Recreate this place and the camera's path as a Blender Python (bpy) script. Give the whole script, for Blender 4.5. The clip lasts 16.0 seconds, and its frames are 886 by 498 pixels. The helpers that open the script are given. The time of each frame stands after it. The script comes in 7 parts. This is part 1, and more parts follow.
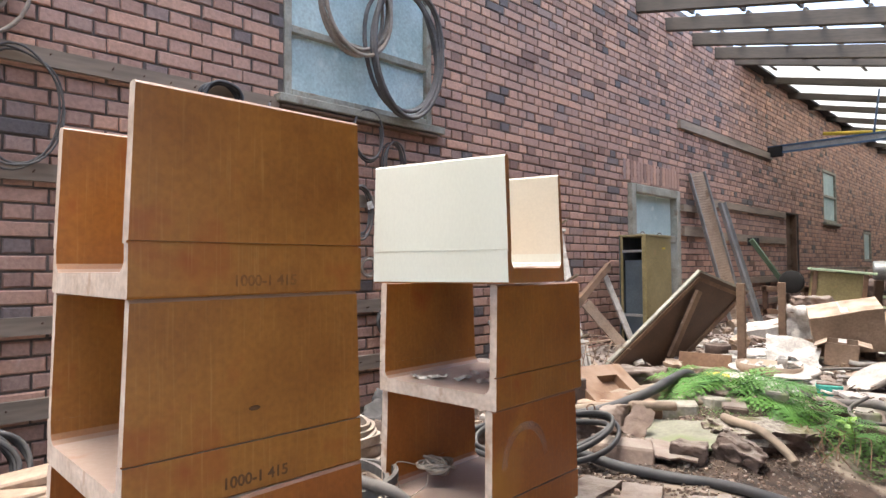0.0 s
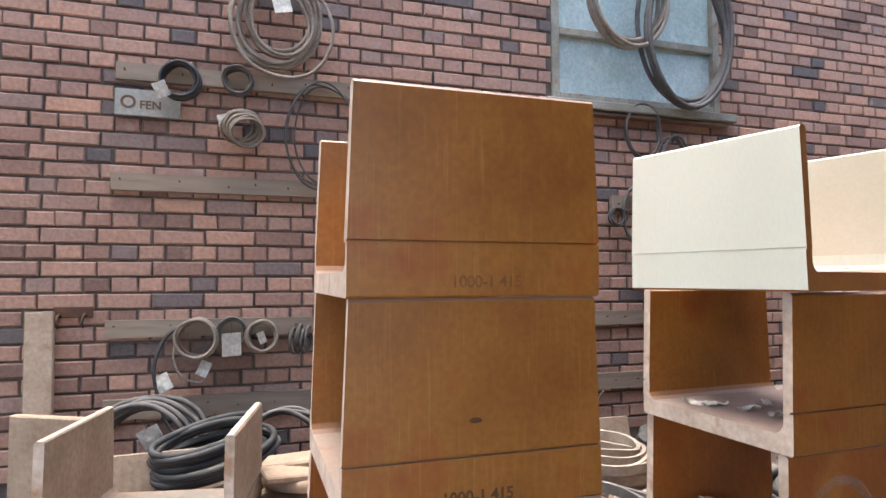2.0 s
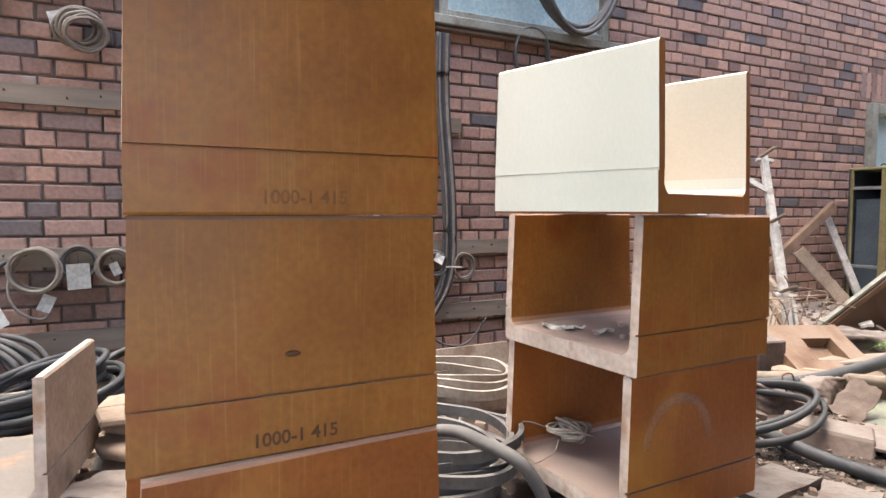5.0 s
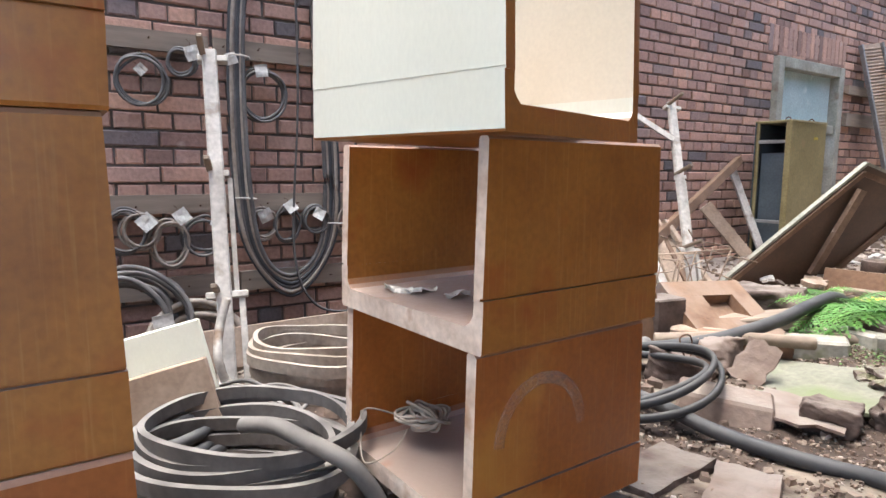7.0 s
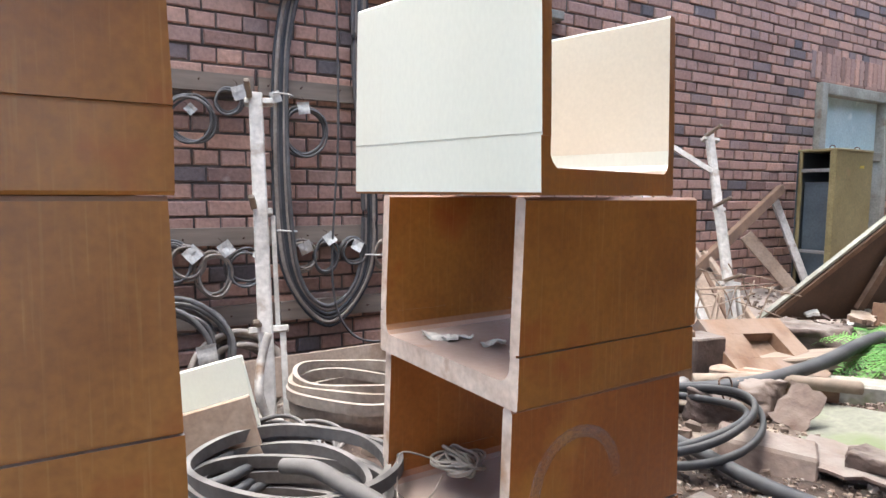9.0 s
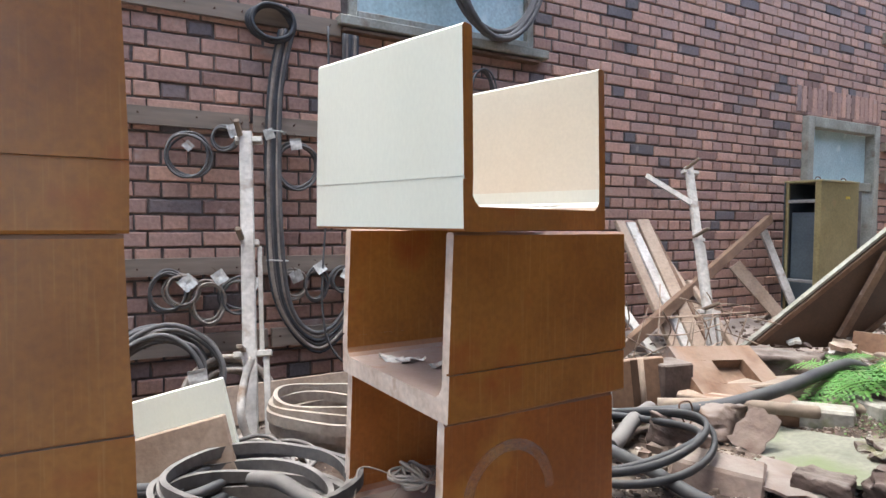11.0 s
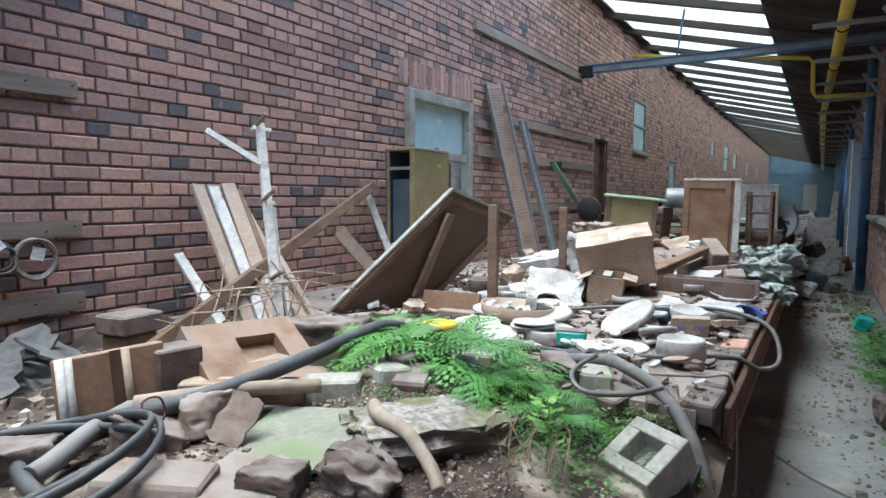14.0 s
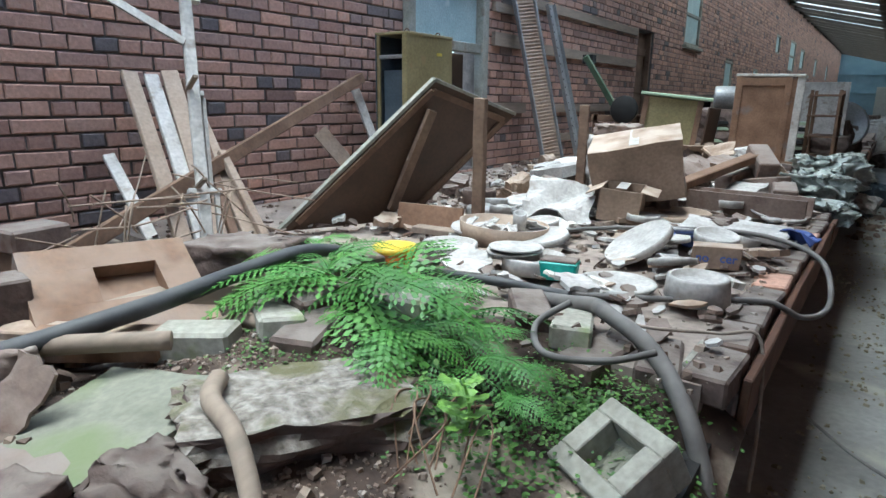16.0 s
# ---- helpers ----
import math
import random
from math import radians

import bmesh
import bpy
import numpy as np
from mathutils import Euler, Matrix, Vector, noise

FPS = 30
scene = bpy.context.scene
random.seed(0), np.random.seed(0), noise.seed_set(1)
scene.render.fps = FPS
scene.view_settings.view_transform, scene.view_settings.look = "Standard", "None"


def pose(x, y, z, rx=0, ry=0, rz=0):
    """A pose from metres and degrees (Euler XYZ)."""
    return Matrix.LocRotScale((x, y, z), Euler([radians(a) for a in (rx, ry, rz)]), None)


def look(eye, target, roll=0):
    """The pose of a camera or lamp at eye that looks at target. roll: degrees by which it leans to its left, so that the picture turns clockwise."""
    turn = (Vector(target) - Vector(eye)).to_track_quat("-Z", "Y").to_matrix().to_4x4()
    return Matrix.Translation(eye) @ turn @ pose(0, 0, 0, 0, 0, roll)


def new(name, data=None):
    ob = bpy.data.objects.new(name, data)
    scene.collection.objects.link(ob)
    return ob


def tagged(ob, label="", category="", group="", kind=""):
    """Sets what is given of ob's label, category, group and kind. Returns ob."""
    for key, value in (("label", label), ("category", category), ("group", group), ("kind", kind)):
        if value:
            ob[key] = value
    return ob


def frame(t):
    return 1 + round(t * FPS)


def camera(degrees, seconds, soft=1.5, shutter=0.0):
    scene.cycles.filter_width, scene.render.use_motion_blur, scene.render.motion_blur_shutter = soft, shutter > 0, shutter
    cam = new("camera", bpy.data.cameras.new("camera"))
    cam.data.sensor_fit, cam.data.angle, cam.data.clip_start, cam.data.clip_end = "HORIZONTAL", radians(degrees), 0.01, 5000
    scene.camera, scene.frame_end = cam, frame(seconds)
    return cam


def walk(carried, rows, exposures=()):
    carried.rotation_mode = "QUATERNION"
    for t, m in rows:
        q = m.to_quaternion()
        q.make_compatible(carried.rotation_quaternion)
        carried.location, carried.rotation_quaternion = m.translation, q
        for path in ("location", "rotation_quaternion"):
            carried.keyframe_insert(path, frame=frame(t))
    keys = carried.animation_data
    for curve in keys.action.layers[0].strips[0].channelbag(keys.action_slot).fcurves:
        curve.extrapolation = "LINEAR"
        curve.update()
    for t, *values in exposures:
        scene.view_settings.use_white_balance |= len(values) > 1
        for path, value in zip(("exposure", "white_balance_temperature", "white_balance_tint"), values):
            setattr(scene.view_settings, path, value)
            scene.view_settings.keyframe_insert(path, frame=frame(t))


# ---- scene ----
cam = camera(72.5, 16.0)
PATH = [
    (0, (0.106, 0.116, 1.352), (-1.323, 1.514, 1.415), -0.4),
    (0.5, (0.075, 0.235, 1.356), (-1.572, 1.366, 1.436), -0.3),
    (1, (0.066, 0.301, 1.341), (-1.736, 1.162, 1.431), -0.2),
    (1.5, (0.042, 0.289, 1.339), (-1.821, 1.01, 1.433), -0.1),
    (2, (0.034, 0.276, 1.337), (-1.871, 0.878, 1.436), -0.1),
    (2.5, (0.028, 0.263, 1.33), (-1.888, 0.832, 1.389), -0.1),
    (3, (0.016, 0.277, 1.309), (-1.904, 0.837, 1.278), 0.0),
    (3.5, (0.037, 0.315, 1.296), (-1.835, 1.004, 1.155), 0.2),
    (4, (0.049, 0.327, 1.292), (-1.765, 1.147, 1.105), 0.2),
    (4.5, (0.034, 0.363, 1.294), (-1.776, 1.199, 1.137), 0.2),
    (5, (-0.028, 0.43, 1.315), (-1.814, 1.321, 1.188), 0.2),
    (7.3, (-0.229, 0.81, 1.244), (-1.881, 1.906, 0.982), 0.3),
    (7.5, (-0.229, 0.816, 1.241), (-1.89, 1.893, 0.958), 0.4),
    (8, (-0.223, 0.809, 1.254), (-1.9, 1.855, 0.946), 0.6),
    (8.5, (-0.227, 0.784, 1.271), (-1.91, 1.832, 1.006), 0.4),
    (9, (-0.208, 0.769, 1.312), (-1.932, 1.764, 1.128), 0.4),
    (9.2, (-0.199, 0.769, 1.331), (-1.926, 1.772, 1.223), 0.3),
    (11.3, (-0.035, 0.845, 1.321), (-1.782, 1.814, 1.231), 0.4),
    (11.5, (-0.029, 0.909, 1.296), (-1.742, 1.937, 1.194), 0.3),
    (12, (0.04, 0.993, 1.295), (-1.511, 2.248, 1.153), 0.2),
    (12.5, (0.062, 1.102, 1.292), (-1.202, 2.641, 1.109), 0.2),
    (13, (0.044, 1.255, 1.292), (-1.088, 2.897, 1.145), 0.2),
    (13.5, (0.058, 1.387, 1.287), (-0.957, 3.102, 1.115), 0.2),
    (14, (0.088, 1.553, 1.264), (-0.969, 3.243, 1.097), 0.2),
    (14.5, (0.111, 1.696, 1.24), (-1.09, 3.274, 0.975), 0.4),
    (15, (0.091, 1.848, 1.224), (-1.124, 3.386, 0.827), 0.5),
    (15.5, (0.05, 2.027, 1.247), (-1.144, 3.577, 0.834), 0.5),
    (16, (0.04, 2.214, 1.219), (-1.099, 3.786, 0.741), 0.6),
]
walk(cam, [(t, look(eye, target, roll)) for t, eye, target, roll in PATH],
     [(0, 2.66, 6600, 8), (4.0, 2.78, 6600, 8), (9.0, 2.8, 6050, 7), (11.5, 2.55, 6050, 5), (12.5, 2.72, 5550, 2), (16, 2.25, 5350, -4)])

# ---- sky, sun, exposure ----
world = bpy.data.worlds.new("sky")
scene.world = world
world.use_nodes = True
wn = world.node_tree.nodes
sky = wn.new("ShaderNodeTexSky")
sky.sky_type, sky.sun_disc = "NISHITA", False
sky.sun_elevation, sky.sun_rotation = radians(79.1), radians(219.3)
sky.air_density, sky.dust_density, sky.ozone_density = 1.0, 4.0, 1.0
world.node_tree.links.new(sky.outputs[0], wn["Background"].inputs[0])
wn["Background"].inputs[1].default_value = 0.15
sun_data = bpy.data.lights.new("sun", "SUN")
sun_data.energy, sun_data.angle, sun_data.color = 1.0, radians(50), (1.0, 0.97, 0.93)
sun = new("sun", sun_data)
sun.matrix_world = look((-1.22, -1.49, 10.0), (0, 0, 0))

# ---- materials ----


def mat(name, dark, light, scale=6.0, rough=0.8, bump=0.2, fine=60.0, metal=0.0, stain=None, spread=0.5, rnd=None, rnd_amount=0.35,
        ramp=None, stretch=(1, 1, 1), dust=None, transmit=0.0, dust_power=2.0, grain=0.72, dust_at=(0.3, 0.6), streak=None):
    """A surface with coarse mottling, fine grain and relief; dust settles on faces that look up; rnd varies pieces."""
    m = bpy.data.materials.new(name)
    m.use_nodes = True
    nt = m.node_tree
    n, l = nt.nodes, nt.links
    b = n["Principled BSDF"]
    tc = n.new("ShaderNodeTexCoord")
    mp = n.new("ShaderNodeMapping")
    mp.inputs["Scale"].default_value = stretch
    l.new(tc.outputs["Object"], mp.inputs[0])
    src = mp.outputs[0]
    if rnd:
        info = n.new("ShaderNodeObjectInfo") if rnd == "object" else n.new("ShaderNodeNewGeometry")
        value = info.outputs["Random"] if rnd == "object" else info.outputs["Random Per Island"]
        off = n.new("ShaderNodeVectorMath")
        off.operation = "MULTIPLY_ADD"
        off.inputs[1].default_value = (1, 1, 1)
        comb = n.new("ShaderNodeCombineXYZ")
        mul = n.new("ShaderNodeMath")
        mul.operation = "MULTIPLY"
        mul.inputs[1].default_value = 37.0
        l.new(value, mul.inputs[0])
        for i in range(3):
            l.new(mul.outputs[0], comb.inputs[i])
        l.new(src, off.inputs[0])
        l.new(comb.outputs[0], off.inputs[2])
        src = off.outputs[0]
    big = n.new("ShaderNodeTexNoise")
    big.inputs["Scale"].default_value, big.inputs["Detail"].default_value = scale, 6.0
    small = n.new("ShaderNodeTexNoise")
    small.inputs["Scale"].default_value, small.inputs["Detail"].default_value = fine, 4.0
    l.new(src, big.inputs["Vector"])
    l.new(src, small.inputs["Vector"])
    cr = n.new("ShaderNodeValToRGB")
    cr.color_ramp.elements[0].position, cr.color_ramp.elements[1].position = 0.5 - spread / 2, 0.5 + spread / 2
    cr.color_ramp.elements[0].color, cr.color_ramp.elements[1].color = (*dark, 1), (*light, 1)
    l.new(big.outputs["Fac"], cr.inputs[0])
    col = cr.outputs[0]

    def mix(kind, fac, a, c):
        x = n.new("ShaderNodeMix")
        x.data_type, x.blend_type = "RGBA", kind
        if isinstance(fac, float):
            x.inputs["Factor"].default_value = fac
        else:
            l.new(fac, x.inputs["Factor"])
        l.new(a, x.inputs["A"])
        if isinstance(c, tuple):
            x.inputs["B"].default_value = (*c, 1)
        else:
            l.new(c, x.inputs["B"])
        return x.outputs["Result"]

    if rnd and ramp:
        rr = n.new("ShaderNodeValToRGB")
        rr.color_ramp.interpolation = "LINEAR"
        els = rr.color_ramp.elements
        while len(els) < len(ramp):
            els.new(0.5)
        for e, (p, c) in zip(els, ramp):
            e.position, e.color = p, (*c, 1)
        l.new(value, rr.inputs[0])
        col = mix("MIX", rnd_amount, col, rr.outputs[0])
    g = n.new("ShaderNodeValToRGB")
    g.color_ramp.elements[0].position, g.color_ramp.elements[1].position = 0.3, 0.7
    g.color_ramp.elements[0].color, g.color_ramp.elements[1].color = (grain, grain, grain, 1), (1, 1, 1, 1)
    l.new(small.outputs["Fac"], g.inputs[0])
    col = mix("MULTIPLY", 1.0, col, g.outputs[0])
    if stain:
        st = n.new("ShaderNodeTexNoise")
        st.inputs["Scale"].default_value, st.inputs["Detail"].default_value = stain[1], 8.0
        l.new(src, st.inputs["Vector"])
        sr = n.new("ShaderNodeValToRGB")
        sr.color_ramp.elements[0].position, sr.color_ramp.elements[1].position = stain[2], stain[2] + 0.12
        l.new(st.outputs["Fac"], sr.inputs[0])
        col = mix("MIX", sr.outputs[0], col, stain[0])
    if streak:
        # fine upright scratches and runs, in patches
        sm = n.new("ShaderNodeMapping")
        sm.inputs["Scale"].default_value = (210, 210, 7.0)
        l.new(src, sm.inputs[0])
        lines = n.new("ShaderNodeTexNoise")
        lines.inputs["Scale"].default_value, lines.inputs["Detail"].default_value = 1.0, 3.0
        l.new(sm.outputs[0], lines.inputs["Vector"])
        lr = n.new("ShaderNodeMapRange")
        lr.inputs["From Min"].default_value, lr.inputs["From Max"].default_value = 0.57, 0.80
        lr.inputs["To Max"].default_value = 0.55
        l.new(lines.outputs["Fac"], lr.inputs["Value"])
        patch = n.new("ShaderNodeMath")
        patch.operation, patch.use_clamp = "MULTIPLY", True
        l.new(lr.outputs[0], patch.inputs[0])
        l.new(big.outputs["Fac"], patch.inputs[1])
        col = mix("MIX", patch.outputs[0], col, streak)
    if dust:
        geo = n.new("ShaderNodeNewGeometry")
        sep = n.new("ShaderNodeSeparateXYZ")
        l.new(geo.outputs["Normal"], sep.inputs[0])
        pw = n.new("ShaderNodeMath")
        pw.operation, pw.use_clamp = "POWER", True
        pw.inputs[1].default_value = dust_power
        cl = n.new("ShaderNodeClamp")
        l.new(sep.outputs["Z"], cl.inputs[0])
        l.new(cl.outputs[0], pw.inputs[0])
        mm = n.new("ShaderNodeMath")
        mm.operation = "MULTIPLY"
        l.new(pw.outputs[0], mm.inputs[0])
        dn = n.new("ShaderNodeTexNoise")
        dn.inputs["Scale"].default_value = 9.0
        l.new(src, dn.inputs["Vector"])
        dr = n.new("ShaderNodeValToRGB")
        dr.color_ramp.elements[0].position, dr.color_ramp.elements[1].position = dust_at
        l.new(dn.outputs["Fac"], dr.inputs[0])
        l.new(dr.outputs[0], mm.inputs[1])
        col = mix("MIX", mm.outputs[0], col, dust)
    l.new(col, b.inputs["Base Color"])
    rmap = n.new("ShaderNodeMapRange")
    rmap.inputs["To Min"].default_value, rmap.inputs["To Max"].default_value = max(0.05, rough - 0.12), min(1, rough + 0.12)
    l.new(small.outputs["Fac"], rmap.inputs["Value"])
    l.new(rmap.outputs[0], b.inputs["Roughness"])
    b.inputs["Metallic"].default_value = metal
    b.inputs["Transmission Weight"].default_value = transmit
    if bump:
        bp = n.new("ShaderNodeBump")
        bp.inputs["Strength"].default_value, bp.inputs["Distance"].default_value = bump, 0.004
        add = n.new("ShaderNodeMath")
        add.operation = "ADD"
        l.new(big.outputs["Fac"], add.inputs[0])
        l.new(small.outputs["Fac"], add.inputs[1])
        l.new(add.outputs[0], bp.inputs["Height"])
        l.new(bp.outputs[0], b.inputs["Normal"])
    return m


BRICKS = [(0.0, (0.216, 0.136, 0.112)), (0.12, (0.387, 0.234, 0.183)), (0.3, (0.574, 0.347, 0.257)), (0.45, (0.431, 0.272, 0.221)), (0.6, (0.517, 0.325, 0.257)),
          (0.80, (0.690, 0.406, 0.286)), (0.93, (0.359, 0.259, 0.225)), (0.965, (0.144, 0.140, 0.146)), (1.0, (0.100, 0.111, 0.119))]
brick_kw = dict(scale=5.0, rough=0.9, bump=0.7, fine=55.0, rnd_amount=0.80, ramp=BRICKS, stain=((0.45, 0.36, 0.30), 7.0, 0.66))
M_BRICK = mat("brick_pieces", (0.22, 0.115, 0.092), (0.42, 0.25, 0.20), rnd="object", **brick_kw)
M_BRICKS = mat("brick_courses", (0.22, 0.115, 0.092), (0.42, 0.25, 0.20), rnd="island", **brick_kw)
M_MORTAR = mat("mortar", (0.075, 0.063, 0.056), (0.20, 0.165, 0.145), scale=12, rough=0.95, bump=0.6)
M_AMBER = mat("varnished_board", (0.24, 0.076, 0.012), (0.50, 0.205, 0.036), scale=4.5, rough=0.42, bump=0.08, fine=90, spread=0.7, grain=0.78,
              stain=((0.30, 0.068, 0.012), 4.5, 0.56), dust=(0.33, 0.255, 0.215), dust_at=(0.08, 0.34), streak=(0.60, 0.33, 0.11))
M_EDGE = mat("worn_board_edge", (0.46, 0.34, 0.26), (0.72, 0.61, 0.52), scale=14, rough=0.8, bump=0.3, stain=((0.30, 0.15, 0.07), 9.0, 0.6),
             dust=(0.50, 0.40, 0.33))
M_CREAM = mat("cream_paint", (0.68, 0.685, 0.575), (0.76, 0.765, 0.665), scale=1.6, rough=0.55, bump=0.03, fine=160, spread=0.8, grain=0.95, stain=((0.70, 0.64, 0.49), 2.2, 0.62), stretch=(1, 1, 0.5), streak=(0.66, 0.63, 0.50))
M_TAN = mat("tan_inner_face", (0.64, 0.565, 0.43), (0.75, 0.695, 0.56), scale=3.0, rough=0.6, bump=0.04, fine=140, spread=0.8, grain=0.93, stain=((0.52, 0.38, 0.22), 2.5, 0.66))
M_AMBERR = mat("reddish_varnished_board", (0.26, 0.066, 0.012), (0.50, 0.165, 0.030), scale=4.0, rough=0.42, bump=0.08, fine=90, spread=0.7, grain=0.78,
               stain=((0.50, 0.215, 0.04), 3.5, 0.54), dust=(0.33, 0.255, 0.215), dust_at=(0.08, 0.34), streak=(0.60, 0.33, 0.11))
M_WOODG = mat("grey_wood", (0.18, 0.135, 0.10), (0.40, 0.32, 0.245), scale=4, stretch=(1, 0.12, 1), rough=0.85, bump=0.4, fine=40)
M_WOODB = mat("brown_wood", (0.11, 0.06, 0.035), (0.26, 0.16, 0.10), scale=5, rough=0.8, bump=0.35, fine=50)
M_WOODP = mat("pale_wood", (0.27, 0.185, 0.125), (0.50, 0.39, 0.30), scale=5, rough=0.8, bump=0.25, stain=((0.20, 0.13, 0.085), 5.0, 0.58))
M_WHITE = mat("flaking_white_paint", (0.42, 0.38, 0.33), (0.72, 0.69, 0.64), scale=11, rough=0.75, bump=0.5, stain=((0.22, 0.15, 0.10), 9.0, 0.57))
M_BELT = mat("dusty_rubber", (0.07, 0.065, 0.062), (0.17, 0.155, 0.145), scale=8, rough=0.8, bump=0.2, dust=(0.20, 0.185, 0.17), dust_power=0.8)
M_BELTB = mat("black_rubber", (0.025, 0.026, 0.029), (0.07, 0.07, 0.075), scale=8, rough=0.65, bump=0.15, dust=(0.085, 0.083, 0.08))
M_BELTT = mat("tan_belt", (0.22, 0.17, 0.13), (0.42, 0.36, 0.30), scale=9, rough=0.85, bump=0.3, dust=(0.35, 0.30, 0.25))
M_TAG = mat("card_tag", (0.58, 0.54, 0.47), (0.80, 0.78, 0.72), scale=14, rough=0.9, bump=0.1)
M_SOIL = mat("soil", (0.022, 0.015, 0.011), (0.105, 0.068, 0.05), scale=9, rough=0.95, bump=1.0, fine=55, stain=((0.33, 0.275, 0.215), 3.4, 0.51))
M_STONE = mat("broken_stone", (0.055, 0.036, 0.029), (0.19, 0.135, 0.112), scale=13, rough=0.95, bump=1.0, fine=60, dust=(0.21, 0.18, 0.155), dust_power=3.0)
M_FIREB = mat("fire_brick", (0.15, 0.10, 0.078), (0.31, 0.235, 0.195), scale=6, rough=0.9, bump=0.6, stain=((0.13, 0.075, 0.05), 6.0, 0.55), dust=(0.24, 0.205, 0.178))
M_CONC = mat("mossy_concrete", (0.25, 0.235, 0.19), (0.46, 0.44, 0.375), scale=7, rough=0.92, bump=0.5, stain=((0.18, 0.24, 0.07), 5.0, 0.60))
M_SHEET = mat("algae_sheet", (0.16, 0.16, 0.115), (0.30, 0.295, 0.235), scale=6, rough=0.85, bump=0.3, stain=((0.16, 0.185, 0.095), 3.2, 0.50), spread=0.8)
M_PLAST = mat("white_plaster", (0.34, 0.315, 0.285), (0.62, 0.60, 0.57), scale=9, rough=0.85, bump=0.3, stain=((0.27, 0.225, 0.18), 6.0, 0.6))
M_FLOOR = mat("aisle_concrete", (0.13, 0.128, 0.116), (0.34, 0.33, 0.30), scale=1.6, rough=0.55, bump=0.5, fine=38, stain=((0.36, 0.34, 0.27), 3.0, 0.60))
M_DECK = mat("dusty_deck", (0.20, 0.155, 0.125), (0.42, 0.35, 0.30), scale=4, rough=0.92, bump=0.5, fine=40)
M_GLASS = mat("dusty_pale_blue_pane", (0.40, 0.56, 0.56), (0.64, 0.76, 0.74), scale=3.5, rough=0.5, bump=0.05, stain=((0.70, 0.76, 0.72), 6.0, 0.60))
M_FRAME = mat("faded_grey_green_paint", (0.24, 0.23, 0.185), (0.44, 0.43, 0.365), scale=7, rough=0.8, bump=0.35, stain=((0.20, 0.15, 0.11), 8.0, 0.6))
M_OLIVE = mat("olive_enamel", (0.21, 0.17, 0.07), (0.36, 0.30, 0.15), scale=4, rough=0.5, bump=0.12, stain=((0.30, 0.20, 0.10), 6.0, 0.66))
M_DARKB = mat("dark_blue_grey", (0.06, 0.08, 0.095), (0.12, 0.15, 0.17), scale=4, rough=0.6, bump=0.1)
M_PANEL = mat("brown_panel", (0.055, 0.03, 0.018), (0.115, 0.064, 0.036), scale=4, rough=0.55, bump=0.1)
M_STEEL = mat("grey_galvanised_steel", (0.24, 0.24, 0.24), (0.42, 0.42, 0.41), scale=6, rough=0.5, bump=0.1, metal=0.5)
M_BLUE = mat("blue_paint", (0.05, 0.10, 0.19), (0.10, 0.18, 0.30), scale=5, rough=0.5, bump=0.1)
M_YELL = mat("yellow_paint", (0.55, 0.40, 0.04), (0.72, 0.55, 0.08), scale=5, rough=0.5, bump=0.05)
M_CARD = mat("corrugated_card", (0.22, 0.15, 0.10), (0.38, 0.275, 0.20), scale=5, rough=0.9, bump=0.15, dust=(0.42, 0.345, 0.28))
M_CLAY = mat("orange_clay", (0.15, 0.08, 0.045), (0.30, 0.175, 0.105), scale=5, rough=0.85, bump=0.4, stain=((0.16, 0.15, 0.15), 4.0, 0.58), dust=(0.28, 0.205, 0.155))
M_RAFTER = mat("weathered_rafter", (0.045, 0.037, 0.03), (0.14, 0.115, 0.09), scale=4, stretch=(0.2, 1, 1), rough=0.9, bump=0.3)
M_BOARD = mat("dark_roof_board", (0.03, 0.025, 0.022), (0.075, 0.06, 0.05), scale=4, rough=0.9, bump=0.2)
M_GREEN = mat("fern_green", (0.04, 0.13, 0.02), (0.115, 0.28, 0.048), scale=9, rough=0.55, bump=0.05, rnd="object", rnd_amount=0.4,
              ramp=[(0, (0.035, 0.11, 0.015)), (0.5, (0.10, 0.27, 0.04)), (1, (0.20, 0.44, 0.07))])
M_LEAF = mat("small_leaf_green", (0.05, 0.12, 0.02), (0.12, 0.25, 0.045), scale=9, rough=0.6, bump=0.05, rnd="island", rnd_amount=0.6,
             ramp=[(0, (0.04, 0.10, 0.015)), (0.6, (0.09, 0.20, 0.03)), (1, (0.19, 0.33, 0.07))])
M_TEAL = mat("teal_plastic", (0.03, 0.36, 0.30), (0.06, 0.50, 0.42), scale=5, rough=0.45, bump=0.03)
M_ORANGE = mat("orange_plastic", (0.70, 0.13, 0.02), (0.80, 0.20, 0.03), scale=5, rough=0.4, bump=0.03)
M_LID = mat("yellow_plastic", (0.75, 0.50, 0.03), (0.85, 0.62, 0.06), scale=5, rough=0.4, bump=0.03)
M_BLUEP = mat("blue_plastic", (0.06, 0.10, 0.32), (0.10, 0.16, 0.45), scale=5, rough=0.5, bump=0.05)
M_INKF = mat("faint_stencil_ink", (0.22, 0.088, 0.022), (0.31, 0.13, 0.032), scale=30, rough=0.7, bump=0.0)
M_INK = mat("stencil_ink", (0.10, 0.042, 0.015), (0.19, 0.085, 0.028), scale=30, rough=0.8, bump=0.0)
# near-black for dark parts, and for the shade painted on the platform side
M_DARK = mat("near_black", (0.012, 0.011, 0.010), (0.03, 0.028, 0.026), scale=5, rough=0.9, bump=0.1)
M_RUST = mat("rusty_steel", (0.07, 0.035, 0.022), (0.17, 0.085, 0.05), scale=8, rough=0.85, bump=0.4)
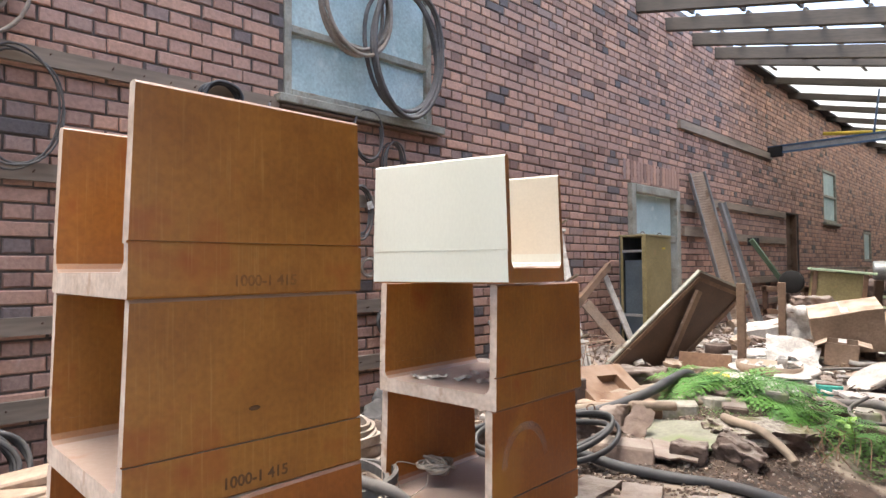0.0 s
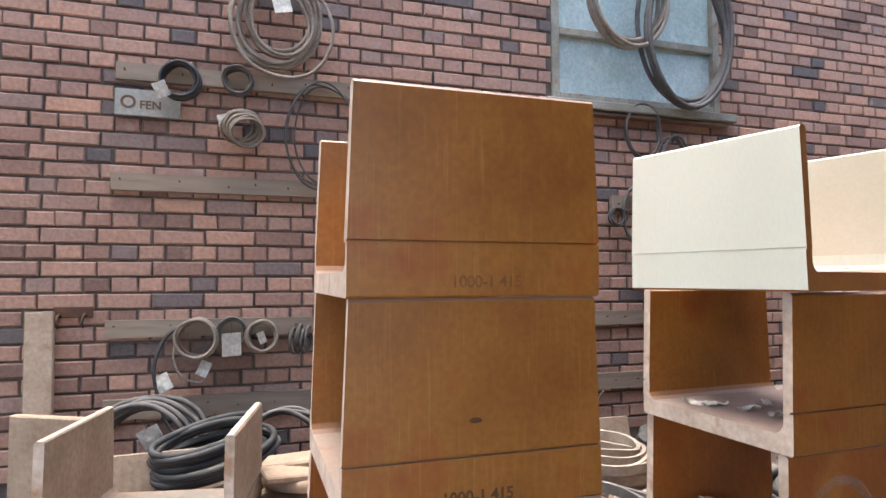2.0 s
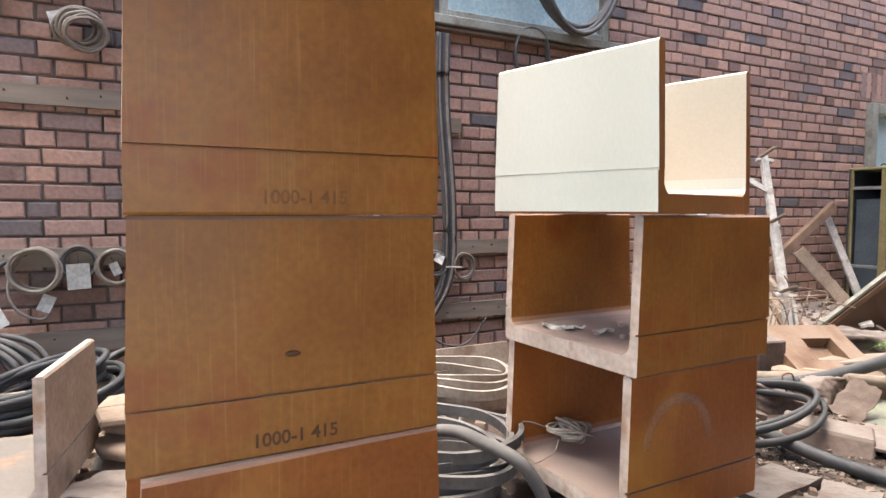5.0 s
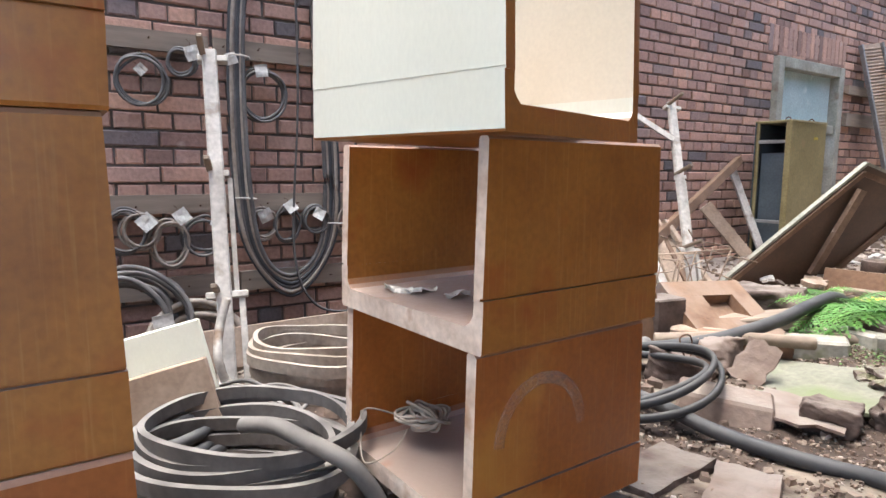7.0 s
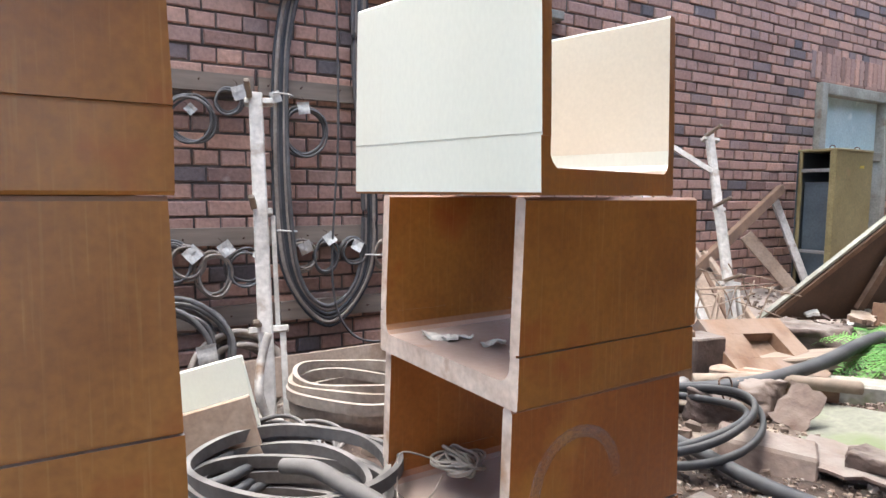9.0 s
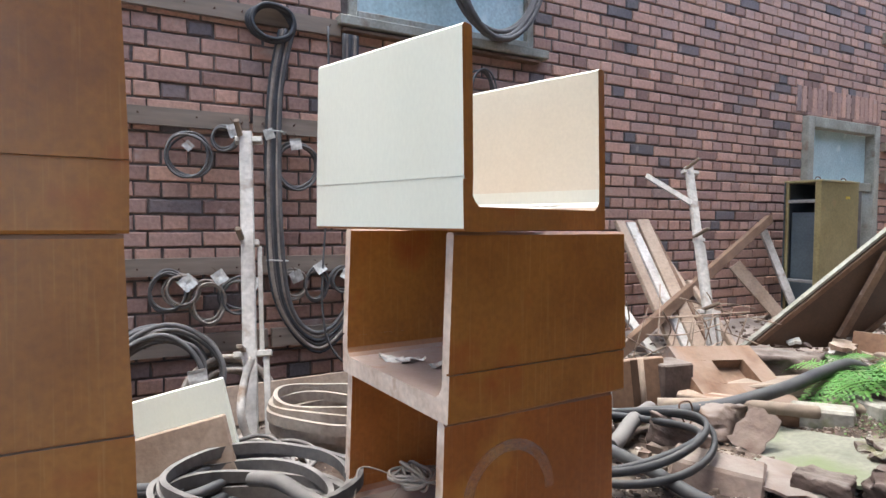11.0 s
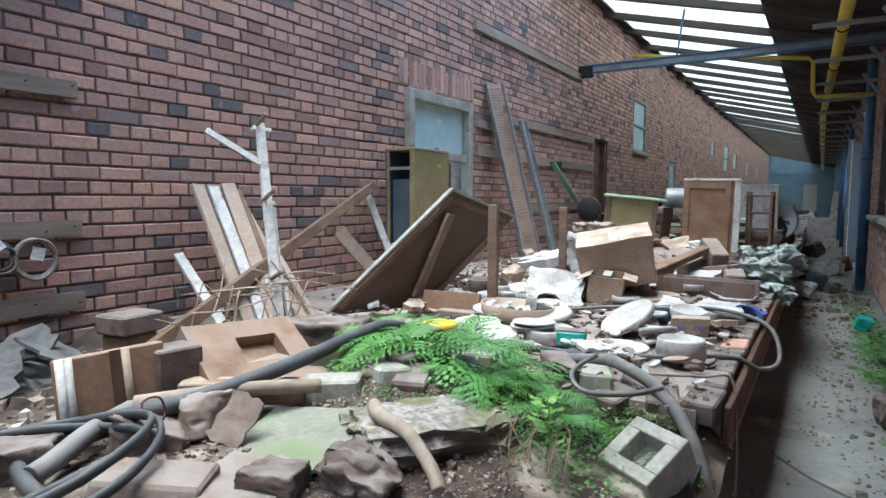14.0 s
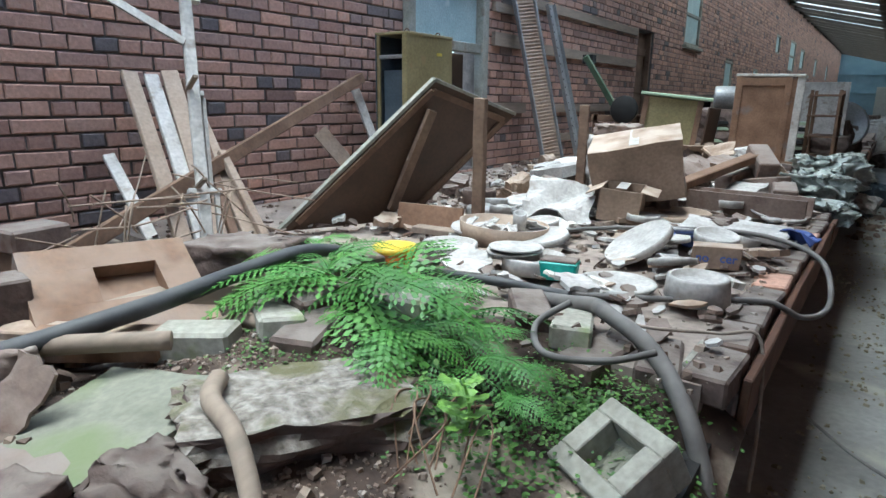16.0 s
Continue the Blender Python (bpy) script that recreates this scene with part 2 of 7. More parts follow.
M_GRP = mat("roof_sheet", (0.55, 0.54, 0.48), (0.80, 0.79, 0.72), scale=3, rough=0.8, bump=0.1, stain=((0.24, 0.24, 0.17), 2.5, 0.60))
M_CLAD = mat("pale_blue_cladding", (0.20, 0.32, 0.40), (0.28, 0.42, 0.50), scale=2, rough=0.6, bump=0.05)
M_SIGN = mat("grey_sign_board", (0.36, 0.37, 0.34), (0.50, 0.50, 0.46), scale=8, rough=0.8, bump=0.2)

# light passes diffusely through the roof sheets
nt = M_GRP.node_tree
tr = nt.nodes.new("ShaderNodeBsdfTranslucent")
tr.inputs[0].default_value = (0.62, 0.62, 0.58, 1)
mx = nt.nodes.new("ShaderNodeMixShader")
mx.inputs[0].default_value = 0.75
nt.links.new(nt.nodes["Principled BSDF"].outputs[0], mx.inputs[1])
nt.links.new(tr.outputs[0], mx.inputs[2])
clear = nt.nodes.new("ShaderNodeBsdfTransparent")
mx2 = nt.nodes.new("ShaderNodeMixShader")
mx2.inputs[0].default_value = 0.16
nt.links.new(mx.outputs[0], mx2.inputs[1])
nt.links.new(clear.outputs[0], mx2.inputs[2])
nt.links.new(mx2.outputs[0], nt.nodes["Material Output"].inputs[0])

# ---- building blocks ----


def mesh_of(name, bm, material):
    me = bpy.data.meshes.new(name)
    bm.to_mesh(me)
    bm.free()
    for m in (material if isinstance(material, (list, tuple)) else [material]):
        me.materials.append(m)
    return me


def part(name, bm, material, parent, label="", at=None):
    ob = new(name, mesh_of(name, bm, material))
    ob.parent = parent
    if at is not None:
        ob.matrix_basis = at
    if label:
        tagged(ob, label=label)
    return ob


ZONE = []


def placed(at):
    """A place given in the plan of the raised ground, carried to the world: that plan lies lower, and its far side further on."""
    if not ZONE:
        return at
    at = at or Matrix()
    k = (at.translation.x + 3.08) / 2.1 if at.translation.length else 0.85
    return Matrix.Translation((0, ZONE[0] * k, ZONE[1])) @ at


def solid(name, bm, material, label, category, at=None, group="", kind=""):
    ob = new(name, mesh_of(name, bm, material))
    at = placed(at)
    if at is not None:
        ob.matrix_basis = at
    return tagged(ob, label, category, group, kind)


def root(name, label, category, at=None, group="", kind=""):
    ob = new(name)
    ob.empty_display_size = 0.05
    at = placed(at)
    if at is not None:
        ob.matrix_basis = at
    return tagged(ob, label, category, group, kind)


def box(size, centre=(0, 0, 0), bevel=0.0, at=None, bm=None, seg=1):
    """A box with bevelled edges, added to bm."""
    bm = bm or bmesh.new()
    m = Matrix.Translation(centre) @ Matrix.Diagonal((*size, 1))
    if at is not None:
        m = at @ m
    got = bmesh.ops.create_cube(bm, size=1.0, matrix=m)
    if bevel:
        edges = list({e for v in got["verts"] for e in v.link_edges})
        bmesh.ops.bevel(bm, geom=edges, offset=bevel, segments=seg, affect="EDGES", profile=0.5)
    return bm


def spline(points, steps=8, closed=False):
    """A smooth line through the points."""
    p = [Vector(q) for q in points]
    n = len(p)
    out = []
    for i in range(n if closed else n - 1):
        a, b, c, d = (p[(i + k) % n] if closed else p[min(max(i + k, 0), n - 1)] for k in (-1, 0, 1, 2))
        for s in range(steps):
            t = s / steps
            out.append(0.5 * ((2 * b) + (c - a) * t + (2 * a - 5 * b + 4 * c - d) * t * t + (3 * b - a - 3 * c + d) * t ** 3))
    if not closed:
        out.append(p[-1])
    return out


def tube(points, r, sides=8, closed=False, bm=None, flat=1.0, taper=1.0, up=(0, 0, 1)):
    """A round or flattened section swept along a line."""
    bm = bm or bmesh.new()
    rings = []
    n = len(points)
    for i, q in enumerate(points):
        a = points[(i - 1) % n] if closed else points[max(i - 1, 0)]
        b = points[(i + 1) % n] if closed else points[min(i + 1, n - 1)]
        d = (b - a).normalized()
        side = d.cross(Vector(up))
        if side.length < 1e-3:
            side = d.cross(Vector((1, 0.2, 0)))
        side.normalize()
        top = side.cross(d)
        k = 1 + (taper - 1) * i / max(n - 1, 1)
        rings.append([bm.verts.new(q + k * r * (math.cos(w) * side + flat * math.sin(w) * top))
                      for w in (2 * math.pi * (j + 0.5) / sides for j in range(sides))])
    for i in range(n if closed else n - 1):
        a, b = rings[i], rings[(i + 1) % n]
        for j in range(sides):
            f = bm.faces.new((a[j], a[(j + 1) % sides], b[(j + 1) % sides], b[j]))
            f.smooth = sides > 4
    if not closed:
        bm.faces.new(rings[0][::-1])
        bm.faces.new(rings[-1])
    bmesh.ops.recalc_face_normals(bm, faces=bm.faces[:])
    return bm


def lathe(profile, seg=28, bm=None, squash=1.0):
    bm = bm or bmesh.new()
    rings = [[bm.verts.new((r * math.cos(w), squash * r * math.sin(w), z)) for w in (2 * math.pi * j / seg for j in range(seg))] for r, z in profile]
    for a, b in zip(rings, rings[1:]):
        for j in range(seg):
            f = bm.faces.new((a[j], a[(j + 1) % seg], b[(j + 1) % seg], b[j]))
            f.smooth = True
    bm.faces.new(rings[0][::-1])
    bm.faces.new(rings[-1])
    bmesh.ops.recalc_face_normals(bm, faces=bm.faces[:])
    return bm


def rock(size, seed=0, rough=0.18, cuts=7, keep=0.55):
    """A broken lump: a blocky body with chipped corners and an uneven skin."""
    bm = bmesh.new()
    bmesh.ops.create_cube(bm, size=1.0)
    bmesh.ops.subdivide_edges(bm, edges=bm.edges[:], cuts=cuts, use_grid_fill=True)
    rng = random.Random(seed)
    o = Vector((rng.uniform(0, 90), rng.uniform(0, 90), rng.uniform(0, 90)))
    planes = []
    for _ in range(5):
        d = Vector((rng.uniform(-1, 1), rng.uniform(-1, 1), rng.uniform(-0.7, 1))).normalized()
        planes.append((d, rng.uniform(keep, keep + 0.15)))
    for v in bm.verts:
        c = v.co.copy()
        for d, k in planes:
            over = c.dot(d) - k
            if over > 0:
                c -= d * over
        c += 0.5 * rough * noise.noise_vector(c * 2.2 + o) + 0.30 * rough * noise.noise_vector(c * 6 + o) + 0.20 * rough * noise.noise_vector(c * 14 + o) + 0.07 * rough * noise.noise_vector(c * 33 + o)
        v.co = Vector((c.x * size[0], c.y * size[1], c.z * size[2]))
    if cuts > 12:
        for f in bm.faces:
            f.smooth = True
    return bm


def sheet(size, thick, seed=0, wobble=0.01, nx=6, ny=6, chip=0.0):
    """A thin board with an uneven outline and a little warp."""
    bm = bmesh.new()
    rng = random.Random(seed)
    o = Vector((rng.uniform(0, 50), rng.uniform(0, 50), 0))
    grid = []
    for i in range(nx + 1):
        row = []
        for j in range(ny + 1):
            x, y = i / nx - 0.5, j / ny - 0.5
            e = chip * noise.noise(Vector((x * 4, y * 4, 3)) + o)
            row.append(bm.verts.new((size[0] * x * (1 + e), size[1] * y * (1 - e), wobble * noise.noise(Vector((x * 2, y * 2, 0)) + o))))
        grid.append(row)
    for i in range(nx):
        for j in range(ny):
            bm.faces.new((grid[i][j], grid[i + 1][j], grid[i + 1][j + 1], grid[i][j + 1]))
    ret = bmesh.ops.extrude_face_region(bm, geom=bm.faces[:])
    for v in ret["geom"]:
        if isinstance(v, bmesh.types.BMVert):
            v.co.z += thick
    bmesh.ops.recalc_face_normals(bm, faces=bm.faces[:])
    return bm

# ---- the shell ----
WX, RX, Y0, Y1, FLOOR, DECK = -3.08, 0.70, -3.2, 48.0, 0.045, 0.595
EDGE = -0.17
ROOF_W, ROOF_E = 4.15, 3.2


def roof_z(x):
    return ROOF_W + (ROOF_E - ROOF_W) * (x - WX) / (RX - WX)


def wall_boxes(face, depth, top, openings, base=0.0, start=Y0):
    """The body of a wall along y, in blocks round its openings (y0, y1, z0, z1)."""
    bm = bmesh.new()
    cuts = sorted({start, Y1, *(o[0] for o in openings), *(o[1] for o in openings)})
    for a, b in zip(cuts, cuts[1:]):
        spans, z = [], base
        for o in sorted((o for o in openings if o[0] <= a + 1e-6 and o[1] >= b - 1e-6), key=lambda o: o[2]):
            spans.append((z, o[2]))
            z = o[3]
        spans.append((z, top))
        for z0, z1 in spans:
            if z1 - z0 > 0.01:
                box((abs(depth), b - a, z1 - z0), (face + depth / 2, (a + b) / 2, (z0 + z1) / 2), bm=bm)
    return bm


W_OPEN = [(1.93, 3.13, 2.38, 3.36), (5.98, 7.13, 0.60, 2.24), (11.25, 11.95, 0.60, 2.24), (13.55, 14.55, 2.20, 3.23), (16.9, 17.7, 1.44, 2.13),
          (20.2, 20.8, 1.5, 2.1), (23.2, 24.0, 2.68, 3.22), (26.2, 27.6, 2.3, 3.3), (29.0, 30.2, 2.5, 3.2), (34.0, 35.0, 2.4, 3.1), (39.5, 40.5, 2.4, 3.1)]
E_OPEN = [(-1.6, 0.8, 0.40, 2.45), (8.35, 9.3, 1.07, 2.42), (10.15, 11.3, 1.07, 2.44), (14.9, 16.0, 0.10, 2.45), (19.5, 20.5, 1.0, 2.4), (26, 27, 1.0, 2.4)]
J = 0.012
wall_west = solid("wall_west", wall_boxes(WX - J, -0.33, ROOF_W + 0.35, W_OPEN), M_MORTAR, "long old red brick wall in English bond, sooty joints", "wall", kind="structure")
wall_east = solid("wall_east", wall_boxes(RX + J, 0.33, ROOF_E + 0.2, E_OPEN), M_MORTAR, "red brick wall along the narrow passage", "wall", kind="structure")
C = 0.075


def courses(y0, y1, z0, z1, openings, seed):
    """Bricks of an English bond wall, as (y, z, length)."""
    rng = random.Random(seed)
    out = []
    for k in range(int(math.floor(z0 / C)), int(math.ceil(z1 / C))):
        z = k * C
        long = k % 2 == 0
        step = 0.23 if long else 0.115
        i = math.floor(y0 / step)
        while i * step < y1:
            a = i * step + (0.0575 if long else 0.0) + rng.uniform(-0.003, 0.003)
            b = a + step
            i += 1
            if any(a + 0.02 > o[0] - step and b - 0.02 < o[1] + step and z + 0.05 > o[2] and z + 0.02 < o[3] for o in openings):
                for o in openings:
                    if z + 0.05 > o[2] and z + 0.02 < o[3] and b > o[0] and a < o[1]:
                        if a < o[0]:
                            b = min(b, o[0])
                        elif b > o[1]:
                            a = max(a, o[1])
                        else:
                            a = b
                if b - a < 0.04:
                    continue
            out.append((a + 0.005, z + 0.005, b - a - 0.010))
    return out


def brick_verts(y, z, ln, face, out, rng):
    """Twelve corners of one brick that stands out of its wall."""
    h = C - 0.011
    j = [rng.uniform(-0.002, 0.002) for _ in range(8)]
    c = 0.004 + rng.uniform(0, 0.003)
    x1 = face + out * rng.uniform(-0.004, 0.003)
    x0 = face - out * (J + 0.004)
    ring = [(y + j[0], z + j[1]), (y + ln + j[2], z + j[3]), (y + ln + j[4], z + h + j[5]), (y + j[6], z + h + j[7])]
    ins = [(y + c + j[0], z + c + j[1]), (y + ln - c + j[2], z + c + j[3]), (y + ln - c + j[4], z + h - c + j[5]), (y + c + j[6], z + h - c + j[7])]
    return [(x0, *p) for p in ring] + [(x1 - out * c, *p) for p in ring] + [(x1, *p) for p in ins]


QUADS = [(8, 9, 10, 11)] + [(4 + i, 4 + (i + 1) % 4, 8 + (i + 1) % 4, 8 + i) for i in range(4)] + [(i, (i + 1) % 4, 4 + (i + 1) % 4, 4 + i) for i in range(4)]


def joined_bricks(name, bricks, face, out, parent, seed):
    rng = random.Random(seed)
    verts, faces = [], []
    for y, z, ln in bricks:
        k = len(verts)
        verts += brick_verts(y, z, ln, face, out, rng)
        faces += [tuple(k + i for i in (q if out > 0 else q[::-1])) for q in QUADS]
    me = bpy.data.meshes.new(name)
    me.from_pydata(verts, [], faces)
    me.materials.append(M_BRICKS)
    ob = new(name, me)
    ob.parent = parent
    return tagged(ob, kind="stuff")


# ---- floor, deck, soil ----
bm = box((RX + 0.92, Y1 - Y0 + 12, 0.2), ((RX - 0.72) / 2, (Y0 + Y1) / 2 - 4, FLOOR - 0.1))
solid("floor", bm, M_FLOOR, "wet grey concrete passage floor strewn with dirt", "floor", kind="structure")
bm = box((600, 600, 0.1), (0, 0, FLOOR - 0.26))
solid("ground", bm, M_FLOOR, "grey yard ground outside the shed", "ground", kind="structure")
bm = box((EDGE - WX - 0.06, Y1 - 3.62, DECK - FLOOR - 0.02), ((EDGE + WX) / 2 - 0.03, (Y1 + 3.62) / 2, (DECK + FLOOR) / 2 - 0.01))
solid("platform", bm, M_DECK, "raised dusty brick platform along the wall", "platform", kind="structure")
def soil_height(x, y):
    y -= 0.048 * (x + 3.08)
    h = DECK - 0.005 + 0.035 * noise.noise(Vector((x * 1.7, y * 1.7, 0.3))) + 0.018 * noise.noise(Vector((x * 6, y * 6, 4.1))) + 0.006 * noise.noise(Vector((x * 22, y * 22, 2)))
    h += 0.10 * math.exp(-((x + 1.0) ** 2 + (y - 3.1) ** 2) / 0.10)
    if y < 3.2:
        k = min(1.0, max(0.0, (-2.2 - x) / 0.5))
        h -= 0.24 * k * k * (3 - 2 * k) * min(1.0, max(0.0, (3.2 - y) / 0.6))
    if y > 3.54:
        h -= min(0.12, 0.5 * (y - 3.54))
    k = min(1.0, max(0.0, (x + 0.80) / 0.45))
    h -= 0.10 * k * k * (3 - 2 * k) * min(1.0, max(0.0, (3.60 - y) / 0.2)) * min(1.0, max(0.0, (y - 2.0) / 0.5))
    if x > EDGE - 0.12:
        h -= 0.9 * (x - EDGE + 0.12)
    # before the stacks the bank ends sooner and the floor reaches in
    k = min(1.0, max(0.0, (x + 0.66) / 0.10)) * min(1.0, max(0.0, (1.70 - y) / 0.20))
    return h + (FLOOR - 0.03 - h) * k * k * (3 - 2 * k)


bm = bmesh.new()
NX, NY, SX, SY = 116, 277, -3.07, -3.2
step = 0.0255
rows = [[bm.verts.new((SX + i * step, SY + j * step, soil_height(SX + i * step, SY + j * step))) for i in range(NX)] for j in range(NY)]
for j in range(NY - 1):
    for i in range(NX - 1):
        bm.faces.new((rows[j][i], rows[j][i + 1], rows[j + 1][i + 1], rows[j + 1][i])).smooth = True
soil = solid("soil", bm, M_SOIL, "uneven dark soil with lime dust and chippings", "soil", kind="structure")
# near-black face; the shade under the platform's edge is put into its colour
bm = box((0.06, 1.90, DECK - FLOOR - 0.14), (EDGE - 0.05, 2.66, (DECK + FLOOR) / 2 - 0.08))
solid("platform_side", bm, M_DARK, "side of the raised platform, its shade put into a near-black colour", "platform", kind="structure")

# ---- roof ----
PITCH = math.degrees(math.atan2(ROOF_E - ROOF_W, RX - WX))
SLOPE = math.hypot(RX - WX, ROOF_E - ROOF_W)
MIDX, MIDZ = (RX + WX) / 2, (ROOF_W + ROOF_E) / 2
roof_frame = tagged(new("roof_frame"), "weathered timber rafters and glazing bars of the roof", "roof", kind="structure")
RAFTER = mesh_of("rafter", box((SLOPE + 0.3, 0.075, 0.15), (0, 0, 0.075), 0.004), M_RAFTER)
RAFTER_FAR = mesh_of("rafter", box((SLOPE + 0.3, 0.085, 0.10), (0, 0, 0.11), 0.004), M_RAFTER)
BAR = mesh_of("glazing_bar", box((0.03, 0.64, 0.04), (0, 0, 0)), M_RAFTER)
y = -2.38
while y < Y1:
    ob = new("rafter", RAFTER if y < 9.0 else RAFTER_FAR)
    ob.parent, ob.matrix_basis = roof_frame, pose(MIDX, y, MIDZ + 0.012 * math.sin(y * 7), 0, -PITCH + 0.3 * math.sin(y * 5), 0.4 * math.sin(y * 3))
    if y < 9.3:
        for x in (-2.75, -2.2, -1.65, -1.1):
            ob = new("glazing_bar", BAR)
            ob.parent, ob.matrix_basis = roof_frame, pose(x, y + 0.36, roof_z(x) + 0.18, 0, -PITCH, 0)
    y += 0.72 if y < 9.0 else 1.2
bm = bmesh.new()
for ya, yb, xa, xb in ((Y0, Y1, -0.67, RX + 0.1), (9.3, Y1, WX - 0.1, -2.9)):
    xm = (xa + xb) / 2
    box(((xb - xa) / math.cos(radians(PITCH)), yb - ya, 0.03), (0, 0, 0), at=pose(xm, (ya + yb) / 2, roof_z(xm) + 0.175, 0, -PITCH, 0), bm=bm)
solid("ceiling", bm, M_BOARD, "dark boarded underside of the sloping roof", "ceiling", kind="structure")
bm = bmesh.new()
y = 9.3
while y < Y1:
    box((2.2 / math.cos(radians(PITCH)), 0.70, 0.006), (0, 0, 0), at=pose(-1.785, y + 0.35, roof_z(-1.785) + 0.172 + 0.01 * (int(y * 10) % 2), 0, -PITCH, 0), bm=bm)
    y += 0.71
solid("roof_sheets", bm, M_GRP, "grimy translucent corrugated roof sheets", "roof", kind="structure")
# unseen wall behind, added to hold back light; its doorway lets some through
bm = bmesh.new()
box((1.25, 0.3, 4.6), (WX + 0.525, Y0 - 0.16, 2.3), bm=bm)
box((0.75, 0.3, 4.6), (RX - 0.275, Y0 - 0.16, 2.3), bm=bm)
box((2.0, 0.3, 1.8), (-0.90, Y0 - 0.16, 3.7), bm=bm)
solid("wall_south", bm, M_BRICKS, "unseen plain red brick wall with a wide doorway, added to limit light", "wall", kind="structure")
# far end
bm = bmesh.new()
box((5.2, 0.1, 5.0), (-1.3, Y1, 2.4), bm=bm)
for i in range(26):
    box((0.05, 0.04, 5.0), (-3.1 + i * 0.15, Y1 - 0.06, 2.4), bm=bm)
for z in (1.9, 3.0):
    box((5.2, 0.08, 0.08), (-1.3, Y1 - 0.12, z), bm=bm)
solid("wall_end", bm, M_CLAD, "pale blue ribbed sheet cladding at the far end", "wall", kind="structure")

# ---- moulded boxes ----
SIDE_L, BOX_W, BOX_H, THICK = 0.43, 0.45, 0.335, 0.023


def section(pts, length, seed, n=10, chip=0.0035, bm=None):
    """A closed outline (x, z) drawn out along y, with chipped ends that show the bare board."""
    bm = bm or bmesh.new()
    o = Vector((seed * 3.7, seed * 1.3, seed * 7.1))
    rings = []
    for i in range(n + 1):
        s = -length / 2 + length * i / n
        ring = []
        for x, z in pts:
            y = s
            if i in (0, n):
                y += chip * noise.noise(Vector((x * 18, z * 18, i)) + o)
            ring.append(bm.verts.new((x + 0.0016 * noise.noise(Vector((x * 9, y * 9, z * 9)) + o), y, z)))
        rings.append(ring)
    m = len(pts)
    for a, b in zip(rings, rings[1:]):
        for j in range(m):
            bm.faces.new((a[j], a[(j + 1) % m], b[(j + 1) % m], b[j]))
    for ring in (rings[0], rings[-1][::-1]):
        bm.faces.new(ring).material_index = 1
    bm.normal_update()
    bmesh.ops.triangulate(bm, faces=[f for f in bm.faces if len(f.verts) > 4])
    bmesh.ops.recalc_face_normals(bm, faces=bm.faces[:])
    return bm


def trough_parts(ob, length, w, h, seed, material, paint=None, rim=True):
    """A tray base with short upstands and two side boards that stand on it, with a groove between."""
    t, b, r, g = THICK, 0.040, 0.018, 0.085
    half = [(w / 2 - 0.004, 0.0), (w / 2, 0.004), (w / 2, g), (w / 2 - t, g), (w / 2 - t, b + r), (w / 2 - t - 0.4 * r, b + 0.4 * r), (w / 2 - t - r, b)]
    bare = M_AMBER if paint else M_EDGE
    cut = 0.0012 if paint else 0.007
    bm = section(half + [(-x, z) for x, z in half[::-1]], length, seed)
    if paint:
        for f in bm.faces:
            if abs(f.normal.x) > 0.8:
                f.material_index = 2
    part("base", bm, [material, bare, paint or material], ob)
    for k in (1, -1):
        side = [(w / 2 - t, g), (w / 2 - cut, g), (w / 2 - cut, g + 0.004), (w / 2, g + 0.0045), (w / 2, h - 0.005), (w / 2 - 0.005, h), (w / 2 - t + 0.004, h), (w / 2 - t, h - 0.004)]
        bm = section([(k * x, z) for x, z in (side if k > 0 else side[::-1])], length, seed + k, chip=0.003)
        for v in bm.verts:
            if v.co.z > h - 0.012 and abs(v.co.y) > length / 2 - 0.006:
                v.co.y -= math.copysign(0.008, v.co.y)
        if rim:
            for f in bm.faces:
                if abs(f.normal.z) > 0.9 and f.calc_center_median().z > h - 0.01:
                    f.material_index = 1
        # inner faces of painted boards are tan, darker and warmer than outside
        if paint:
            for f in bm.faces:
                if f.normal.x * k < -0.8:
                    f.material_index = 2
        part("side_board", bm, [paint or material, bare, M_TAN], ob)


def lettering(text, size, material, parent, at, name="stencil"):
    cu = bpy.data.curves.new(name, "FONT")
    cu.body, cu.size, cu.extrude, cu.align_x, cu.offset = text, size, 0.0004, "CENTER", size * 0.02
    tmp = bpy.data.objects.new(name, cu)
    scene.collection.objects.link(tmp)
    me = bpy.data.meshes.new_from_object(tmp.evaluated_get(bpy.context.evaluated_depsgraph_get()))
    bpy.data.objects.remove(tmp)
    me.materials.append(material)
    ob = new(name, me)
    ob.parent = parent
    ob.matrix_basis = at
    return ob


def trough(at, label, seed, length=SIDE_L, w=BOX_W, h=BOX_H, text="", text_x=0.0, material=None, group="stacked moulded boxes", ink=None, paint=None, rim=True):
    ob = root("moulded_box", label, "box", at, group)
    trough_parts(ob, length, w, h, seed, material or M_AMBER, paint, rim)
    if text:
        lettering(text, 0.0265, ink or M_INK, ob, pose(w / 2 + 0.0012, text_x, 0.016, 90, 0, 90))
    return ob


def facing(cx, cy, z, yaw, rx=0.0, ry=0.0):
    return pose(cx, cy, z, rx, ry, yaw)


AMB = "amber-brown varnished moulded box, open-ended, stacked,"
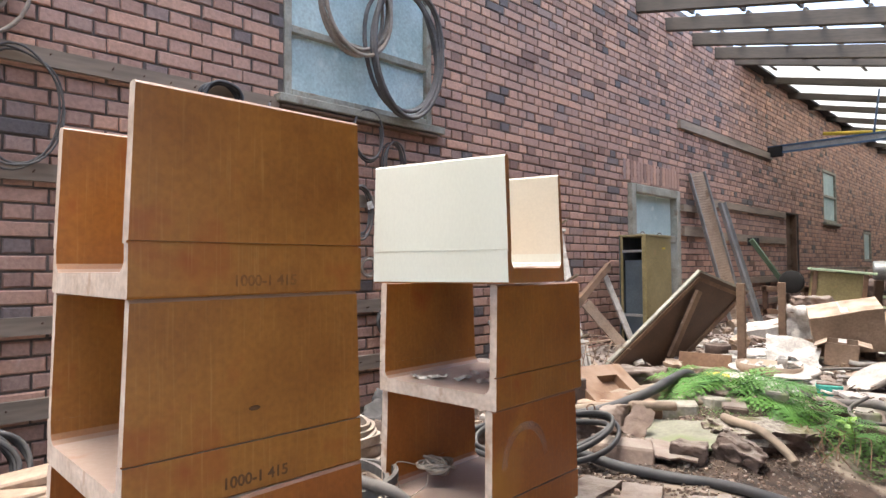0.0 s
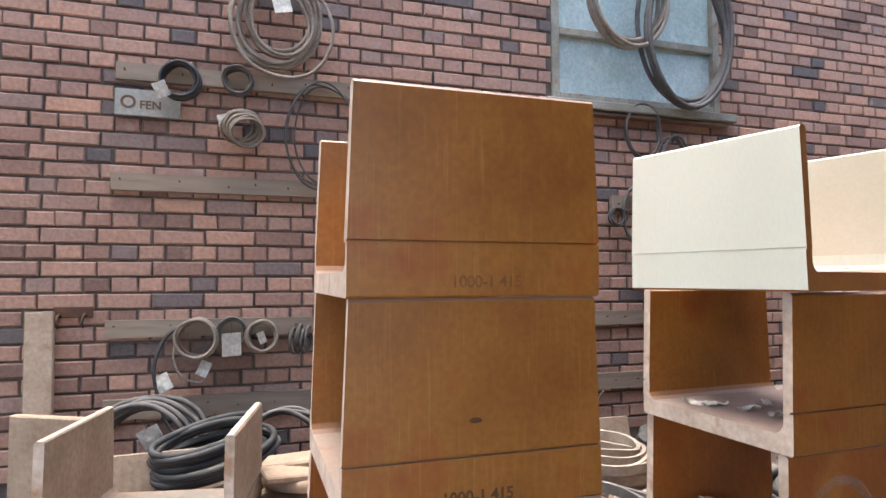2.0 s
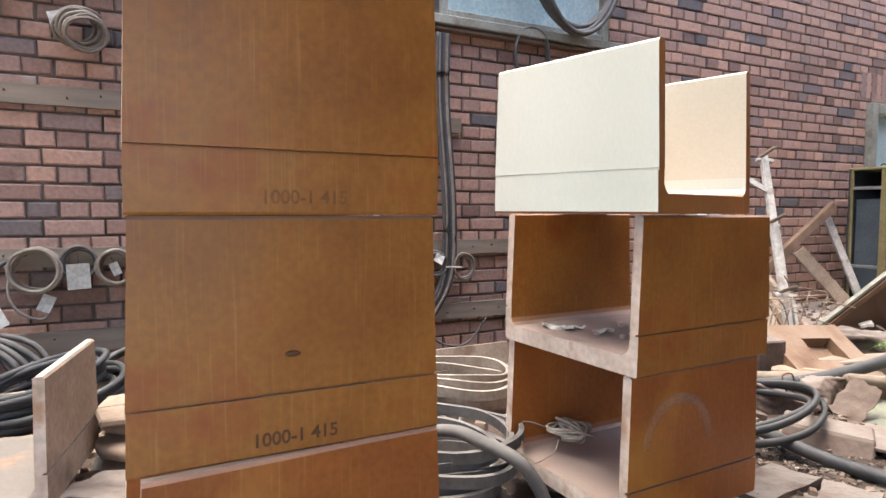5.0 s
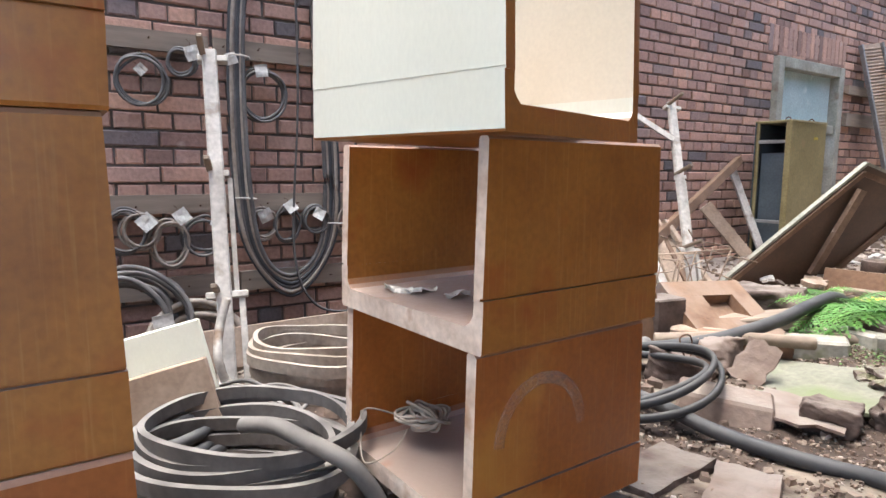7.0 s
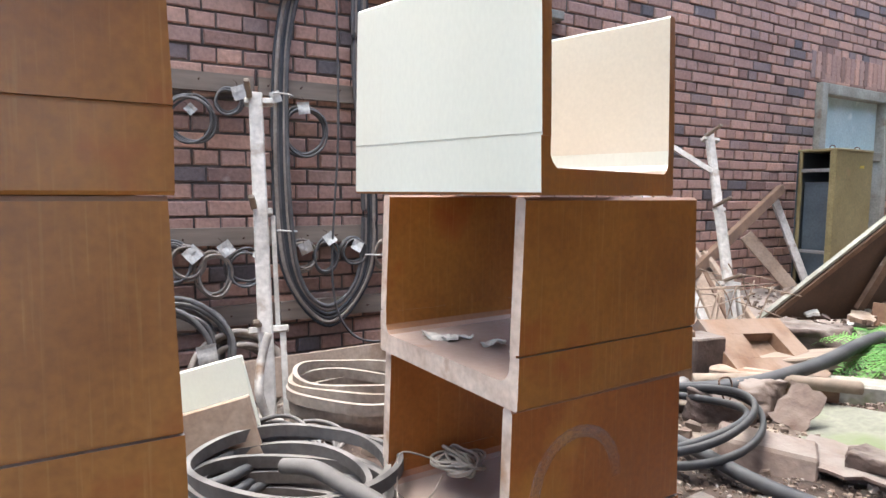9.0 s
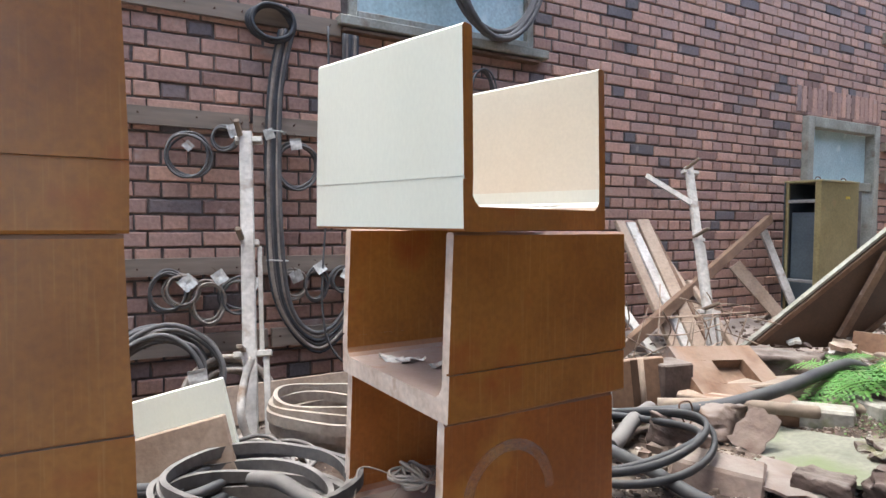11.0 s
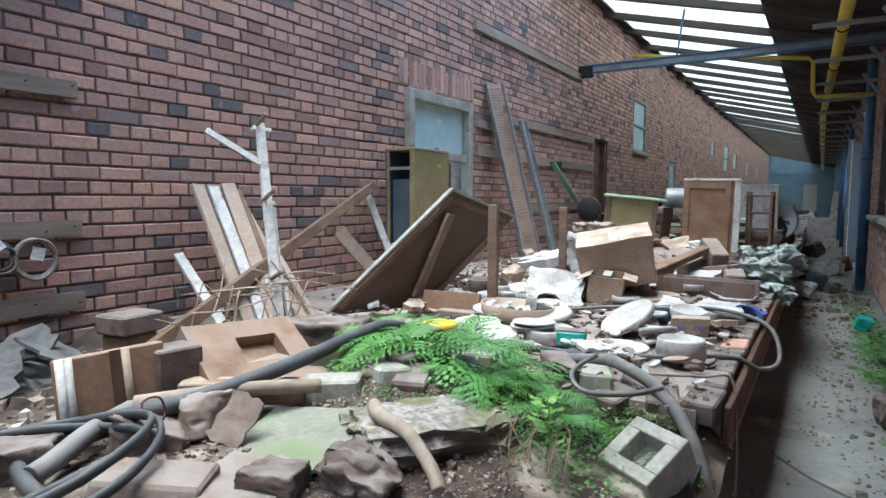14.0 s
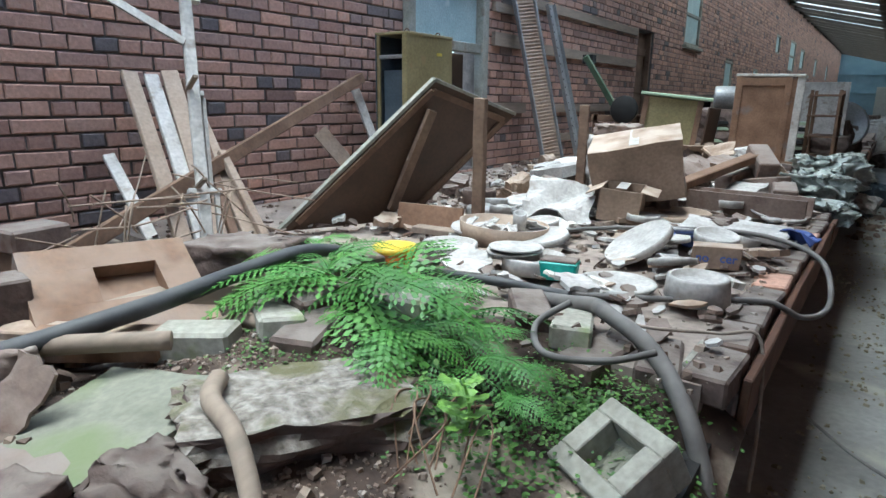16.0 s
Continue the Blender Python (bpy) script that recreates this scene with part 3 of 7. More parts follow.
# first stack: sides face the passage
trough(facing(-1.096, 0.624, 1.308, 0.3), AMB + " top", 1, w=0.455, text="1000-1 415", text_x=0.01, ink=M_INKF)
trough(facing(-1.094, 0.621, 0.972, 0.6), AMB + " middle", 2, w=0.445, length=0.436, rim=False, text="1000-1 415", text_x=-0.004)
trough(facing(-1.085, 0.62, 0.638, 3.2), AMB + " lower", 3, w=0.45, length=0.438, rim=False, text="1000-1 415", ink=M_INKF, material=M_AMBERR)
trough(facing(-1.09, 0.62, 0.37, 1), "amber-brown moulded box sunk in dirt under a stack", 4, h=0.265)
# second stack
trough(facing(-1.168, 1.525, 0.976, 3.3), AMB + " holding paper scraps", 5, length=0.437, w=0.452, h=0.331, rim=False)
trough(facing(-1.172, 1.517, 0.642, 2), AMB + " with whitish ring stain", 6, length=0.42, w=0.44, h=0.332, rim=False, material=M_AMBERR)
cream_box = trough(facing(-1.1515, 1.4745, 1.31, -74.1), "moulded box with cream painted sides on top of a stack", 7, w=0.44, h=0.337, length=0.426, paint=M_CREAM)
# third, on the ground beside the first stack
trough(facing(-1.72, 0.06, 0.68, 80), "pale brown moulded box, dusty, standing alone on rubble", 8, length=0.40, w=0.44, h=0.29, group="", material=mat("dusty_board", (0.24, 0.16, 0.105), (0.44, 0.32, 0.23), scale=6, rough=0.9, bump=0.3, stain=((0.15, 0.11, 0.08), 6.0, 0.6), dust=(0.17, 0.15, 0.132)))

ZONE[:] = [0.145, -0.09]
# marks on the boxes
bm = lathe([(0.001, 0), (0.011, 0.0006), (0.009, 0.0012), (0.001, 0.0015)], 12, squash=0.4)
mark_host = bpy.data.objects["moulded_box.001"]
part("knot_hole", bm, M_INK, mark_host, at=pose(0.2230, -0.008, 0.142, 90, 0, 90))


def paper_scrap(x, y, z, size, seed):
    bm = sheet((size, size * 0.7), 0.0012, seed, 0.016, 7, 6, 0.5)
    return solid("paper_scrap", bm, M_TAG, "torn curled scrap of white paper", "paper", pose(x, y, z, (seed * 31) % 25 - 12, (seed * 17) % 25 - 12, seed * 47), "paper scraps in the box")


for i, (x, y, s) in enumerate(((-1.27, 1.24, 0.045), (-1.235, 1.27, 0.05), (-1.20, 1.40, 0.03), (-1.13, 1.43, 0.06), (-1.10, 1.40, 0.04), (-1.04, 1.46, 0.05), (-1.0, 1.44, 0.035), (-0.99, 1.27, 0.03), (-1.16, 1.30, 0.04), (-1.09, 1.31, 0.035), (-1.05, 1.36, 0.04))):
    paper_scrap(x, y, 1.112, s * 1.15, i + 1)
# torn paper lining that hangs from the cream box
bm = sheet((0.012, 0.34), 0.001, 3, 0.004, 3, 14, 0.6)
part("torn_lining", bm, M_TAG, cream_box, "torn white paper edge", at=pose(-0.18, -0.03, 0.05, 0, 50, 0))
# a ball of tangled string in the lower box
rng = random.Random(5)
string_ball = root("string_ball", "dusty grey bundle of tangled string", "string", pose(-1.27, 1.30, 0.832))
for i in range(16):
    a, b, c = rng.uniform(0, 3), rng.uniform(0, 3), rng.uniform(0.55, 1.0)
    pts = [Matrix.Rotation(a, 3, "X") @ Matrix.Rotation(b, 3, "Z") @ Vector((0.062 * c * math.cos(w), 0.040 * c * math.sin(w) * (1 + 0.3 * math.sin(3 * w + a)), 0.008 * math.sin(2 * w + b))) for w in (k * math.pi / 6 for k in range(12))]
    part("strand", tube([Vector((p.x, p.y, 0.55 * p.z)) for p in spline(pts, 2, True)], 0.0038, 5, True), M_BELTT, string_ball)
bm = tube(spline([(-1.27, 1.29, 0.82), (-1.33, 1.20, 0.85), (-1.30, 1.17, 0.815), (-1.24, 1.15, 0.78), (-1.20, 1.19, 0.81), (-1.25, 1.25, 0.82)], 6), 0.002, 5)
solid("loose_string", bm, M_BELTT, "thin grey string trailing over the box edge", "string")

ZONE.clear()
# whitish ring left on the lower box
M_CHALK = mat("chalk_stain", (0.52, 0.42, 0.32), (0.66, 0.58, 0.48), scale=30, rough=0.9, bump=0.0)
cn = M_CHALK.node_tree
see = cn.nodes.new("ShaderNodeBsdfTransparent")
cmix = cn.nodes.new("ShaderNodeMixShader")
cnoise = cn.nodes.new("ShaderNodeTexNoise")
cnoise.inputs["Scale"].default_value = 26.0
cramp = cn.nodes.new("ShaderNodeMapRange")
cramp.inputs["From Min"].default_value, cramp.inputs["From Max"].default_value = 0.35, 0.75
cramp.inputs["To Min"].default_value, cramp.inputs["To Max"].default_value = 1.0, 0.58
cn.links.new(cnoise.outputs["Fac"], cramp.inputs["Value"])
cn.links.new(cramp.outputs[0], cmix.inputs[0])
cn.links.new(cn.nodes["Principled BSDF"].outputs[0], cmix.inputs[1])
cn.links.new(see.outputs[0], cmix.inputs[2])
cn.links.new(cmix.outputs[0], cn.nodes["Material Output"].inputs[0])
ring_host = bpy.data.objects["moulded_box.005"]
arc = [Vector((0, 0.095 * math.cos(a), 0.10 * math.sin(a))) for a in (math.pi * k / 20 for k in range(21))]
part("chalk_ring", tube(arc, 0.012, 8, flat=0.05, up=(1, 0, 0)), M_CHALK, ring_host, "faint whitish ring stain", at=pose(0.2206, -0.06, 0.17))

# ---- windows, doors and timber on the walls ----


def window(name, o, label, rails=(), posts=(), frame_w=0.05, material=None, pane=None, sill=True, face=WX, side=1):
    """A framed window in the opening o = (y0, y1, z0, z1), set back a little in the wall."""
    y0, y1, z0, z1 = o
    ob = root(name, label, "window", pose(face - side * 0.03, (y0 + y1) / 2, z0), kind="structure")
    w, h = y1 - y0, z1 - z0
    mt = material or M_FRAME
    bm = bmesh.new()
    for y in (-w / 2 + frame_w / 2, w / 2 - frame_w / 2):
        box((0.06, frame_w, h), (0, y, h / 2), 0.004, bm=bm)
    for z in (frame_w / 2, h - frame_w / 2):
        box((0.058, w - 2 * frame_w, frame_w), (0, 0, z), 0.004, bm=bm)
    part("window_frame", bm, mt, ob)
    for z in rails:
        part("rail", box((0.05, w - 2 * frame_w, 0.045), (0.002, 0, z - z0), 0.004), mt, ob)
    for y in posts:
        part("mullion", box((0.048, 0.035, h - 2 * frame_w), (0, y - (y0 + y1) / 2, h / 2), 0.004), mt, ob)
    zs = [0.0] + [z - z0 for z in rails] + [h]
    ys = [-w / 2] + [y - (y0 + y1) / 2 for y in posts] + [w / 2]
    for za, zb in zip(zs, zs[1:]):
        for ya, yb in zip(ys, ys[1:]):
            part("pane", box((0.006, yb - ya - 0.05, zb - za - 0.05), (-side * 0.012, (ya + yb) / 2, (za + zb) / 2)), pane or M_GLASS, ob)
    if sill:
        part("sill", box((0.11, w + 0.14, 0.05), (side * 0.045, 0, -0.03), 0.005), mt, ob)
        part("sill", box((0.09, w + 0.06, 0.02), (side * 0.04, -0.02, -0.075), 0.004), M_WOODB, ob)
    return ob


window("window_1", W_OPEN[0], "dusty pale blue window with a grey timber frame", (2.80,))
for i, o in enumerate(W_OPEN[3:], 2):
    window("window_%d" % i, o, "small pale blue window high in the brick wall", ((o[2] + o[3]) / 2,) if o[3] - o[2] > 0.8 else (), (), 0.05, sill=i == 2)

door = root("door_1", "boarded doorway with grey timber frame and pale blue upper pane", "door", pose(WX - 0.02, 6.555, 0.6), kind="structure")
for y in (-0.53, 0.53):
    part("jamb", box((0.10, 0.09, 1.64), (0.02, y, 0.82), 0.006), M_FRAME, door)
part("head", box((0.10, 0.97, 0.09), (0.02, 0, 1.595), 0.006), M_FRAME, door)
part("rail", box((0.08, 0.97, 0.08), (0.01, 0, 1.07), 0.006), M_FRAME, door)
part("pane", box((0.01, 0.97, 0.45), (-0.02, 0, 1.33)), M_GLASS, door, "pale blue frosted pane")
part("lower_panel", box((0.02, 0.97, 1.03), (-0.16, 0, 0.515)), M_PANEL, door)
door = root("door_2", "dark narrow timber door set back in the wall", "door", pose(WX - 0.14, 11.6, 0.6), kind="structure")
part("leaf", box((0.04, 0.68, 1.62), (0, 0, 0.82), 0.005), M_WOODB, door)
for z in (0.25, 0.8, 1.35):
    part("ledge", box((0.02, 0.62, 0.10), (0.03, 0, z), 0.004), M_WOODB, door)
for y in (-0.325, 0.325):
    part("jamb", box((0.09, 0.05, 1.64), (0.06, y, 0.82), 0.005), M_WOODB, door)


def batten(y0, y1, z0, z1, label="weathered grey timber batten nailed along the brick wall", m=None, thick=0.03, nails=True):
    ob = root("wall_batten", label, "batten", pose(WX, (y0 + y1) / 2, (z0 + z1) / 2), "battens on the brick wall")
    n = max(2, int((y1 - y0) / 0.2))
    bm = bmesh.new()
    sec = [(0.0, -(z1 - z0) / 2), (thick, -(z1 - z0) / 2), (thick, (z1 - z0) / 2), (0.0, (z1 - z0) / 2)]
    bm = section(sec, y1 - y0, y0 * 3.1 + z0, n, 0.008)
    part("board", bm, [m or M_WOODG, m or M_WOODG], ob)
    if nails:
        rng = random.Random(int(y0 * 100 + z0 * 10))
        y = -(y1 - y0) / 2 + 0.04
        while y < (y1 - y0) / 2 - 0.02:
            bm = lathe([(0.004, 0), (0.0045, 0.003), (0.002, 0.004), (0.002, 0.012 + rng.uniform(0, 0.02))], 6)
            part("nail", bm, M_RUST, ob, at=pose(thick, y, rng.uniform(-0.012, 0.015), 0, 80, 0))
            y += rng.uniform(0.12, 0.26)


for z0, z1, spans in ((2.27, 2.35, ((-0.34, 1.88),)), (1.75, 1.83, ((-0.35, 1.42), (1.44, 2.05), (2.3, 3.17))), (1.07, 1.15, ((-0.36, 1.44), (1.46, 3.16))), (0.70, 0.79, ((-0.36, 1.50), (1.52, 3.16)))):
    for a, b in spans:
        batten(a, b, z0, z1)
for z0, z1, a, b in ((3.02, 3.12, 7.2, 10.5), (2.13, 2.22, 8.05, 11.1), (1.70, 1.80, 8.1, 11.1), (1.10, 1.19, 8.3, 11.1), (0.78, 0.86, 8.3, 11.0), (1.72, 1.84, 7.25, 7.9), (2.02, 2.10, 7.25, 7.8), (1.1, 1.2, 7.25, 7.9)):
    batten(a, b, z0, z1, "pale grey timber rail fixed along the brick wall", M_WOODG, 0.04, False)
# bricks on end over the doorway
lintel = tagged(new("soldier_course"), "row of upright bricks over the doorway", "lintel", kind="structure")
rng = random.Random(21)
me = bpy.data.meshes.new("brick")
me.from_pydata([(p[0], p[2], p[1]) for p in brick_verts(0, 0, 0.22, 0, 1, rng)], [], [q[::-1] for q in QUADS])
me.materials.append(M_BRICK)
for i in range(18):
    ob = new("brick", me)
    ob.parent = lintel
    ob.location = (WX + 0.006, 5.88 + i * 0.075, 2.275)
# rusty hook plate beside the battens
bm = bmesh.new()
box((0.012, 0.16, 0.05), (0, 0, 0), 0.003, bm=bm)
for y in (-0.05, 0.05):
    tube(spline([(0.006, y, -0.01), (0.05, y, -0.02), (0.06, y, -0.05), (0.045, y, -0.065)], 4), 0.006, 6, bm=bm)
solid("hook_plate", bm, M_RUST, "rusty iron plate with two hooks on the wall", "hook", pose(WX + 0.006, -0.49, 1.19))

# sign board
sign = root("sign_board", "grey painted board with worn lettering on the wall", "sign", pose(WX + 0.012, -0.2, 2.165, 0, 0, 0))
part("board", box((0.02, 0.285, 0.125), (0, 0, 0), 0.003), M_SIGN, sign)
lettering("O", 0.085, M_WOODB, sign, pose(0.0115, -0.085, -0.028, 90, 0, 90), "lettering")
lettering("FEN", 0.055, M_WOODB, sign, pose(0.0115, 0.01, -0.028, 90, 0, 90), "lettering")

def along(a, b, width):
    """A frame at a with z towards b and x near the given width direction."""
    a, b = Vector(a), Vector(b)
    z = (b - a).normalized()
    x = Vector(width)
    x = (x - z * x.dot(z)).normalized()
    y = z.cross(x)
    return Matrix(((x.x, y.x, z.x, a.x), (x.y, y.y, z.y, a.y), (x.z, y.z, z.z, a.z), (0, 0, 0, 1))), (b - a).length


# ---- coils, belts and tags ----


def coil(name, label, at, r, turns, wire, material, spread=0.02, squash=1.0, flat=1.0, seed=0, sides=7, group="", depth=0.0, r_var=0.12, category="coil"):
    """Loops of wire or belt hung or laid together, each a little off the others; the loops lie in the local xy plane."""
    rng = random.Random(seed)
    ob = root(name, label, category, at, group)
    for i in range(turns):
        k = 1 + rng.uniform(-r_var, r_var)
        dx, dy = rng.uniform(-spread, spread), rng.uniform(-spread, spread)
        z = wire + (depth * i / max(turns - 1, 1) if depth else rng.uniform(0, wire * 2.5))
        ph = rng.uniform(0, 6)
        wob = rng.uniform(0.02, 0.06)
        pts = [Vector((dx + r * k * math.cos(w) * (1 + wob * math.sin(2 * w + ph)), dy + squash * r * k * math.sin(w) * (1 + wob * math.cos(3 * w + ph)), z + 0.35 * wire * math.sin(w * 2 + ph)))
               for w in (2 * math.pi * j / 36 for j in range(36))]
        part("loop", tube(pts, wire, sides, True, flat=flat), material, ob)
    return ob


def on_wall(y, z, out=0.035):
    """Local xy lies flat on the west wall; local y is up."""
    return Matrix.Translation((WX + out, y, z)) @ Matrix(((0, 0, 1, 0), (1, 0, 0, 0), (0, 1, 0, 0), (0, 0, 0, 1)))


def tag(y, z, size=0.055, turn=0, out=0.06, tall=1.0):
    ob = root("card_tag", "small off-white card tag hanging by a wire", "tag", on_wall(y, z, out) @ pose(0, 0, 0, (turn * 13) % 30 - 15, (turn * 7) % 24 - 12, turn), "card tags on coils")
    part("card", sheet((size, size * tall), 0.0015, int(abs(turn) + 3), 0.006, 5, 5), M_TAG, ob)
    part("wire", tube([Vector((0, size * tall * 0.45, 0)), Vector((0.004, size * tall * 0.7, 0.004)), Vector((0, size * tall * 0.95, -0.01))], 0.0012, 4), M_RUST, ob)


G = "coils on the brick wall"
TL = "coil of grey-brown wire hanging on the wall batten"
coil("wire_coil", "large coil of flat tan belting hung on the wall", on_wall(0.38, 2.60), 0.19, 9, 0.009, M_BELTT, 0.035, 1.15, 1, 1, group=G, depth=0.08, r_var=0.22)
coil("wire_coil", "black wire coil on the wall over the sign", on_wall(-0.06, 2.275), 0.078, 6, 0.007, M_BELTB, 0.008, 1, 1, 2, group=G, depth=0.05, r_var=0.06)
coil("wire_coil", TL, on_wall(0.20, 2.295), 0.065, 5, 0.006, M_BELT, 0.006, 1, 1, 3, group=G, depth=0.05, r_var=0.06)
coil("wire_coil", TL, on_wall(0.20, 2.085) @ pose(0, 0, 0, 22, 24, 0), 0.085, 12, 0.006, M_BELTT, 0.012, 0.85, 1, 4, group=G, depth=0.13, r_var=0.12)
coil("wire_coil", "loop of thin grey wire hanging over the stack", on_wall(0.62, 2.06), 0.16, 3, 0.005, M_BELT, 0.02, 1.5, 1, 5, group=G, depth=0.03)
coil("wire_coil", TL, on_wall(0.035, 1.06), 0.085, 7, 0.007, M_BELTT, 0.007, 1, 1, 6, group=G, depth=0.09, r_var=0.07)
coil("wire_coil", TL, on_wall(0.195, 1.085), 0.062, 5, 0.006, M_BELT, 0.006, 1.05, 1, 7, group=G, depth=0.06, r_var=0.06)
coil("wire_coil", TL, on_wall(0.325, 1.065), 0.068, 7, 0.007, M_BELTT, 0.007, 1.05, 1, 8, group=G, depth=0.08, r_var=0.07)
coil("wire_coil", TL, on_wall(0.47, 1.05) @ pose(0, 0, 0, 0, 70, 0), 0.055, 5, 0.007, M_BELT, 0.02, 1.1, 1, 9, group=G, depth=0.07)
for y, z, s, t, tall in ((0.40, 2.67, 0.085, 12, 0.9), (-0.135, 2.215, 0.06, 25, 1.2), (0.15, 2.095, 0.075, 15, 0.75), (0.19, 1.035, 0.085, 2, 1.3), (0.325, 1.06, 0.035, 20, 1.6), (-0.10, 0.87, 0.065, 28, 1.2), (0.07, 0.925, 0.05, -25, 1.4)):
    tag(y, z, s, t, 0.10 if s < 0.08 else 0.13, tall)
for i, (y, z, r, sq, m) in enumerate(((1.14, 1.62, 0.092, 1.05, M_BELT), (1.30, 1.71, 0.055, 1.0, M_BELT), (1.64, 1.60, 0.10, 1.05, M_BELT), (1.05, 1.0, 0.075, 1.15, M_BELT), (1.11, 1.0, 0.07, 1.0, M_BELTT), (1.22, 0.94, 0.07, 1.35, M_BELTT),
        (1.35, 0.97, 0.075, 1.0, M_BELT), (1.62, 1.01, 0.065, 1.0, M_BELTT), (1.74, 1.0, 0.055, 1.4, M_BELT), (1.88, 1.02, 0.06, 1.05, M_BELT), (2.05, 1.0, 0.06, 1.1, M_BELTT), (2.45, 1.72, 0.085, 1.9, M_BELT), (2.32, 1.70, 0.05, 1.0, M_BELT),
        (2.5, 1.36, 0.055, 1.0, M_BELTT), (2.65, 1.0, 0.07, 1.1, M_BELT), (2.78, 0.99, 0.06, 1.0, M_BELT), (2.93, 0.97, 0.085, 1.05, M_BELTT), (2.72, 2.02, 0.09, 2.0, M_BELT))):
    coil("wire_coil", TL, on_wall(y, z), r, 4, 0.006, m, 0.01, sq, 1, 20 + i, group=G, depth=0.03, r_var=0.06)
for i, (y, z, s, t) in enumerate(((1.34, 1.745, 0.06, 20), (1.50, 1.74, 0.05, 20), (1.63, 1.70, 0.055, 8), (1.14, 1.66, 0.04, 45), (1.13, 1.04, 0.065, 40), (1.27, 1.06, 0.06, 35), (1.42, 1.03, 0.06, -30), (1.63, 1.05, 0.06, 25), (1.75, 1.09, 0.055, 30), (1.89, 1.05, 0.055, -30),
        (2.62, 1.06, 0.065, 40), (2.76, 1.05, 0.06, 35), (2.93, 1.0, 0.06, -15), (2.50, 1.76, 0.05, 20))):
    tag(y, z, s, t, 0.08)
# figure-of-eight of belts over the window
coil("belt_coil", "tan and grey rubber belts hung over the window", on_wall(2.38, 3.05, 0.05), 0.26, 5, 0.013, M_BELTT, 0.02, 1.25, 1, 51, group=G, depth=0.06, r_var=0.06)
coil("belt_coil", "dark and pale rubber belts hung over the window", on_wall(2.80, 2.83, 0.06), 0.30, 6, 0.014, M_BELT, 0.02, 1.45, 1, 52, group=G, depth=0.07, r_var=0.05)
coil("belt_coil", "small loop of grey cord below the window", on_wall(2.50, 2.22), 0.12, 2, 0.008, M_BELT, 0.01, 1.35, 1, 53, group=G, depth=0.02, r_var=0.04)
coil("belt_coil", "black loop resting on the wall batten", on_wall(1.52, 2.27), 0.10, 4, 0.01, M_BELTB, 0.01, 0.8, 1, 54, group=G, depth=0.05, r_var=0.05)
# long cable loop below the window
loop = root("cable_loop", "long black and grey cables hanging in a loop", "cable", None, G)
for i in range(6):
    o = 0.016 * i
    y0, y1, zb = 1.50 + 0.012 * i, 2.0 - 0.014 * i, 0.66 + 0.02 * i
    pts = [(WX + 0.05 + 0.012 * (i % 3), y0 + 0.06, 2.25), (WX + 0.06, y0, 1.9), (WX + 0.06 + o * 0.5, y0 - 0.01, 1.3), (WX + 0.07 + o * 0.3, y0 + 0.04, 0.9), (WX + 0.07, (y0 + y1) / 2, zb), (WX + 0.06, y1 - 0.03, 0.9), (WX + 0.06, y1, 1.3), (WX + 0.05, y1 - 0.04, 1.9), (WX + 0.05, y1 - 0.04, 2.28)]
    part("cable", tube(spline(pts, 8), 0.008 + 0.003 * (i % 2), 7), (M_BELTB, M_BELTT, M_BELT)[i % 3], loop)
for y, z in ((1.52, 1.75), (1.53, 1.13), (1.97, 1.0)):
    part("tie", tube(spline([(WX + 0.03, y - 0.035, z), (WX + 0.10, y - 0.02, z + 0.005), (WX + 0.10, y + 0.05, z), (WX + 0.03, y + 0.06, z)], 4), 0.004, 5), M_TAG, loop)
bm = tube(spline([(WX + 0.06, 1.80, 2.3), (WX + 0.07, 1.80, 1.6), (WX + 0.08, 1.76, 0.9), (WX + 0.08, 1.85, 0.62), (WX + 0.08, 2.05, 0.56), (WX + 0.07, 2.2, 0.7)], 8), 0.006, 6)
solid("thin_cable", bm, M_BELT, "single thin grey cable hanging down the wall", "cable")
bm = tube(spline([(WX + 0.05, 0.0, 1.13), (WX + 0.07, -0.09, 1.08), (WX + 0.09, -0.14, 0.95), (WX + 0.10, -0.12, 0.80), (WX + 0.12, -0.06, 0.66), (WX + 0.22, 0.10, 0.55)], 8), 0.008, 6)
solid("hanging_cable", bm, M_BELTB, "dark cable drooping from a wall coil", "cable")
bm = tube(spline([(WX + 0.05, -0.02, 1.12), (WX + 0.10, -0.06, 1.0), (WX + 0.10, -0.03, 0.90), (WX + 0.10, 0.05, 0.86), (WX + 0.09, 0.08, 0.89)], 6), 0.006, 6)
solid("hanging_cable", bm, M_BELTT, "short tan cable end curling on the wall", "cable")

# ---- on the ground round the stacks ----
ZONE[:] = [0.10, -0.055]


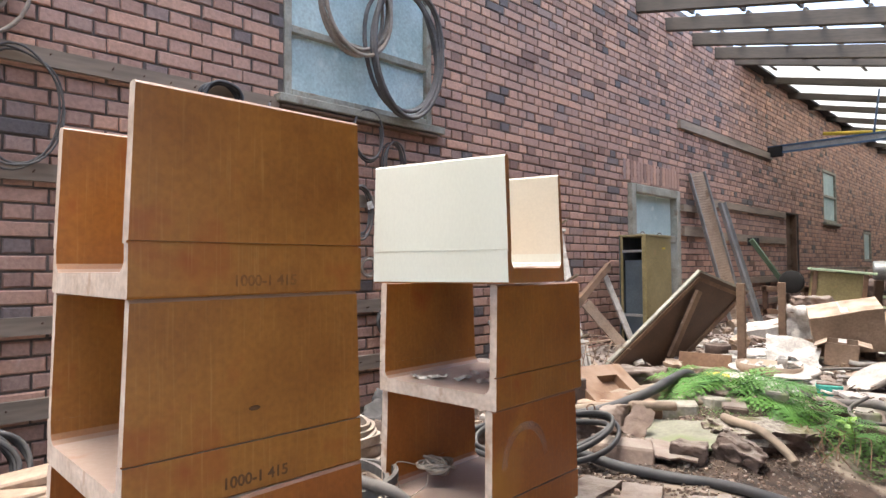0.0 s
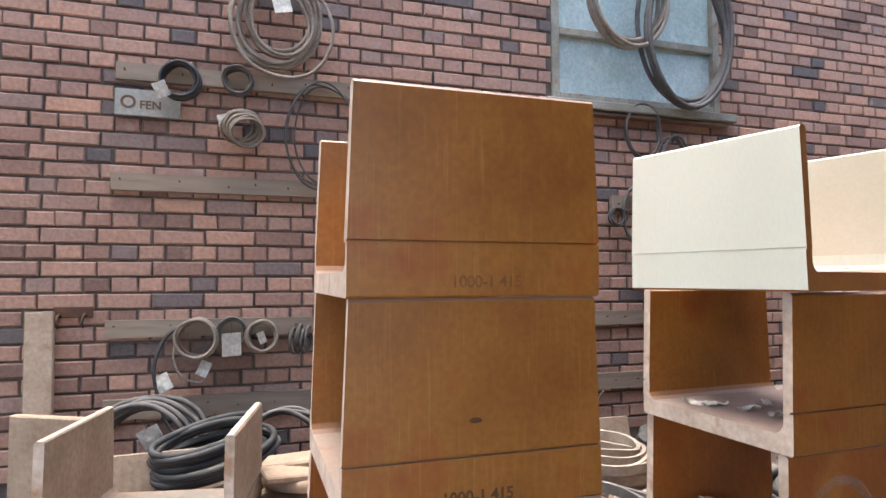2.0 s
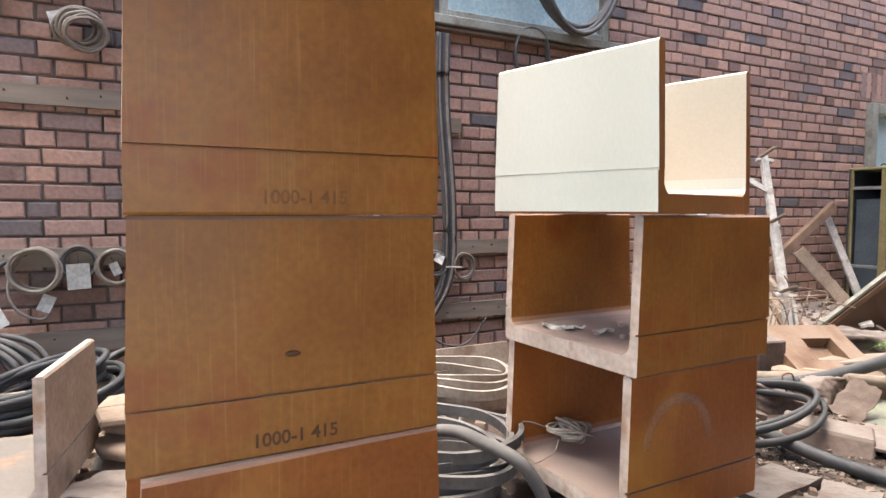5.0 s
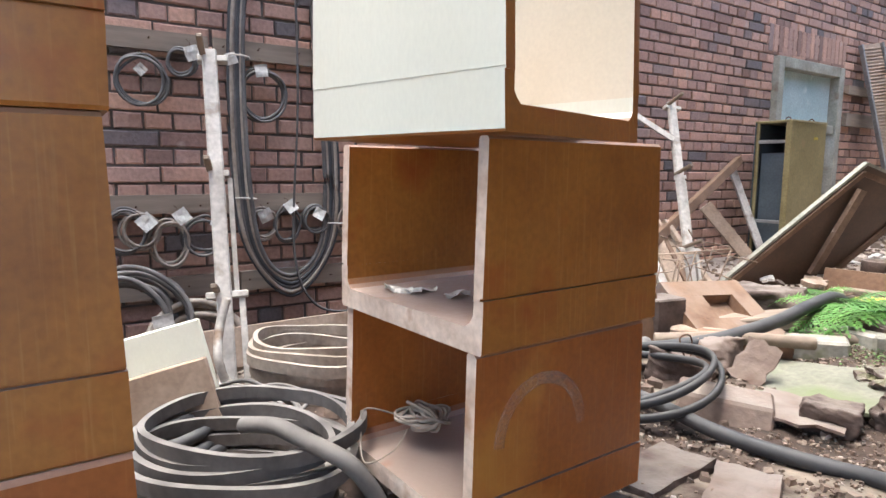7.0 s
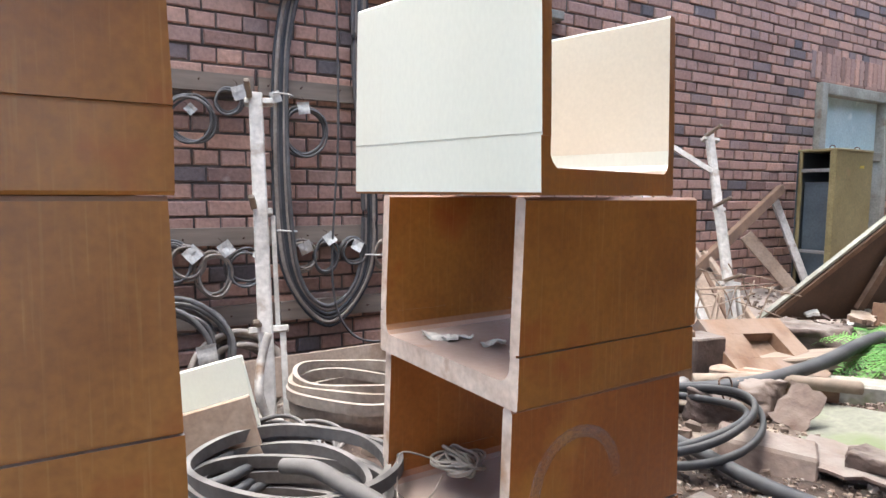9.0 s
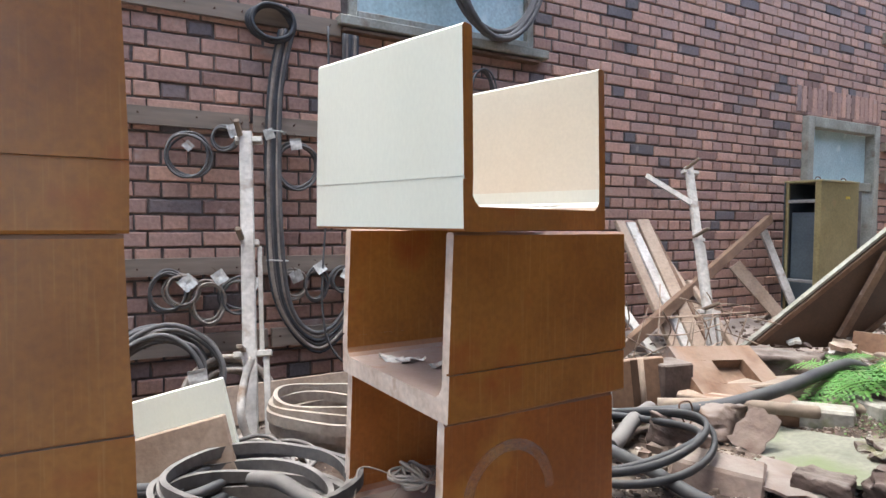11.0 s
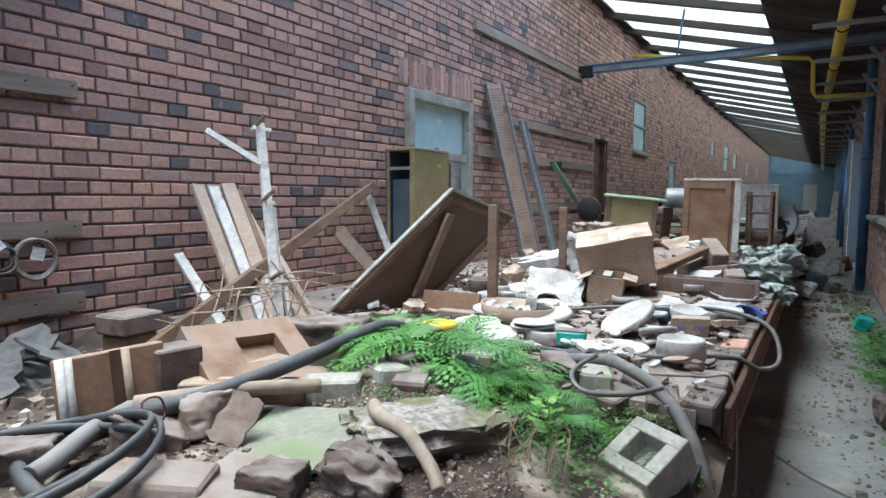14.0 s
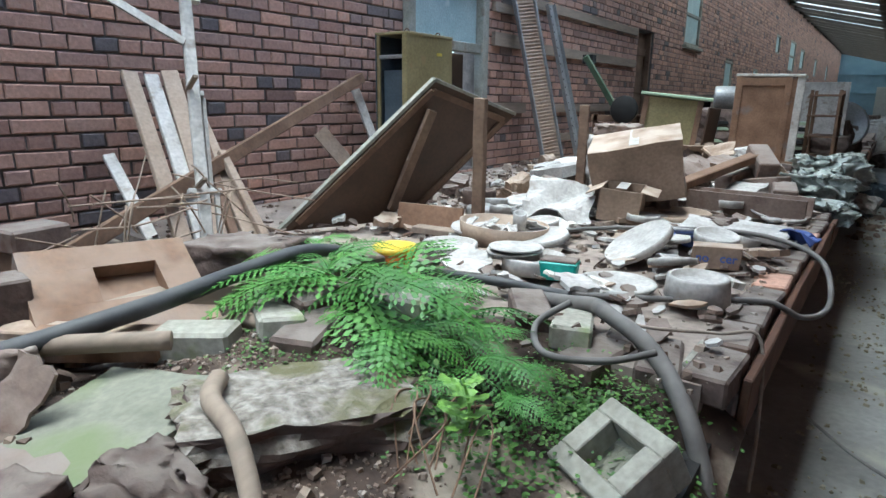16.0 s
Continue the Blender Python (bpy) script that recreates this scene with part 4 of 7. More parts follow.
def belt_stack(name, label, at, r, levels, material, seed, w=0.030, squash=0.75):
    """Wide flat belts or hoops lying in a loose heap."""
    rng = random.Random(seed)
    ob = root(name, label, "belts", at)
    z = 0.0
    for i in range(levels):
        k = rng.uniform(0.78, 1.0)
        dx, dy = rng.uniform(-0.03, 0.03), rng.uniform(-0.03, 0.03)
        tx, ty = rng.uniform(-0.035, 0.035), rng.uniform(-0.035, 0.035)
        pts = []
        ph = rng.uniform(0, 6)
        for j in range(44):
            a = 2 * math.pi * j / 44
            x, y = dx + r * k * math.cos(a) * (1 + 0.03 * math.sin(2 * a + ph)), dy + squash * r * k * math.sin(a)
            pts.append(Vector((x, y, z + w * 0.5 + tx * x + ty * y + 0.006 * math.sin(3 * a + ph))))
        part("belt", tube(pts, 0.010, 4, True, flat=w / 0.014), material, ob)
        z += w * rng.uniform(0.45, 0.75)
    return ob


belt_stack("belt_heap", "dusty grey flat rubber belts coiled in a heap", pose(-1.47, 1.013, 0.635, 0, 0, 50), 0.235, 9, M_BELT, 3, 0.028)
belt_stack("belt_heap", "dusty tan wooden hoops piled on the ground", pose(-1.93, 1.40, 0.63, 0, 0, 40), 0.22, 9, M_BELTT, 4, 0.032)
coil("wire_heap", "small heap of dusty wire loops on the ground", pose(-1.79, 1.14, 0.65, 6, 5, 0), 0.11, 9, 0.006, M_BELT, 0.05, 0.9, 1, 61, depth=0.05, r_var=0.25)
coil("wire_heap", "dark rubber hose loops on the ground", pose(-1.80, 0.90, 0.63, 4, -4, 0), 0.20, 6, 0.014, M_BELTB, 0.05, 0.8, 1, 62, depth=0.08, r_var=0.2)
bm = tube(spline([(-1.44, 1.01, 0.79), (-1.36, 1.05, 0.808), (-1.28, 1.085, 0.80), (-1.21, 1.14, 0.77), (-1.185, 1.185, 0.70), (-1.175, 1.21, 0.62)], 8), 0.017, 10)
solid("rubber_hose", bm, M_BELT, "thick dusty grey hose end over the belts", "hose")
# coils that lean against the wall behind the low box
coil("wire_heap", "thick bundle of dusty black rubber belts leaning on rubble", pose(-2.42, 0.15, 0.60, 10, -14, 80), 0.20, 16, 0.012, M_BELTB, 0.03, 0.75, 1.0, 63, depth=0.22, r_var=0.14)
coil("wire_heap", "bundle of grey cable loops leaning on the wall", pose(-2.85, -0.14, 0.66, 72, 0, 82), 0.21, 8, 0.012, M_BELT, 0.03, 0.9, 1.0, 64, depth=0.12, r_var=0.1)
coil("wire_heap", "bundle of grey cable loops leaning on the wall", pose(-2.80, 0.40, 0.62, 66, 0, 95), 0.18, 8, 0.010, M_BELT, 0.03, 0.9, 1.0, 65, depth=0.12, r_var=0.1)
coil("wire_heap", "coils of stiff grey cable leaning on the wall", pose(-2.90, 1.0, 0.70, 74, 0, 88), 0.20, 9, 0.011, M_BELT, 0.03, 0.95, 1.0, 66, depth=0.12, r_var=0.14)
coil("wire_heap", "round coil of tan hose leaning on the wall", pose(-2.86, 1.26, 0.58, 68, 0, 92), 0.16, 8, 0.014, M_BELTT, 0.01, 0.9, 1.0, 67, depth=0.08, r_var=0.2)
tag(-0.12, 0.76, 0.085, 25, 0.42)
tag(1.12, 0.72, 0.075, 8, 0.36)

# planks behind the heaps
bm = box((0.03, 1.1, 0.17), (0, 0, 0.085), 0.004)
solid("plank", bm, M_WOODP, "long pale brown plank on edge by the wall", "plank", pose(-2.72, 1.62, 0.50, 0, -14, 2))
bm = box((0.03, 0.62, 0.16), (0, 0, 0.08), 0.004)
solid("plank", bm, M_WOODP, "pale brown plank on edge behind the box", "plank", pose(-2.42, 0.02, 0.60, 0, -12, 3))
bm = box((0.035, 0.11, 0.85), (0, 0, 0.425), 0.005)
solid("plank", bm, M_WOODP, "pale rough plank leaning on the brick wall", "plank", pose(-2.86, -0.56, 0.42, 4, -12, 0))
solid("plank", box((0.26, 0.03, 0.34), (0, 0, 0.17), 0.004), M_WOODP, "pale brown board standing beside the box", "plank", pose(-1.98, -0.32, 0.66, 0, 0, 62))
# cream box tipped over, left of the pole
beige = root("open_tray", "cream inside, brown outside open tray tipped on its edge", "tray", pose(-1.78, 0.92, 0.66, -8, -14, 72))
part("side", box((0.34, 0.02, 0.17), (0, -0.09, 0.085), 0.004), M_WOODP, beige, "brown weathered side")
part("side", box((0.34, 0.02, 0.25), (-0.03, 0.13, 0.125), 0.004), M_CREAM, beige, "cream painted side")
part("base", box((0.34, 0.20, 0.02), (0, 0.02, 0.01), 0.003), M_CREAM, beige)


def rack_pole(base, top, label, arm, seed=0):
    """A white painted channel post with small bracket arms."""
    b, t = Vector(base), Vector(top)
    d = t - b
    ln = d.length
    ob = root("rack_post", label, "post", along(b, t, (0.3, 1, 0))[0], "white rack posts")
    part("web", box((0.042, 0.008, ln), (0, 0, ln / 2), 0.002), M_WHITE, ob)
    for x in (-0.021, 0.021):
        part("flange", box((0.006, 0.022, ln), (x, 0.011, ln / 2), 0.002), M_WHITE, ob)
    for z, w in ((ln - 0.03, 0.10), (ln * 0.62, 0.06), (ln * 0.27, 0.13)):
        part("bracket", box((w, 0.035, 0.022), (0.01, 0.02, z), 0.003), M_WHITE, ob)
        part("peg", box((0.02, 0.14, 0.015), (-0.02, -0.05, z + 0.015), 0.003), M_WOODG, ob)
    part("short_post", box((0.02, 0.02, ln * 0.27), (0.055, 0.02, ln * 0.135), 0.002), M_WHITE, ob)
    part("short_post", box((0.016, 0.02, ln * 0.34), (0.04, 0.03, ln * 0.44), 0.002), M_WHITE, ob)
    if arm:
        part("arm", box((0.035, 0.012, 0.30), (0, 0, 0.15), 0.002), M_WHITE, ob, at=pose(-0.02, 0, ln * 0.80, 0, -62, 0))
    return ob


rack_pole((-2.10, 1.18, 0.62), (-2.44, 1.235, 1.72), "white flaking steel rack post leaning back", False)
rack_pole((-2.04, 3.48, 0.62), (-2.42, 3.71, 1.71), "white flaking steel rack post with a side arm", True)
bm = tube(spline([(-2.12, 1.15, 0.92), (-2.10, 1.12, 0.84), (-2.05, 1.10, 0.76), (-2.04, 1.12, 0.68), (-2.02, 1.16, 0.655)], 6), 0.014, 8)
solid("bent_pipe", bm, M_WHITE, "short bent pipe with flaking white paint", "pipe")

# round offcuts and boards beside the first stack
for i, (dx, dy, z, s) in enumerate(((0, 0, 0.67, 1.0), (0.02, -0.02, 0.725, 0.92), (-0.03, 0.02, 0.77, 1.0))):
    bm = lathe([(0.10 * s, 0), (0.17 * s, 0.004), (0.175 * s, 0.02), (0.17 * s, 0.035), (0.12 * s, 0.038)], 22, squash=0.8)
    solid("wood_disc", bm, M_WOODP, "pale thick wooden disc in a small pile", "disc", pose(-1.86 + dx, 0.40 + dy, z, 4 - 3 * i, -3, 30 * i), "stacked wooden discs")
bm = box((0.30, 0.09, 0.03), (0, 0, 0), 0.006)
solid("plank", bm, M_WOODP, "short whitish plank lying on wooden discs", "plank", pose(-1.90, 0.40, 0.835, 6, -8, 70))
solid("plank", box((0.34, 0.12, 0.02), (0, 0, 0), 0.005), M_WOODP, "short pale plank lying on wooden discs", "plank", pose(-1.85, 0.42, 0.815, 0, 3, 100))
# slabs on the ground in front of the low box
rng = random.Random(12)
for i, (x, y, sx, sy, a) in enumerate(((-1.52, -0.12, 0.34, 0.22, 20), (-1.44, 0.10, 0.36, 0.24, -15), (-1.55, 0.30, 0.28, 0.2, 35), (-1.30, 0.25, 0.30, 0.25, 5), (-1.35, -0.25, 0.3, 0.26, -30), (-1.6, -0.42, 0.3, 0.3, 10))):
    solid("stone_slab", sheet((sx, sy), 0.03, i, 0.012, 6, 6, 0.5), M_STONE, "flat dusty brown slab lying on rubble", "slab", pose(x, y, 0.675 + 0.012 * (i % 3), rng.uniform(-6, 6), rng.uniform(-5, 5), a), "flat slabs by the stack")

# ---- rubble mound ----


def lump(x, y, z, size, seed, label, m, turn=0, tilt=(0, 0), name="rubble_stone", group="rubble stones", rough=0.18, keep=0.55, category="stone", cuts=13):
    return solid(name, rock(size, seed, rough, cuts, keep), m, label, category, pose(x, y, z, tilt[0], tilt[1], turn), group)


# large block with a cut corner
bm = box((0.24, 0.17, 0.115), (0, 0, 0.0575), 0.008)
for v in bm.verts:
    if v.co.z > 0.06 and v.co.y < 0:
        v.co.y += 0.05
    v.co += 0.005 * noise.noise_vector(v.co * 25)
solid("fire_brick", bm, M_FIREB, "large dusty pinkish fire brick with broken corner", "brick", pose(-1.13, 2.20, 0.60, 4, 4, 32), "loose bricks")
lump(-0.93, 2.36, 0.68, (0.13, 0.10, 0.08), 3, "small brown broken stone", M_STONE, 20)
lump(-0.80, 2.50, 0.655, (0.15, 0.13, 0.12), 4, "rough dark red clinker lump with holes", M_STONE, 10, (10, 20), rough=0.3)
lump(-1.40, 2.40, 0.67, (0.19, 0.14, 0.12), 5, "brown broken brick lump under the hoop", M_STONE, 30, (0, 15))
lump(-1.36, 2.52, 0.72, (0.18, 0.14, 0.11), 6, "dusty broken brick lump", M_FIREB, -20, (0, -10))
lump(-1.60, 2.15, 0.65, (0.20, 0.16, 0.12), 7, "dark red broken stone inside the hoop", M_STONE, 60)
lump(-1.78, 2.0, 0.63, (0.22, 0.16, 0.14), 17, "dark red broken stone inside the hoop", M_STONE, 10)
# concrete slab with a broken red face
bm = rock((0.43, 0.24, 0.11), 9, 0.22, 12, 0.68)
bm.normal_update()
top_skin = bm.copy()
bmesh.ops.delete(top_skin, geom=[f for f in top_skin.faces if f.normal.z <= 0.5], context="FACES")
bmesh.ops.delete(bm, geom=[f for f in bm.faces if f.normal.z > 0.5], context="FACES")
lime_slab = root("concrete_lump", "broken slab with white lime crust and red underside", "slab", pose(-0.81, 2.81, 0.668, 3, 4, 64), "rubble stones")
part("broken_side", bm, M_STONE, lime_slab)
part("crust", top_skin, mat("lime_crust", (0.10, 0.078, 0.06), (0.46, 0.425, 0.37), scale=42, rough=0.95, bump=1.0, fine=90, stain=((0.13, 0.12, 0.06), 9.0, 0.52)), lime_slab, "white lime crust")
# algae-green sheet
solid("cement_sheet", sheet((0.33, 0.35), 0.010, 4, 0.008, 8, 10, 0.06), M_SHEET, "flat grey sheet stained green with algae", "sheet", pose(-1.066, 2.58, 0.68, 5, -5, 18))
solid("cement_sheet", sheet((0.20, 0.22), 0.008, 6, 0.008, 6, 6, 0.5), M_FIREB, "small pale broken sheet lying flat", "sheet", pose(-1.00, 2.35, 0.675, 0, 3, 25))
bm = sheet((0.10, 0.14), 0.008, 8, 0.006, 5, 5, 0.4)
solid("cement_sheet", bm, M_FIREB, "small curved shard standing on edge", "sheet", pose(-1.21, 2.50, 0.73, 60, 20, 10))
solid("stone_block", box((0.19, 0.09, 0.085), (0, 0, 0), 0.008), M_CONC, "pale grey stone block among rubble", "block", pose(-1.20, 2.86, 0.715, 4, -3, 30))
# bricks half buried at the camera's end of the mound
for x, y, a in ((-0.84, 1.80, 22), (-1.0, 1.76, 2), (-0.62, 1.86, 40)):
    solid("fire_brick", rock((0.13, 0.22, 0.10), int(90 * y), 0.08, 8, 0.72), M_FIREB if x > -0.9 else M_STONE, "half-buried pale brown brick", "brick", pose(x, y, 0.63, 3, -4, a), "loose bricks")
# sticks and timber
TIMBER = "loose timber in rubble"
bm = tube(spline([(-0.93, 2.74, 0.752), (-0.86, 2.677, 0.757), (-0.75, 2.645, 0.745), (-0.65, 2.60, 0.695), (-0.61, 2.57, 0.665)], 6), 0.020, 9, taper=0.8)
solid("branch", bm, M_WOODG, "grey bent branch lying over the slab", "branch", group=TIMBER)
bm = tube(spline([(-1.50, 2.40, 0.75), (-1.32, 2.60, 0.765), (-1.17, 2.785, 0.755)], 6), 0.022, 9)
solid("branch", bm, M_WOODG, "straight weathered pole on the rubble", "branch", group=TIMBER)
bm = tube(spline([(-1.30, 2.95, 0.70), (-1.19, 2.98, 0.74), (-1.10, 2.98, 0.75)], 6), 0.02, 9)
solid("branch", bm, M_WOODG, "short grey stick between stones", "branch", group=TIMBER)
solid("plank", box((0.09, 0.30, 0.05), (0, 0, 0), 0.004), M_CLAY, "short orange-brown timber offcut", "plank", pose(-1.37, 2.72, 0.72, 0, 12, -52), TIMBER)
solid("plank", box((0.07, 0.34, 0.03), (0, 0, 0), 0.004), M_WOODP, "short grey-brown split timber", "plank", pose(-1.44, 2.70, 0.735, 0, 5, -58), TIMBER)
solid("plank", box((0.11, 0.85, 0.06), (0, 0, 0), 0.006), M_WOODG, "long mossy grey timber beam on rubble", "plank", pose(-1.42, 3.17, 0.74, 3, 0, -24), TIMBER)
# hose lines
hose = [(-1.60, 2.28, 0.70), (-1.45, 2.40, 0.735), (-1.34, 2.535, 0.77), (-1.318, 2.837, 0.795), (-1.345, 3.10, 0.81), (-1.375, 3.354, 0.812), (-1.42, 3.6, 0.75), (-1.46, 3.75, 0.70)]
solid("rubber_hose", tube(spline(hose, 8), 0.024, 12), M_BELTB, "thick black rubber hose lying across the rubble", "hose")
hose = [(-1.62, 2.15, 0.66), (-1.40, 2.08, 0.68), (-1.22, 2.05, 0.69), (-1.03, 2.03, 0.685), (-0.86, 2.06, 0.68), (-0.68, 2.14, 0.67), (-0.50, 2.2, 0.64)]
solid("rubber_hose", tube(spline(hose, 8), 0.019, 12), M_BELTB, "black rubber hose half buried in soil", "hose")
hose = [(-0.80, 3.76, 0.675), (-0.676, 3.738, 0.69), (-0.571, 3.72, 0.706), (-0.507, 3.654, 0.713), (-0.367, 3.584, 0.672), (-0.248, 3.488, 0.58), (-0.172, 3.425, 0.43), (-0.14, 3.40, 0.26), (-0.12, 3.39, 0.12)]
solid("grey_pipe", tube(spline(hose, 8), 0.023, 12), M_BELT, "grey flexible pipe drooping over the platform edge", "pipe")
bm = tube(spline([(-1.55, 2.42, 0.72), (-1.50, 2.28, 0.71), (-1.44, 2.16, 0.69), (-1.42, 2.10, 0.68)], 6), 0.026, 10)
solid("grey_pipe", bm, M_BELT, "short grey pipe piece inside the hoop", "pipe")
# the big black hoop of belts
hoop = root("belt_hoop", "large hoop of three black rubber belts tied together", "belts", pose(-1.41, 2.08, 0.705, 5, -8, 20))
for i, (r, z) in enumerate(((0.29, 0.0), (0.275, 0.028), (0.255, 0.012))):
    pts = [Vector((1.08 * r * math.cos(a), 0.92 * r * math.sin(a), z + 0.02 * math.sin(2 * a + i))) for a in (2 * math.pi * j / 48 for j in range(48))]
    part("belt", tube(pts, 0.0085, 6, True, flat=1.5), M_BELTB, hoop)
part("tie", tube(spline([(0.16, 0.24, -0.02), (0.17, 0.28, 0.0), (0.17, 0.27, 0.05), (0.15, 0.23, 0.05)], 4, True), 0.003, 5, True), M_RUST, hoop, "rusty wire tie")

# moulded clay tile with ribs
tile = root("ribbed_tile", "brown glazed moulded tile standing on its edge", "tile", pose(-1.63, 2.44, 0.655, -10, 0, 84))
part("body", box((0.30, 0.05, 0.22), (0, 0, 0.11), 0.006), M_CLAY, tile)
for x, m in ((-0.145, M_WHITE), (-0.125, M_WHITE), (0.03, M_WOODP)):
    part("rib", tube([Vector((x, -0.03, 0.0)), Vector((x, -0.03, 0.22))], 0.012, 8), m, tile, "pale ridge")
part("groove", box((0.03, 0.004, 0.215), (0.002, -0.0275, 0.11)), M_PANEL, tile)
solid("fire_brick", box((0.14, 0.12, 0.20), (0, 0, 0.10), 0.006), M_STONE, "dark brown brick standing on end", "brick", pose(-1.64, 2.63, 0.65, 0, 0, 80), "loose bricks")
# orange kiln block with a slot
block = root("kiln_block", "tilted orange-brown clay block with a rectangular slot", "block", pose(-1.56, 2.88, 0.76, 34, 3, 80))
bm = bmesh.new()
for sx, sy, cx, cy in ((0.42, 0.12, 0, -0.10), (0.42, 0.08, 0, 0.12), (0.16, 0.12, -0.13, 0.02), (0.10, 0.12, 0.16, 0.02)):
    box((sx, sy, 0.07), (cx, cy, 0), 0.0, bm=bm)
for v in bm.verts:
    v.co += 0.006 * noise.noise_vector(v.co * 14)
part("body", bm, M_CLAY, block)
part("slot_floor", box((0.18, 0.14, 0.02), (0.02, 0.02, -0.02)), M_CLAY, block)
lump(-1.66, 3.36, 0.73, (0.34, 0.22, 0.16), 31, "mossy brown boulder beside the ferns", M_STONE, 25)
# hollow concrete block
ex = Vector((0.168, -0.087, -0.013)).normalized()
ez = ex.cross(Vector((0.066, 0.120, 0.082))).normalized()
ey = ez.cross(ex).normalized()
o = Vector((-0.315, 3.135, 0.612)) - 0.12 * ez
block = root("hollow_block", "pale hollow concrete block with moss inside", "block", Matrix(((ex.x, ey.x, ez.x, o.x), (ex.y, ey.y, ez.y, o.y), (ex.z, ey.z, ez.z, o.z), (0, 0, 0, 1))))
for sx, sy, cx, cy in ((0.185, 0.042, 0, -0.072), (0.185, 0.042, 0, 0.072), (0.046, 0.102, -0.0695, 0), (0.046, 0.102, 0.0695, 0)):
    part("wall", box((sx, sy, 0.12), (cx, cy, 0.06), 0.003), M_CONC, block)
part("moss_fill", rock((0.10, 0.11, 0.08), 44, 0.2, 9), M_SHEET, block, "green moss fill", at=pose(0, 0, 0.02))
# loose bricks along the platform end
for i, (x, y, z, a) in enumerate(((-0.60, 3.60, 0.645, 20), (-0.50, 3.52, 0.60, -10), (-0.36, 3.60, 0.60, 12), (-0.25, 3.68, 0.59, 3), (-0.48, 3.72, 0.60, 8), (-0.74, 3.62, 0.66, 35), (-0.9, 3.30, 0.745, 15), (-1.08, 3.16, 0.75, -12), (-1.0, 3.02, 0.72, 24), (-1.12, 3.02, 0.73, 60))):
    bm = box((0.11, 0.22, 0.07), (0, 0, 0.01), 0.008)
    for v in bm.verts:
        v.co += 0.007 * noise.noise_vector(v.co * 16 + Vector((i, 0, 0)))
    solid("loose_brick", bm, M_STONE if i % 3 else M_CONC, "worn brown brick with moss at the platform end", "brick", pose(x, y, z, 4 * (i % 3) - 4, 3, a), "loose bricks")
# grey rags and slate by the wall
for i, (x, y, z, sx, sy, sz, t) in enumerate(((-2.45, 2.35, 0.60, 0.26, 0.2, 0.16, 10), (-2.3, 2.55, 0.66, 0.3, 0.18, 0.12, 40), (-2.55, 2.62, 0.60, 0.25, 0.2, 0.18, 70), (-2.2, 2.30, 0.62, 0.2, 0.16, 0.13, 20), (-2.7, 2.45, 0.50, 0.3, 0.25, 0.2, 55), (-2.35, 2.1, 0.58, 0.28, 0.22, 0.16, 15))):
    lump(x, y, z, (sx, sy, sz), 70 + i, "grey slate lump in a heap by the wall", mat("slate", (0.035, 0.033, 0.032), (0.10, 0.097, 0.093), scale=6, rough=0.85, bump=0.5, dust=(0.13, 0.122, 0.115)) if i == 0 else bpy.data.materials["slate"], t, (10 * i - 25, 12), rough=0.25)
for i, (x, y, z, a, b, c) in enumerate(((-2.22, 2.36, 0.74, 35, 10, 30), (-2.40, 2.55, 0.76, 20, -25, 70), (-2.28, 2.62, 0.74, -15, 20, 15))):
    solid("slate_sheet", sheet((0.24, 0.18), 0.012, 20 + i, 0.02, 6, 6, 0.5), bpy.data.materials["slate"], "grey slate piece lying askew", "slate", pose(x, y, z, a, b, c), "slate pieces")
# stub of brickwork by the wall
solid("stone_block", box((0.19, 0.22, 0.09), (0, 0, 0.045), 0.01), M_FIREB, "dusty brown block by the wall", "block", pose(-2.60, 3.10, 0.70, 0, 0, 8))
solid("stone_block", box((0.16, 0.18, 0.28), (0, 0, 0.0), 0.01), M_WOODB, "dark block under a stone by the wall", "block", pose(-2.60, 3.10, 0.56, 0, 0, 8))

# leaning timbers against the wall
STK = "flaking white timbers leaning on the wall"
rng = random.Random(77)
for i, (tx, ty, tz, bx, by, w) in enumerate(((-2.98, 3.74, 1.39, -2.34, 3.58, 0.055), (-3.0, 3.86, 1.38, -2.32, 3.66, 0.05), (-2.97, 3.94, 1.40, -2.27, 3.70, 0.06), (-3.0, 4.04, 1.36, -2.24, 3.76, 0.03), (-2.95, 4.05, 1.22, -2.20, 3.82, 0.05), (-2.97, 3.60, 1.0, -2.45, 3.52, 0.04), (-2.6, 3.95, 1.02, -2.15, 3.86, 0.03))):
    b, t = Vector((bx, by, 0.62)), Vector((tx, ty, tz))
    d = t - b
    at, _ = along(b, t, (0.25 * (i % 3), 1, 0))
    solid("timber", box((1.35 * w, 0.03, d.length), (0, 0, d.length / 2), 0.004), (M_WOODP, M_WHITE, M_WOODP, M_WOODB, M_WOODP, M_WHITE, M_WOODP)[i], "narrow timber with flaking white paint", "timber", at, STK)
for i, (a, b, w, h, m, lab) in enumerate((((-2.27, 2.93, 0.66), (-2.98, 5.36, 1.42), 0.065, 0.045, M_WOODB, "long dark brown timber leaning up to the cabinet"), ((-2.70, 5.22, 0.62), (-3.0, 4.99, 1.07), 0.10, 0.02, M_WOODP, "short pale board leaning on the wall"), ((-2.75, 5.45, 0.62), (-3.02, 5.36, 1.34), 0.06, 0.025, M_WHITE, "narrow white board leaning on the wall"))):
    d = Vector(b) - Vector(a)
    at, _ = along(a, b, (1, -0.5, 0))
    solid("timber", box((h, w, d.length), (0, 0, d.length / 2), 0.004), m, lab, "timber", at)
